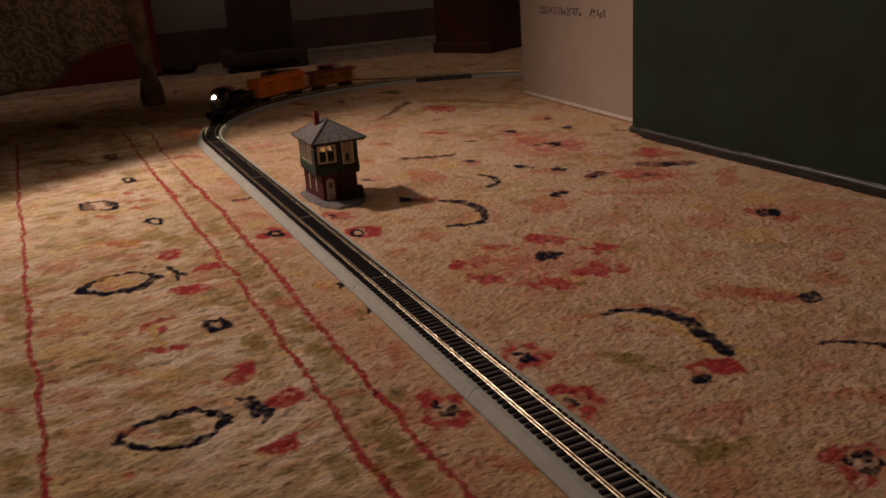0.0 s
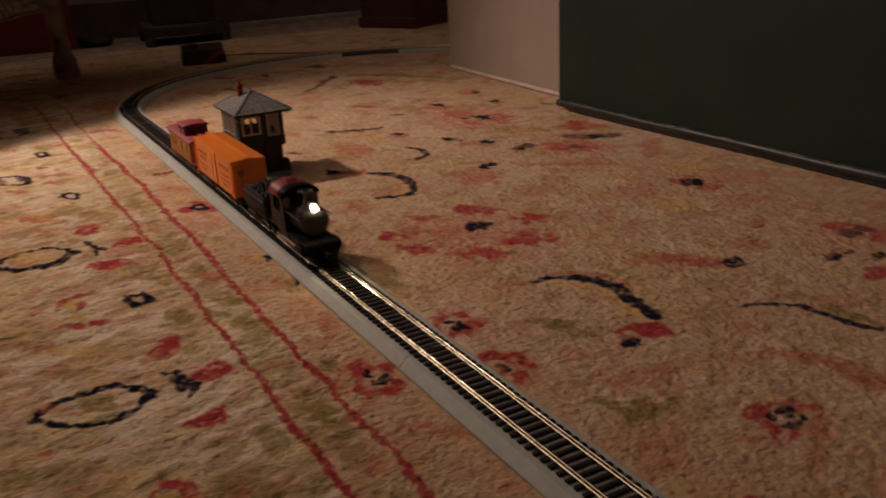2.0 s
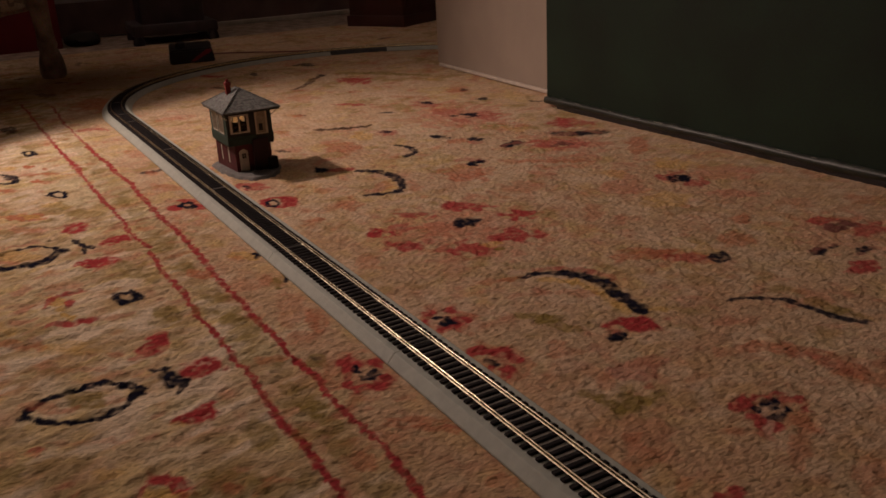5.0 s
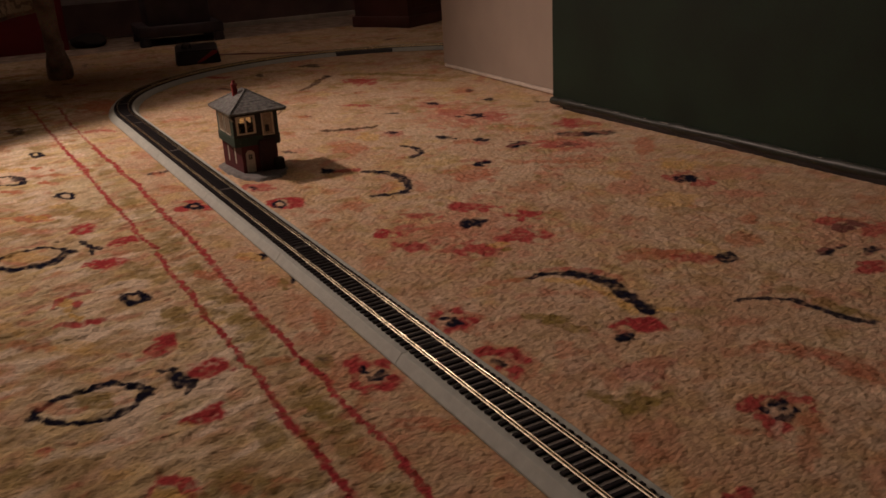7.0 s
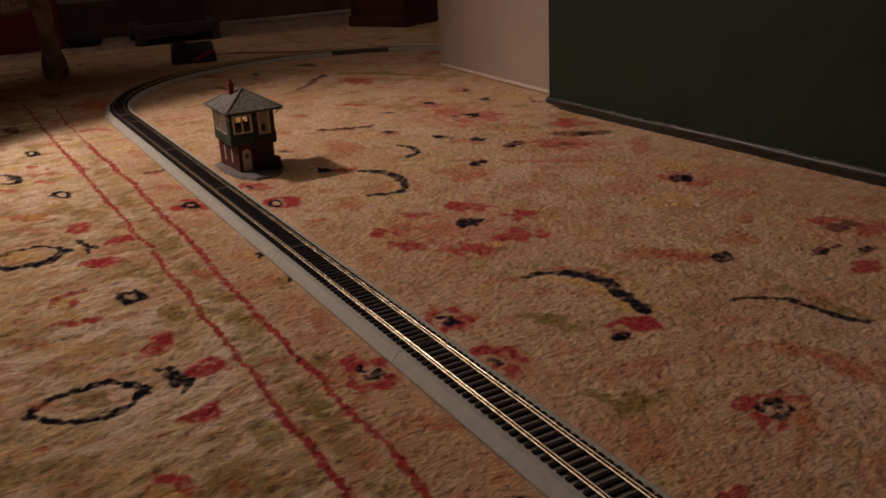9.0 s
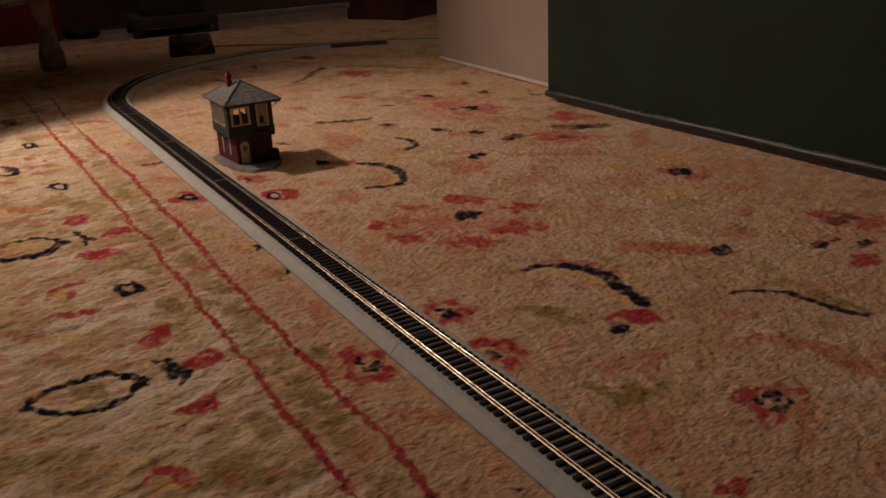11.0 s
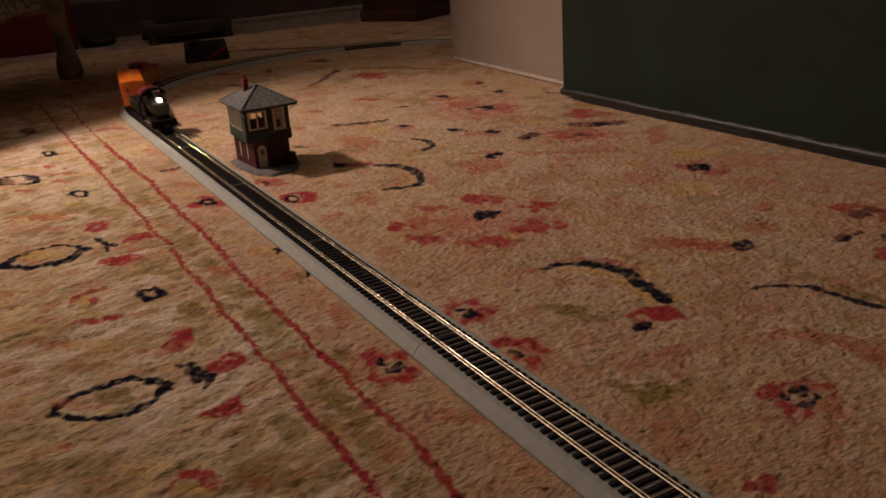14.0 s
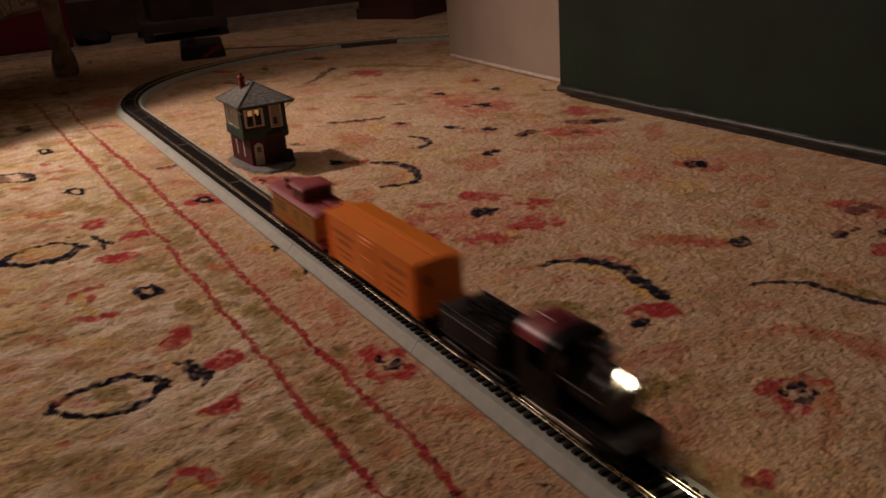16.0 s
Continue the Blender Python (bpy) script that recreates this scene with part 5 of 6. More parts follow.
        if (ra - rb).length < 1e-5:
            for f in ((0, 1, 2), (6, 5, 4), (0, 4, 5, 1), (1, 5, 6, 2), (2, 6, 4, 0)):
                bm.faces.new([under[z] for z in f])
            bmesh.ops.delete(bm, geom=[v for v in bm.verts if not v.link_faces], context="VERTS")
        else:
            for f in ((0, 1, 2, 3), (7, 6, 5, 4), (0, 4, 5, 1), (1, 5, 6, 2), (2, 6, 7, 3), (3, 7, 4, 0)):
                bm.faces.new([under[z] for z in f])
        part("roof_slope", bm, "slate_grey", root)
        bm = bmesh.new()
        tube(bm, a + Vector((0, 0, 0.0006)), ra + Vector((0, 0, 0.0006)), 0.0008, seg=6)
        part("hip_tile", bm, "slate_grey", root)
    bm = bmesh.new()
    box(bm, x0 + 0.001, x1 - 0.001, y0 + 0.001, y1 - 0.001, lo - 0.0026, lo - 0.0014)
    part("soffit", bm, "tower_dark", root)
    bm = bmesh.new()
    cx, cy = 0.0565, 0.5660
    box(bm, cx - 0.0028, cx + 0.0028, cy - 0.0028, cy + 0.0028, 0.082, 0.1030, 0.0004)
    box(bm, cx - 0.0035, cx + 0.0035, cy - 0.0035, cy + 0.0035, 0.0995, 0.1025, 0.0005)
    box(bm, cx - 0.0017, cx + 0.0017, cy - 0.0017, cy + 0.0017, 0.1030, 0.1062, 0.0004)
    part("chimney", bm, "chimney_red", root, "red brick chimney")
    for x, y in ((up[1][0] + 0.001, up[1][1]), (up[2][0], up[2][1]), (up[2][0], up[2][1] + 0.02)):
        bm = bmesh.new()
        dx = 0.008 if x > 0.07 else -0.008
        tube(bm, (x, y, 0.0655), (x + dx, y - 0.004, 0.0728), 0.0006, seg=6)
        part("bracket", bm, "tower_cream", root)


# ------------------------------------------------------------------ the train
def axle(name, parent, y, r, width=0.0143, spokes=0, mat="wheel_dark"):
    """A pair of flanged wheels on their axle."""
    bm = bmesh.new()
    z = RAIL + r
    tube(bm, (-width / 2, y, z), (width / 2, y, z), 0.0012, seg=8)
    ax = part(name, bm, "wheel_dark", parent)
    for s in (-1, 1):
        bm = bmesh.new()
        x = s * 0.0075
        if spokes:
            n = 22
            lathe(bm, [(r - 0.0016, 0), (r + 0.0007, 0), (r + 0.0007, 0.0006), (r, 0.0008), (r - 0.0001, 0.0026), (r - 0.0016, 0.0026)], (x - s * 0.0006, y, z), (s, 0, 0), n)
            lathe(bm, [(0.0022, 0), (0.0022, 0.003)], (x - s * 0.0006, y, z), (s, 0, 0), 12)
            for k in range(spokes):
                a = 2 * math.pi * k / spokes
                tube(bm, (x + s * 0.0006, y + 0.002 * math.cos(a), z + 0.002 * math.sin(a)), (x + s * 0.0006, y + (r - 0.0012) * math.cos(a), z + (r - 0.0012) * math.sin(a)), 0.0006, seg=5)
        else:
            lathe(bm, [(r + 0.0007, 0), (r + 0.0007, 0.0006), (r, 0.0008), (r - 0.0001, 0.0026), (r - 0.0012, 0.0026), (r - 0.0014, 0.0020), (0.0014, 0.0020), (0.0012, 0.003)], (x - s * 0.0006, y, z), (s, 0, 0), 18)
        part("wheel", bm, mat, ax)
    return ax


def truck(parent, y, r=0.0047, gap=0.0195):
    bm = bmesh.new()
    box(bm, -0.0115, 0.0115, y - 0.0025, y + 0.0025, RAIL + 0.003, RAIL + 0.0085, 0.0006)
    tr = part("truck", bm, "wheel_dark", parent)
    for s in (-1, 1):
        bm = bmesh.new()
        x = s * 0.0122
        box(bm, x - 0.0008, x + 0.0008, y - gap / 2 - 0.003, y + gap / 2 + 0.003, RAIL + 0.0058, RAIL + 0.0080, 0.0004)
        box(bm, x - 0.0007, x + 0.0007, y - gap / 2 + 0.002, y + gap / 2 - 0.002, RAIL + 0.0020, RAIL + 0.0032, 0.0003)
        for e in (-1, 1):
            box(bm, x - 0.0010, x + 0.0012, y + e * gap / 2 - 0.0018, y + e * gap / 2 + 0.0018, RAIL + 0.0028, RAIL + 0.0074, 0.0004)
            tube(bm, (x, y + e * 0.0028, RAIL + 0.0026), (x, y + e * 0.0018, RAIL + 0.0062), 0.0007, seg=6)
        part("side_frame", bm, "wheel_dark", tr)
    for e in (-1, 1):
        bm = bmesh.new()
        z, yy = RAIL + r, y + e * gap / 2
        tube(bm, (-0.0072, yy, z), (0.0072, yy, z), 0.0010, seg=8)
        for s in (-1, 1):
            lathe(bm, [(r + 0.0007, 0), (r + 0.0007, 0.0006), (r, 0.0008), (r - 0.0001, 0.0026), (r - 0.0012, 0.0026), (r - 0.0014, 0.0020), (0.0014, 0.0020), (0.0012, 0.003)], (s * 0.0069, yy, z), (s, 0, 0), 16)
        part("wheelset", bm, "wheel_dark", tr)


def coupler(parent, y, way):
    bm = bmesh.new()
    z = RAIL + 0.0085
    box(bm, -0.0016, 0.0016, min(y, y + way * 0.010), max(y, y + way * 0.010), z - 0.0012, z + 0.0012, 0.0003)
    box(bm, -0.0030, 0.0030, min(y + way * 0.008, y + way * 0.0125), max(y + way * 0.008, y + way * 0.0125), z - 0.0022, z + 0.0022, 0.0007)
    part("coupler", bm, "loco_black", parent)


def arch_profile(w, z0, eave, top, n=10):
    """A cross section with a barrel roof."""
    pts = [(-w, z0), (w, z0)]
    for i in range(n + 1):
        a = math.pi * i / n
        pts.append((w * math.cos(a), eave + (top - eave) * math.sin(a)))
    return pts


def build_loco():
    """The headlight's lens is at y = 0.05; the engine faces +y."""
    root = thing("steam_locomotive", "black toy steam locomotive with red cab roof and lit headlight", "locomotive")
    H = 0.050
    z0 = 0.0425
    bm = bmesh.new()
    box(bm, -0.0150, 0.0150, H - 0.082, H + 0.012, 0.0262, 0.0285, 0.0006)
    box(bm, -0.0085, 0.0085, H - 0.078, H + 0.004, 0.0150, 0.0264, 0.0008)
    part("frame", bm, "loco_black", root)
    bm = bmesh.new()
    lathe(bm, [(0.0118, 0), (0.0122, 0.0006), (0.0122, 0.032), (0.0126, 0.0322), (0.0126, 0.0338), (0.0122, 0.034)], (0, H - 0.036, z0), (0, 1, 0), 28)
    boiler = part("boiler", bm, "loco_black", root, "", True)
    for k in range(3):
        bm = bmesh.new()
        lathe(bm, [(0.0121, 0), (0.0125, 0.0002), (0.0125, 0.0010), (0.0121, 0.0012)], (0, H - 0.031 + 0.009 * k, z0), (0, 1, 0), 28)
        part("boiler_band", bm, "graphite_grey", boiler, "", True)
    bm = bmesh.new()
    lathe(bm, [(0.0124, 0), (0.0124, 0.001), (0.0115, 0.0022), (0.0105, 0.0024), (0.0098, 0.0034), (0.006, 0.0044), (0.0012, 0.0048)], (0, H - 0.0025, z0), (0, 1, 0), 28)
    front = part("smokebox_front", bm, "graphite_grey", root, "grey graphite smokebox door", True)
    for k in range(10):
        a = 2 * math.pi * k / 10
        bm = bmesh.new()
        lathe(bm, [(0.0006, 0), (0.0006, 0.0010), (0.0003, 0.0014)], (0.0112 * math.cos(a), H - 0.0006, z0 + 0.0112 * math.sin(a)), (0, 1, 0), 6)
        part("rivet", bm, "graphite_grey", front)
    bm = bmesh.new()
    lathe(bm, [(0.0026, -0.007), (0.0038, -0.006), (0.0035, 0.0), (0.0037, 0.0002), (0.0037, 0.0012), (0.0026, 0.0009)], (0, H - 0.0015, z0 + 0.0122), (0, 1, 0), 20)
    box(bm, -0.0022, 0.0022, H - 0.0075, H - 0.002, z0 + 0.0075, z0 + 0.0098)
    hl = part("headlight", bm, "graphite_grey", root, "", True)
    bm = bmesh.new()
    lathe(bm, [(0.0022, 0), (0.0021, 0.0010), (0.0016, 0.0020), (0.0006, 0.0026)], (0, H - 0.0004, z0 + 0.0122), (0, 1, 0), 20)
    part("lens", bm, "headlight_glow", hl, "glowing headlight lens", True)
    bm = bmesh.new()
    lathe(bm, [(0.0052, 0), (0.0040, 0.0022), (0.0036, 0.004), (0.0038, 0.0105), (0.0050, 0.0122), (0.0052, 0.0134), (0.0042, 0.0136), (0.003, 0.0120)], (0, H - 0.0125, z0 + 0.0105), (0, 0, 1), 20)
    part("smokestack", bm, "graphite_grey", root, "grey smokestack", True)
    bm = bmesh.new()
    lathe(bm, [(0.0060, 0), (0.0052, 0.0015), (0.0050, 0.008), (0.0042, 0.0105), (0.0022, 0.012), (0.0006, 0.0124)], (0, H - 0.025, z0 + 0.0105), (0, 0, 1), 20)
    part("steam_dome", bm, "loco_black", root, "", True)
    bm = bmesh.new()
    lathe(bm, [(0.0008, 0), (0.0030, 0.0004), (0.0022, 0.003), (0.0008, 0.0042)], (0.0, H - 0.0185, z0 + 0.0125), (0, 0, 1), 14)
    part("bell", bm, "side_rod", root, "brass-coloured bell", True)
    # cab
    w, eave, top = 0.0158, 0.0582, 0.0658
    c0, c1 = H - 0.066, H - 0.033
    for s in (-1, 1):
        bm = bmesh.new()
        x0, x1 = sorted((s * w, s * (w - 0.0014)))
        for a, b, c, d in ((c0, c1, 0.0285, 0.0440), (c0, c1, 0.0570, eave), (c0, c0 + 0.008, 0.0440, 0.0570), (c0 + 0.019, c0 + 0.0205, 0.0440, 0.0570), (c1 - 0.008, c1, 0.0440, 0.0570)):
            box(bm, x0, x1, a, b, c, d)
        part("cab_side", bm, "loco_black", root)
    for y, hole in ((c1 - 0.0014, True), (c0, False)):
        bm = bmesh.new()
        extrude_profile(bm, [(x * 1.0, z) for x, z in arch_profile(w - 0.0002, 0.0285, eave, top)], y, y + 0.0014)
        wall = part("cab_front" if hole else "cab_rear", bm, "loco_black", root)
        if hole:
            for s in (-1, 1):
                bm = bmesh.new()
                box(bm, min(s * 0.0095, s * 0.0150), max(s * 0.0095, s * 0.0150), y + 0.0013, y + 0.0020, 0.0490, 0.0580, 0.0003)
                part("cab_window", bm, "pack_grey", wall, "grey cab window")
    bm = bmesh.new()
    n = 12
    outer, inner = [], []
    for i in range(n + 1):
        a = math.pi * i / n
        outer.append(((w + 0.0014) * math.cos(a), eave - 0.0006 + (top + 0.0018 - eave) * math.sin(a)))
        inner.append(((w + 0.0004) * math.cos(a), eave - 0.0006 + (top + 0.0006 - eave) * math.sin(a)))
    extrude_profile(bm, outer + inner[::-1], c0 + 0.001, c1 - 0.0100)
    roof = part("cab_roof", bm, "roof_red", root, "glossy dark red cab roof", True)
    bm = bmesh.new()
    extrude_profile(bm, [(x * 1.01, z + 0.0004) for x, z in outer] + [(x, z) for x, z in inner[::-1]], c1 - 0.0100, c1 + 0.0010)
    part("roof_front", bm, "loco_black", root, "black front edge of the cab roof", True)
    bm = bmesh.new()
    box(bm, -0.005, 0.005, c0 + 0.006, c0 + 0.016, top + 0.0008, top + 0.0024, 0.0005)
    part("roof_hatch", bm, "roof_red", roof)
    # pilot, cylinders, running gear
    bm = bmesh.new()
    box(bm, -0.0155, 0.0155, H + 0.010, H + 0.014, 0.0215, 0.0290, 0.0006)
    part("bumper_beam", bm, "loco_black", root)
    bm = bmesh.new()
    tube(bm, (-0.0142, H + 0.0132, 0.0222), (0.0142, H + 0.0132, 0.0222), 0.0010, seg=6)
    box(bm, -0.0080, 0.0080, H + 0.0165, H + 0.0185, 0.0132, 0.0146)
    pilot = part("pilot", bm, "loco_black", root, "black slatted cowcatcher")
    for k in range(9):
        x = -0.0136 + 0.0034 * k
        bm = bmesh.new()
        tube(bm, (x, H + 0.013, 0.0222), (x * 0.55, H + 0.024 - abs(x) * 0.55, 0.0135), 0.0008, seg=6)
        part("slat", bm, "loco_black", pilot)
    for s in (-1, 1):
        bm = bmesh.new()
        lathe(bm, [(0.0050, 0), (0.0055, 0.0006), (0.0055, 0.0144), (0.0050, 0.015)], (s * 0.0128, H - 0.008, 0.0215), (0, 1, 0), 18)
        box(bm, min(s * 0.0080, s * 0.0175), max(s * 0.0080, s * 0.0175), H - 0.007, H + 0.006, 0.0215, 0.0275, 0.0006)
        part("cylinder", bm, "loco_black", root, "", True)
        bm = bmesh.new()
        box(bm, s * 0.0138 - 0.0006, s * 0.0138 + 0.0006, H - 0.062, H - 0.016, 0.0185, 0.0203, 0.0003)
        box(bm, s * 0.0146 - 0.0005, s * 0.0146 + 0.0005, H - 0.040, H - 0.006, 0.0205, 0.0219, 0.0003)
        part("side_rod", bm, "side_rod", root, "steel side rod")
        bm = bmesh.new()
        tube(bm, (s * 0.0142, H - 0.036, 0.0468), (s * 0.0142, H - 0.002, 0.0468), 0.0005, seg=6)
        part("handrail", bm, "side_rod", root)
    for y in (H - 0.022, H - 0.056):
        axle("driving_axle", root, y, 0.0088, spokes=10)
    axle("pilot_axle", root, H + 0.004, 0.0046)
    coupler(root, H + 0.013, 1)
    return root


def build_tender():
    root = thing("coal_tender", "black toy coal tender coupled behind the locomotive", "tender")
    L = 0.034
    bm = bmesh.new()
    box(bm, -0.0150, 0.0150, -L, L, 0.0240, 0.0265, 0.0005)
    part("deck", bm, "loco_black", root)
    bm = bmesh.new()
    box(bm, -0.0155, 0.0155, -L + 0.002, L - 0.002, 0.0265, 0.0432, 0.0026, 3)
    tank = part("tank", bm, "tender_black", root, "", True)
    for a, b, c, d in ((-0.0150, -0.0142, -L + 0.004, L - 0.004), (0.0142, 0.0150, -L + 0.004, L - 0.004), (-0.0144, 0.0144, -0.012, -0.011)):
        bm = bmesh.new()
        box(bm, a, b, c, d, 0.0410, 0.0452, 0.0003)
        part("coal_board", bm, "tender_black", tank)
    bm = bmesh.new()
    rnd = random.Random(8)
    for k in range(190):
        x, y = rnd.uniform(-0.013, 0.013), rnd.uniform(-0.009, L - 0.004)
        z = 0.0428 + 0.0070 * (1 - (x / 0.014) ** 2) * rnd.uniform(0.5, 1)
        r = rnd.uniform(0.0011, 0.0022)
        q = bmesh.ops.create_icosphere(bm, subdivisions=1, radius=r)["verts"]
        for v in q:
            v.co = Vector((x, y, z)) + v.co * rnd.uniform(0.7, 1.2)
    tagged(part("coal", bm, "tender_black", root, "heaped black coal"), kind="stuff")
    bm = bmesh.new()
    lathe(bm, [(0.0042, 0), (0.0042, 0.0014), (0.0034, 0.002)], (0, -L + 0.011, 0.0431), (0, 0, 1), 16)
    part("water_hatch", bm, "tender_black", root)
    for s in (-1, 1):
        bm = bmesh.new()
        tube(bm, (s * 0.0160, -L + 0.004, 0.0405), (s * 0.0160, L - 0.004, 0.0405), 0.0004, seg=6)
        part("handrail", bm, "side_rod", root)
    for y in (-0.020, 0.020):
        truck(root, y, gap=0.017)
    coupler(root, -L, -1)
    coupler(root, L, 1)
    return root


def build_boxcar():
    root = thing("boxcar", "bright orange toy refrigerator boxcar", "boxcar")
    L, W = 0.0715, 0.0168
    lo, eave, top = 0.0235, 0.0596, 0.0613
    bm = bmesh.new()
    box(bm, -W + 0.001, W - 0.001, -L + 0.001, L - 0.001, lo - 0.0022, lo, 0.0004)
    box(bm, -0.003, 0.003, -L + 0.002, L - 0.002, lo - 0.005, lo - 0.002, 0.0004)
    part("underframe", bm, "loco_black", root)
    bm = bmesh.new()
    box(bm, -W, W, -L, L, lo, eave, 0.0005)
    body = part("body", bm, "car_orange", root)
    for s in (-1, 1):
        for k in range(34):
            y = -L + 0.003 + k * (2 * L - 0.006) / 33
            if abs(y) < 0.013:
                continue
            bm = bmesh.new()
            box(bm, min(s * (W - 0.0001), s * (W + 0.00025)), max(s * (W - 0.0001), s * (W + 0.00025)), y - 0.0017, y + 0.0017, lo + 0.001, eave - 0.0012)
            part("plank", bm, "car_orange", body)
        bm = bmesh.new()
        x = s * (W + 0.0006)
        box(bm, x - 0.0008, x + 0.0004, -0.0115, 0.0115, lo + 0.0015, eave - 0.0025, 0.0003)
        door = part("door", bm, "car_orange", root, "orange plug door")
        for z in (lo + 0.006, lo + 0.018, lo + 0.029):
            bm = bmesh.new()
            box(bm, x - 0.0002, x + 0.0009 if s > 0 else x + 0.0002, -0.0112, 0.0112, z, z + 0.0012) if s > 0 else box(bm, x - 0.0009, x + 0.0002, -0.0112, 0.0112, z, z + 0.0012)
            part("hinge_strap", bm, "car_orange", door)
        bm = bmesh.new()
        tube(bm, (x + s * 0.0006, 0, lo + 0.003), (x + s * 0.0006, 0, eave - 0.004), 0.0004, seg=6)
        part("lock_bar", bm, "car_orange", door)
        # unreadable lettering, as bars
        for y0, y1, z0, h in ((0.026, 0.060, 0.0470, 0.0040), (0.030, 0.056, 0.0400, 0.0024), (0.028, 0.058, 0.0345, 0.0018), (0.032, 0.050, 0.0300, 0.0016),
                              (-0.060, -0.022, 0.0470, 0.0036), (-0.052, -0.028, 0.0410, 0.0036), (-0.055, -0.025, 0.0345, 0.0018), (-0.048, -0.030, 0.0300, 0.0016)):
            bm = bmesh.new()
            n = 5
            for j in range(n):
                a = y0 + (y1 - y0) * j / n
                box(bm, s * (W + 0.0003) - 0.0001, s * (W + 0.0003) + 0.0001, a, a + (y1 - y0) / n * 0.72, z0, z0 + h)
            part("lettering", bm, "print_dark", body)
        # ladders at the corners
        for y in (-L + 0.0035, L - 0.0035):
            bm = bmesh.new()
            for e in (-1, 1):
                tube(bm, (s * (W + 0.0010), y + e * 0.0026, lo - 0.001), (s * (W + 0.0010), y + e * 0.0026, eave - 0.001), 0.00035, seg=5)
            for k in range(7):
                z = lo + 0.001 + k * 0.0050
                tube(bm, (s * (W + 0.0010), y - 0.0026, z), (s * (W + 0.0010), y + 0.0026, z), 0.00035, seg=5)
            part("ladder", bm, "car_orange", root)
    bm = bmesh.new()
    extrude_profile(bm, [(-W - 0.0008, eave - 0.0006), (W + 0.0008, eave - 0.0006), (W + 0.0008, eave + 0.0004), (0.003, top), (-0.003, top), (-W - 0.0008, eave + 0.0004)], -L - 0.0006, L + 0.0006)
    roof = part("roof", bm, "car_orange", root)
    for k in range(13):
        y = -L + 0.004 + k * (2 * L - 0.008) / 12
        bm = bmesh.new()
        extrude_profile(bm, [(-W - 0.0006, eave + 0.0002), (W + 0.0006, eave + 0.0002), (W + 0.0004, eave + 0.0009), (0.003, top + 0.0005), (-0.003, top + 0.0005), (-W - 0.0004, eave + 0.0009)], y - 0.0005, y + 0.0005)
        part("roof_rib", bm, "car_orange", roof)
    bm = bmesh.new()
    for x in (-0.0026, 0.0002):
        box(bm, x, x + 0.0024, -L - 0.003, L + 0.003, top + 0.0007, top + 0.0014)
    for k in range(8):
        y = -L + 0.006 + k * (2 * L - 0.012) / 7
        box(bm, -0.0026, 0.0026, y - 0.0006, y + 0.0006, top - 0.0002, top + 0.0008)
    part("running_board", bm, "car_orange", root, "orange roof walkway")
    for e in (-1, 1):
        bm = bmesh.new()
        box(bm, -W + 0.0004, W - 0.0004, e * L - 0.0003, e * L + 0.0003, lo + 0.0006, eave - 0.0008)
        panel = part("end_panel", bm, "car_orange_end", root, "ribbed orange end")
        for k in range(6):
            z = lo + 0.003 + k * 0.0058
            bm = bmesh.new()
            box(bm, -W + 0.0012, W - 0.0012, e * L - 0.0006, e * L + 0.0006, z, z + 0.0024, 0.0004)
            part("rib", bm, "car_orange_end", panel)
        bm = bmesh.new()
        tube(bm, (0.009, e * (L + 0.0024), lo - 0.002), (0.009, e * (L + 0.0024), 0.048), 0.0004, seg=6)
        lathe(bm, [(0.0034, 0), (0.0034, 0.0006)], (0.009, e * (L + 0.0022), 0.048), (0, e, 0), 16)
        part("brake_wheel", bm, "print_dark", root)
        truck(root, e * 0.050)
        coupler(root, e * L, e)
    return root


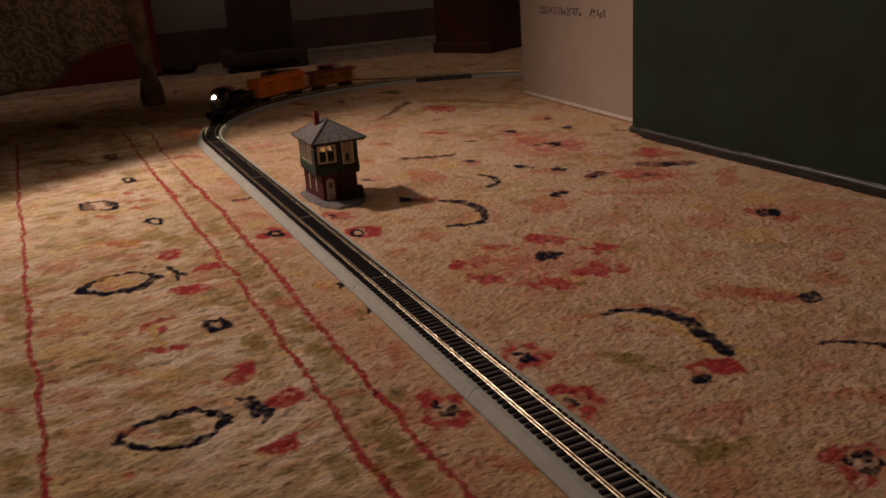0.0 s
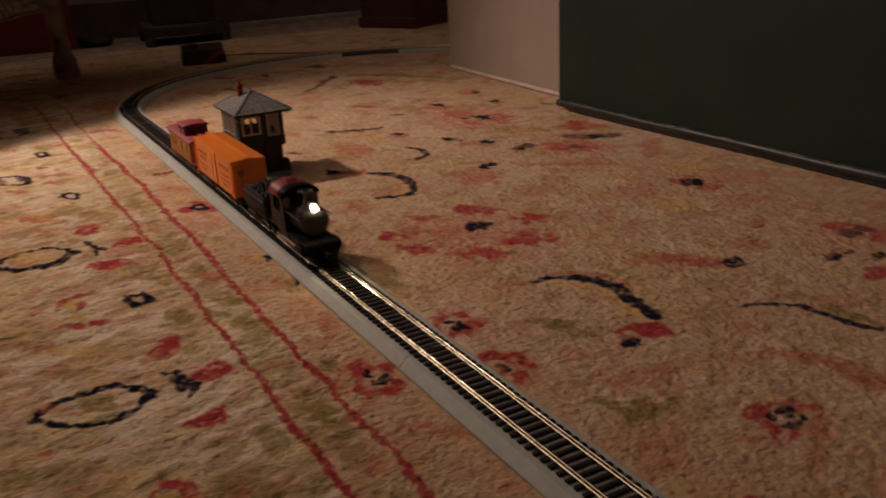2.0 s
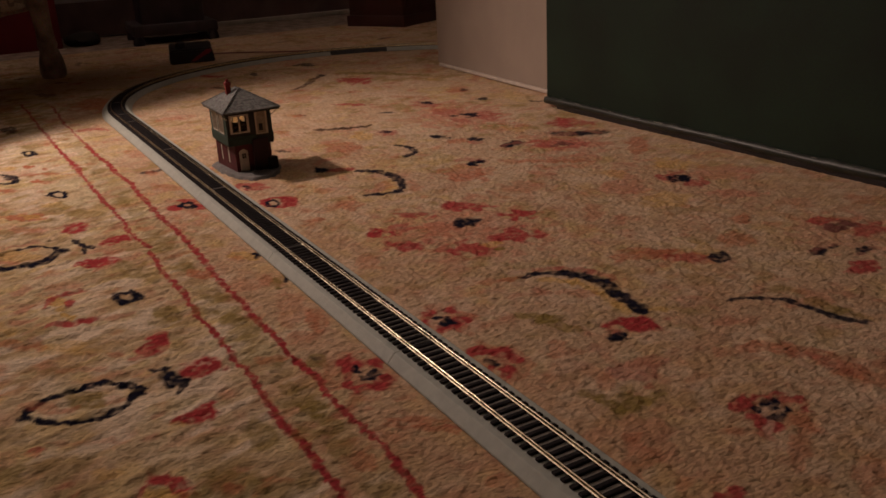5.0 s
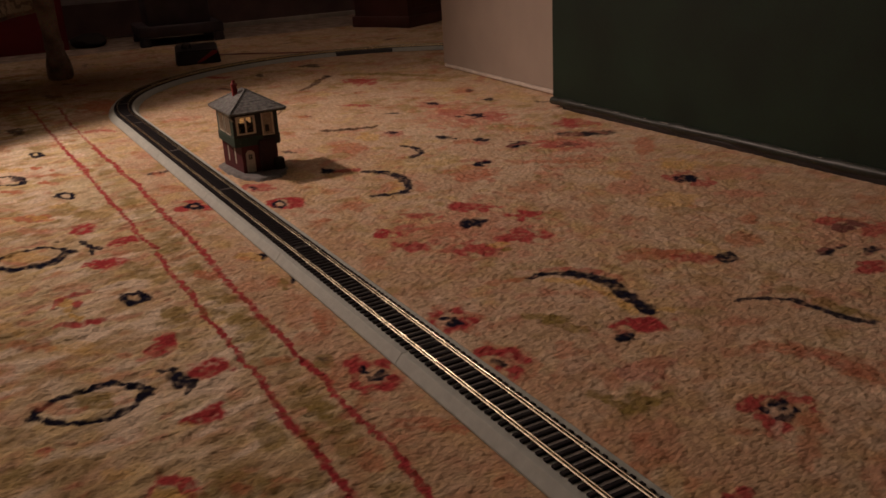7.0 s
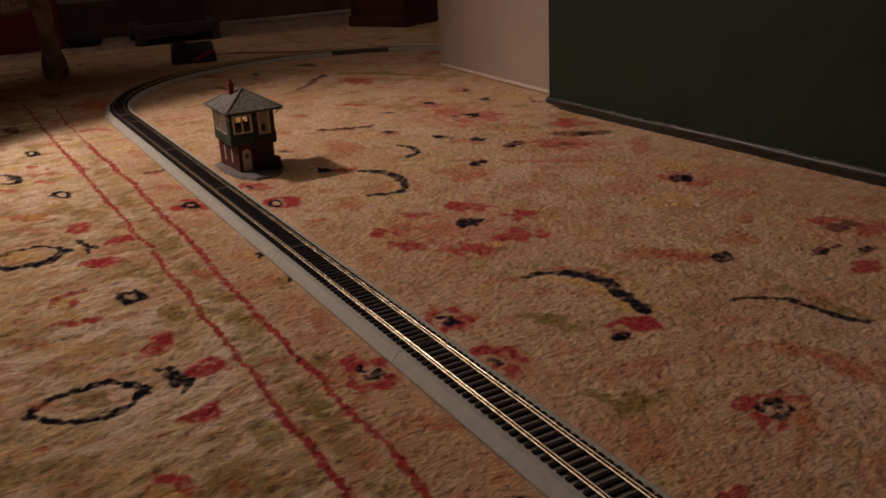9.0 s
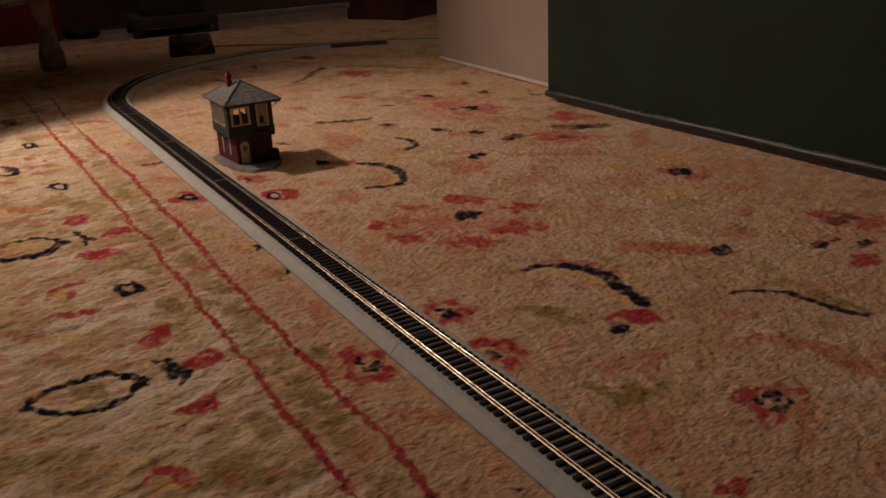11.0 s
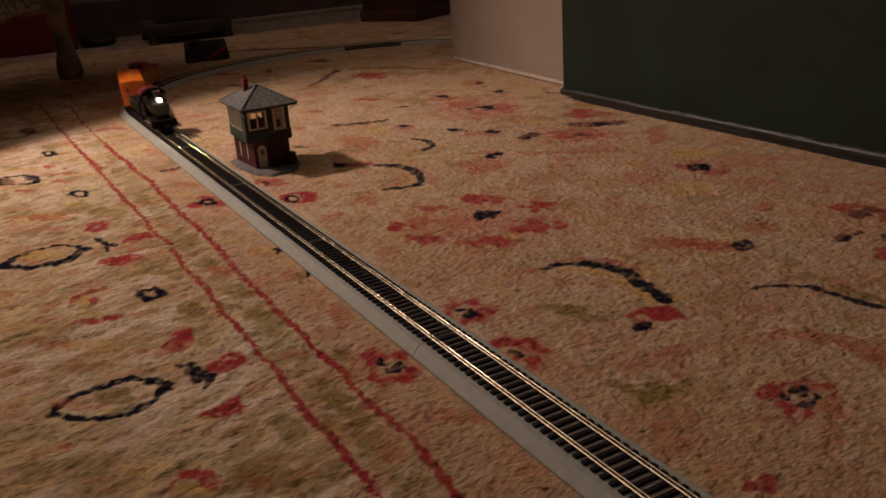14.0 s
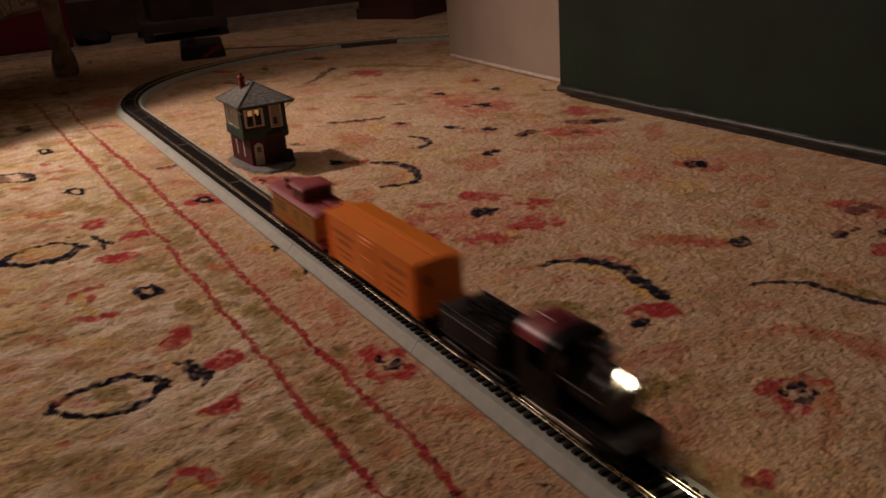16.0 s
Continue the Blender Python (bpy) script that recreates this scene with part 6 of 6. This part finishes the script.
def build_caboose():
    """Yellow body, dark red roof; the cupola sits towards the front (+y)."""
    root = thing("caboose", "yellow toy caboose with dark red roof and cupola", "caboose")
    L, W = 0.0490, 0.0165
    lo, eave, top = 0.0235, 0.0480, 0.0515
    bm = bmesh.new()
    box(bm, -W + 0.0005, W - 0.0005, -L - 0.009, L + 0.009, lo - 0.0024, lo, 0.0004)
    part("underframe", bm, "caboose_red", root)
    bm = bmesh.new()
    box(bm, -W, W, -L, L, lo, eave, 0.0004)
    body = part("body", bm, "car_yellow", root)
    for s in (-1, 1):
        for y in (-0.036, -0.020, 0.010, 0.034):
            bm = bmesh.new()
            x = s * (W + 0.0003)
            for a, b, c, d in ((-0.0044, 0.0044, 0.0335, 0.0344), (-0.0044, 0.0044, 0.0426, 0.0435), (-0.0044, -0.0035, 0.0335, 0.0435), (0.0035, 0.0044, 0.0335, 0.0435), (-0.0035, 0.0035, 0.0381, 0.0387)):
                box(bm, x - 0.0004, x + 0.0004, y + a, y + b, c, d)
            win = part("window", bm, "car_yellow", root)
            bm = bmesh.new()
            box(bm, x - 0.0004, x + 0.00005, y - 0.0036, y + 0.0036, 0.0343, 0.0427)
            part("pane", bm, "pane_olive", win, "dark olive window pane")
        for k in range(26):
            y = -L + 0.002 + k * (2 * L - 0.004) / 25
            bm = bmesh.new()
            box(bm, s * W - 0.00015, s * W + 0.00015, y - 0.0012, y + 0.0012, lo + 0.001, 0.0330)
            part("plank", bm, "car_yellow", body)
        for y0, y1, z0, h in ((-0.026, 0.012, 0.0275, 0.0028), (-0.008, 0.006, 0.0450, 0.0018)):
            bm = bmesh.new()
            for j in range(6):
                a = y0 + (y1 - y0) * j / 6
                box(bm, s * (W + 0.0002) - 0.00015, s * (W + 0.0002) + 0.00015, a, a + (y1 - y0) / 6 * 0.7, z0, z0 + h)
            part("lettering", bm, "print_dark", body)
    n = 8
    pr = [(-W - 0.0016, eave - 0.0008), (W + 0.0016, eave - 0.0008)] + [((W + 0.0016) * math.cos(math.pi * i / n), eave + (top - eave) * math.sin(math.pi * i / n)) for i in range(n + 1)]
    bm = bmesh.new()
    extrude_profile(bm, pr, -L - 0.009, L + 0.009)
    part("roof", bm, "caboose_red", root, "dark red curved roof", True)
    cy0, cy1 = -0.002, 0.023
    bm = bmesh.new()
    box(bm, -0.0135, 0.0135, cy0, cy1, 0.0485, 0.0613, 0.0004)
    cup = part("cupola", bm, "caboose_red", root, "dark red cupola")
    for s in (-1, 1):
        for y in (0.0045, 0.0165):
            bm = bmesh.new()
            box(bm, s * 0.0136 - 0.0002, s * 0.0136 + 0.0002, y - 0.0045, y + 0.0045, 0.0540, 0.0597)
            part("pane", bm, "pack_black", cup, "dark window pane")
    for y in (cy0, cy1):
        for x in (-0.0065, 0.0065):
            bm = bmesh.new()
            box(bm, x - 0.0042, x + 0.0042, y - 0.0003, y + 0.0003, 0.0540, 0.0597)
            part("pane", bm, "pack_black", cup, "dark window pane")
    pr = [(-0.0152, 0.0611), (0.0152, 0.0611)] + [(0.0152 * math.cos(math.pi * i / n), 0.0615 + 0.0022 * math.sin(math.pi * i / n)) for i in range(n + 1)]
    bm = bmesh.new()
    extrude_profile(bm, pr, cy0 - 0.0025, cy1 + 0.0025)
    part("cupola_roof", bm, "caboose_red", root, "", True)
    for a, b in ((-L - 0.009, cy0 - 0.003), (cy1 + 0.003, L + 0.009)):
        bm = bmesh.new()
        box(bm, -0.0026, 0.0026, a, b, top + 0.0008, top + 0.0014)
        box(bm, -0.0020, 0.0020, a + 0.004, a + 0.005, top - 0.0004, top + 0.0009)
        box(bm, -0.0020, 0.0020, b - 0.005, b - 0.004, top - 0.0004, top + 0.0009)
        part("running_board", bm, "caboose_red", root)
    bm = bmesh.new()
    lathe(bm, [(0.0014, 0), (0.0014, 0.008), (0.0022, 0.0084), (0.0018, 0.0098)], (0.008, -0.026, top - 0.002), (0, 0, 1), 10)
    part("stove_pipe", bm, "loco_black", root)
    for e in (-1, 1):
        bm = bmesh.new()
        for x in (-W + 0.001, W - 0.001, -0.004, 0.004):
            tube(bm, (x, e * (L + 0.0082), lo), (x, e * (L + 0.0082), eave - 0.0005 if abs(x) > 0.01 else 0.0345), 0.0004, seg=5)
        for z in (0.0290, 0.0345):
            tube(bm, (-W + 0.001, e * (L + 0.0082), z), (W - 0.001, e * (L + 0.0082), z), 0.0004, seg=5)
        part("platform_railing", bm, "caboose_red", root)
        bm = bmesh.new()
        box(bm, -0.0045, 0.0045, e * L - 0.0004, e * L + 0.0004, lo, 0.0440, 0.0003)
        part("end_door", bm, "caboose_red", root)
        truck(root, e * 0.034)
        coupler(root, e * (L + 0.009), e)
    return root


# ------------------------------------------------------------------ boxes and furniture round the track
def build_white_box():
    yaw = 4.0
    root = thing("white_carton", "large white cardboard carton with a printed code line", "carton", pose(0.608, 0.690, 0, 0, 0, -yaw))
    bm = bmesh.new()
    box(bm, 0.0, 0.20, -0.085, 0.398, 0.006, 0.46, 0.0015, 2)
    part("body", bm, "card_white", root)
    bm = bmesh.new()
    box(bm, -0.004, 0.006, -0.085, 0.388, 0.0005, 0.0062, 0.001)
    part("bottom_flap", bm, "card_edge", root, "pale folded bottom edge")
    y = 0.315
    for count, gap in ((15, 0.026), (5, 0)):
        for k in range(count):
            bm = bmesh.new()
            rnd = random.Random(count * 40 + k)
            w = 0.0078
            for _ in range(7):
                a, b = rnd.randint(0, 2), rnd.randint(0, 3)
                box(bm, -0.0006, 0.0004, y - w + a * 0.0024, y - w + a * 0.0024 + 0.0022, 0.1585 + b * 0.0034, 0.1585 + b * 0.0034 + 0.0028)
            part("code_mark", bm, "ink", root)
            y -= 0.0108
        y -= gap


def build_green_case():
    root = thing("green_case", "dark green flat case standing on its worn rounded bottom rail", "case")
    x, y1, y0 = 0.548, 0.605, -1.0
    bm = bmesh.new()
    box(bm, x, x + 0.045, y0, y1, 0.0105, 0.62, 0.003, 2)
    part("panel", bm, "case_green", root)
    bm = bmesh.new()
    n = 120
    rnd = random.Random(5)
    ring = []
    for i in range(n + 1):
        y = y1 - 0.001 + (y0 - y1) * i / n
        r = 0.0049 + 0.0005 * math.sin(i * 0.7) + 0.0007 * rnd.random() + (0.0012 if i % 17 == 3 else 0)
        z = 0.0092 + 0.0005 * math.sin(i * 0.31)
        ring.append([bm.verts.new((x - 0.001 + r * math.cos(a) * 0.9, y, z + r * math.sin(a))) for a in [2 * math.pi * k / 14 for k in range(14)]])
    for a, b in zip(ring, ring[1:]):
        for k in range(14):
            bm.faces.new((a[k], a[(k + 1) % 14], b[(k + 1) % 14], b[k]))
    bm.faces.new(ring[0][::-1])
    bm.faces.new(ring[-1])
    rail = part("bottom_rail", bm, "case_rail", root, "dark worn rounded rail", True)
    # broken pale strips paint both the wear and the highlight along the rail top
    y = y1 - 0.012
    while y > -0.35:
        n = rnd.uniform(0.006, 0.045)
        bm = bmesh.new()
        w = rnd.uniform(0.0004, 0.0009)
        pts = [(x - 0.0030 - rnd.uniform(0, 0.0004), y - n * k / 4, 0.0132 + rnd.uniform(-0.0003, 0.0003)) for k in range(5)]
        for k in range(4):
            tube(bm, pts[k], pts[k + 1], w * (1 if 0 < k < 3 else 0.6), seg=6)
        part("edge_glint", bm, "worn_glint", rail, "pale worn edge with its highlight painted in", True)
        y -= n + rnd.uniform(0.006, 0.06)
    # the foot is black to paint the shade in the gap below the rail
    bm = bmesh.new()
    box(bm, x - 0.004, x + 0.043, y0, y1 - 0.030, -0.0008, 0.0062, 0.001)
    part("foot", bm, "pack_black", root, "black foot strip filling the shadowed gap")


def build_power_pack():
    root = thing("power_pack", "black train power pack with red stripe and wires", "controller", pose(0.272, 1.590, 0, 0, 0, -12))
    bm = bmesh.new()
    vs = [bm.verts.new(p) for p in ((-0.050, -0.032, -0.001), (0.050, -0.032, -0.001), (0.050, 0.045, -0.001), (-0.050, 0.045, -0.001), (-0.046, -0.022, 0.029), (0.046, -0.022, 0.029), (0.047, 0.043, 0.040), (-0.047, 0.043, 0.040))]
    for q in ((3, 2, 1, 0), (4, 5, 6, 7), (0, 1, 5, 4), (1, 2, 6, 5), (2, 3, 7, 6), (3, 0, 4, 7)):
        bm.faces.new([vs[i] for i in q])
    bmesh.ops.bevel(bm, geom=list(bm.edges), offset=0.003, segments=2, affect="EDGES")
    part("housing", bm, "pack_black", root, "", True)
    bm = bmesh.new()
    a = [(-0.004, 0.004), (0.005, 0.004), (0.044, 0.022), (0.044, 0.027), (0.034, 0.027)]
    lo = [bm.verts.new((x, -0.0322 + z * 0.333 - 0.0006, z)) for x, z in a]
    hi = [bm.verts.new((x, -0.0322 + z * 0.333 + 0.0016, z)) for x, z in a]
    bm.faces.new(lo)
    bm.faces.new(hi[::-1])
    for i in range(5):
        bm.faces.new((lo[i], hi[i], hi[(i + 1) % 5], lo[(i + 1) % 5]))
    part("stripe", bm, "pack_red", root, "red diagonal stripe")
    bm = bmesh.new()
    lathe(bm, [(0.012, 0), (0.012, 0.004), (0.009, 0.010), (0.008, 0.011)], (-0.022, 0.008, 0.0335), (0, -0.2, 1), 18)
    part("knob", bm, "pack_black", root, "black speed knob", True)
    for k, off in enumerate((0.0, 0.012)):
        cu = bpy.data.curves.new("wire", "CURVE")
        cu.dimensions, cu.bevel_depth, cu.bevel_resolution = "3D", 0.0011, 2
        sp = cu.splines.new("BEZIER")
        pts = [(0.315, 1.585 + off, 0.012), (0.40, 1.640 - off, 0.0016), (0.49, 1.545 + off * 0.6, 0.0016), (0.56, 1.50 + off, 0.0016), (0.62, 1.432 + off * 0.3, 0.006)]
        sp.bezier_points.add(len(pts) - 1)
        for b, p in zip(sp.bezier_points, pts):
            b.co, b.handle_left_type, b.handle_right_type = p, "AUTO", "AUTO"
        cu.materials.append(MATS["wire_red"])
        tagged(new("wire", cu), "thin red feed wire lying on the rug", "wire", "feed wires")


def build_chair():
    """An upholstered chair whose seat keeps the lamp off the far rug."""
    root = thing("armchair", "upholstered chair with printed cloth skirt and carved wooden leg", "armchair")
    k = 0.36 / LAMP[2]
    # unseen seat: its outline is worked back from the shadow edge wanted on the rug
    cast = [(-1.05, 0.52), (-0.62, 0.735), (-0.32, 0.915), (-0.12, 1.03), (-0.01, 1.10), (0.06, 1.15), (0.20, 1.22), (0.40, 1.345), (0.60, 1.43), (0.80, 1.51), (1.00, 1.60)]
    seat = [(x + (LAMP[0] - x) * k, y + (LAMP[1] - y) * k) for x, y in cast] + [(0.04, 1.74), (-1.0, 1.74)]
    bm = bmesh.new()
    prism(bm, seat, 0.36, 0.46, 0.02)
    part("seat", bm, "seat_cloth", root, "tan seat slab out of view, shaped to cast the rug shadow")
    bm = bmesh.new()
    box(bm, -1.0, 0.03, 1.655, 1.76, 0.455, 1.02, 0.03, 3)
    part("backrest", bm, "seat_cloth", root, "tan upholstered backrest", True)
    # the printed skirt hangs in folds, higher towards the leg
    bm = bmesh.new()
    nx, nz = 90, 14
    rows = []
    for j in range(nz + 1):
        f = j / nz
        row = []
        for i in range(nx + 1):
            x = -1.0 + 0.985 * i / nx
            q = min(1, max(0, (x + 0.225) / 0.085))
            low = 0.058 + 0.058 * q * q * (3 - 2 * q) + 0.02 * max(0, min(1, (x + 0.14) / 0.12)) + 0.012 * max(0, min(1, (x + 0.33) / 0.1))
            z = low + (0.365 - low) * f
            y = 1.60 + (0.014 * math.sin(x * 55) + 0.006 * math.sin(x * 131 + 1)) * (1 - 0.6 * f)
            row.append((x, y, z))
        rows.append(row)
    front = [[bm.verts.new(p) for p in r] for r in rows]
    back = [[bm.verts.new((p[0], p[1] + 0.005, p[2])) for p in r] for r in rows]
    for g, flip in ((front, False), (back, True)):
        for j in range(nz):
            for i in range(nx):
                q = (g[j][i], g[j][i + 1], g[j + 1][i + 1], g[j + 1][i])
                bm.faces.new(q[::-1] if flip else q)
    for i in range(nx):
        bm.faces.new((front[0][i], back[0][i], back[0][i + 1], front[0][i + 1]))
    skirt = part("skirt", bm, "print_cloth", root, "printed floral cloth skirt", True)
    bm = bmesh.new()
    for a, b in zip(rows[0], rows[0][1:]):
        tube(bm, (a[0], a[1], a[2]), (b[0], b[1], b[2]), 0.0045, seg=6, caps=False)
    part("piping", bm, "leg_wood", skirt, "tan piping along the hem")
    bm = bmesh.new()
    prof = [(0.021, 0), (0.0255, 0.005), (0.0270, 0.016), (0.0250, 0.036), (0.0205, 0.052), (0.0185, 0.062), (0.0205, 0.070), (0.0185, 0.080), (0.0175, 0.10), (0.0190, 0.14), (0.0215, 0.17), (0.0195, 0.19), (0.0235, 0.25), (0.026, 0.32), (0.027, 0.365)]
    lathe(bm, prof, (-0.023, 1.592, -0.001), (-0.035, 0, 1), 24)
    part("leg", bm, "leg_wood", root, "carved wooden leg", True)
    bm = bmesh.new()
    lathe(bm, prof, (-0.93, 1.66, -0.001), (-0.03, 0, 1), 24)
    part("leg", bm, "leg_wood", root, "carved wooden leg", True)
    bm = bmesh.new()
    lathe(bm, prof, (-0.70, 1.18, -0.001), (-0.02, 0, 1), 24)
    part("leg", bm, "leg_wood", root, "carved wooden leg", True)


def build_back():
    root = thing("mahogany_chest", "dark reddish mahogany chest near the back wall", "chest", pose(0.930, 1.800, 0, 0, 0, 29))
    bm = bmesh.new()
    box(bm, 0.0, 0.52, 0.0, 0.19, 0.012, 0.60, 0.006, 2)
    part("carcass", bm, "mahogany", root, "", True)
    bm = bmesh.new()
    box(bm, -0.006, 0.526, -0.006, 0.196, -0.003, 0.030, 0.004, 2)
    part("plinth", bm, "mahogany", root, "", True)
    for k in range(3):
        bm = bmesh.new()
        box(bm, 0.02, 0.50, -0.004, 0.004, 0.05 + k * 0.18, 0.21 + k * 0.18, 0.004, 2)
        dr = part("drawer", bm, "mahogany", root, "", True)
        for x in (0.14, 0.38):
            bm = bmesh.new()
            lathe(bm, [(0.006, 0), (0.006, 0.008), (0.013, 0.014), (0.012, 0.020)], (x, -0.003, 0.13 + k * 0.18), (0, -1, 0), 14)
            part("knob", bm, "ebony", dr, "", True)
    root = thing("black_stand", "black pedestal stand with splayed feet", "stand", pose(0.360, 2.130, 0, 0, 0, -6))
    bm = bmesh.new()
    box(bm, -0.085, 0.085, -0.07, 0.10, 0.035, 1.0, 0.006, 2)
    part("column", bm, "ebony", root, "", True)
    bm = bmesh.new()
    box(bm, -0.115, 0.115, -0.095, 0.12, 0.020, 0.050, 0.006, 2)
    part("plinth", bm, "ebony", root, "", True)
    for x in (-0.10, 0.10):
        for y in (-0.085, 0.105):
            bm = bmesh.new()
            lathe(bm, [(0.014, 0), (0.016, 0.006), (0.012, 0.024)], (x, y, -0.003), (0, 0, 1), 14)
            part("foot", bm, "ebony", root, "", True)
    root = thing("crimson_box", "dark crimson storage box under the chair", "storage box", pose(-0.31, 2.200, 0, 0, 0, 0))
    bm = bmesh.new()
    box(bm, -0.39, 0.385, 0.0, 0.17, -0.003, 0.40, 0.004, 2)
    part("body", bm, "box_crimson", root, "", True)
    bm = bmesh.new()
    box(bm, -0.395, 0.390, -0.005, 0.175, 0.35, 0.42, 0.004, 2)
    part("lid", bm, "box_crimson", root, "", True)
    bm = bmesh.new()
    root = thing("black_bag", "small dark bag lying beside the crimson box", "bag", pose(0.135, 2.24, 0))
    bmesh.ops.create_icosphere(bm, subdivisions=3, radius=1.0)
    for v in bm.verts:
        n = 1 + 0.15 * noise.noise(v.co * 1.7)
        v.co = Vector((v.co.x * 0.050 * n, v.co.y * 0.06 * n, max(-0.003, 0.012 + v.co.z * 0.022 * n)))
    part("sack", bm, "bush_dark", root, "", True)


room()
build_rug()
build_tower()
build_white_box()
build_green_case()
build_power_pack()
build_chair()
build_back()
LOCO, TENDER, BOXCAR, CABOOSE = build_loco(), build_tender(), build_boxcar(), build_caboose()
build_track()

# the headlight's way along the oval, second by second; a lap is LOOP long
RUN = [(0, -0.201), (0.5, 0.052), (1, 0.317), (1.5, 0.557), (2, 0.793), (2.5, 1.029), (3, 1.262), (3.5, 1.508), (4, 1.752), (4.5, 1.985),
       (11.5, LOOP - 1.002), (12, LOOP - 0.796), (12.5, LOOP - 0.568), (13, LOOP - 0.331), (13.5, LOOP - 0.080), (14, LOOP + 0.186), (14.5, LOOP + 0.442),
       (15, LOOP + 0.683), (15.5, LOOP + 0.924), (16, LOOP + 1.164)]


def run_at(t):
    """A smooth curve through RUN."""
    n = len(RUN)
    slope = []
    for i in range(n):
        a, b = max(0, i - 1), min(n - 1, i + 1)
        if 0 < i < n - 1:
            h0, h1 = RUN[i][0] - RUN[a][0], RUN[b][0] - RUN[i][0]
            d0, d1 = (RUN[i][1] - RUN[a][1]) / h0, (RUN[b][1] - RUN[i][1]) / h1
            slope.append((d0 * h1 + d1 * h0) / (h0 + h1))
        else:
            slope.append((RUN[b][1] - RUN[a][1]) / (RUN[b][0] - RUN[a][0]))
    for i in range(n - 1):
        (t0, u0), (t1, u1) = RUN[i], RUN[i + 1]
        if t <= t1 or i == n - 2:
            h = t1 - t0
            s = (t - t0) / h
            return (u0 * (1 + 2 * s) * (1 - s) ** 2 + slope[i] * h * s * (1 - s) ** 2 + u1 * s * s * (3 - 2 * s) + slope[i + 1] * h * s * s * (s - 1))


def ride(u, half):
    """The pose of a vehicle whose middle is u along the track, carried at two points half apart from it."""
    (ax, ay), _ = on_track(u + half)
    (bx, by), _ = on_track(u - half)
    return Matrix.Translation(((ax + bx) / 2, (ay + by) / 2, 0)) @ Matrix.Rotation(math.atan2(-(ax - bx), ay - by), 4, "Z")


def motions():
    steps = [i / 10 for i in range(161)]
    for ob, behind, half in ((LOCO, 0.050, 0.020), (TENDER, 0.1195, 0.020), (BOXCAR, 0.2480, 0.050), (CABOOSE, 0.4005, 0.034)):
        walk(ob, [(t, ride(run_at(t) - behind, half)) for t in steps])


motions()
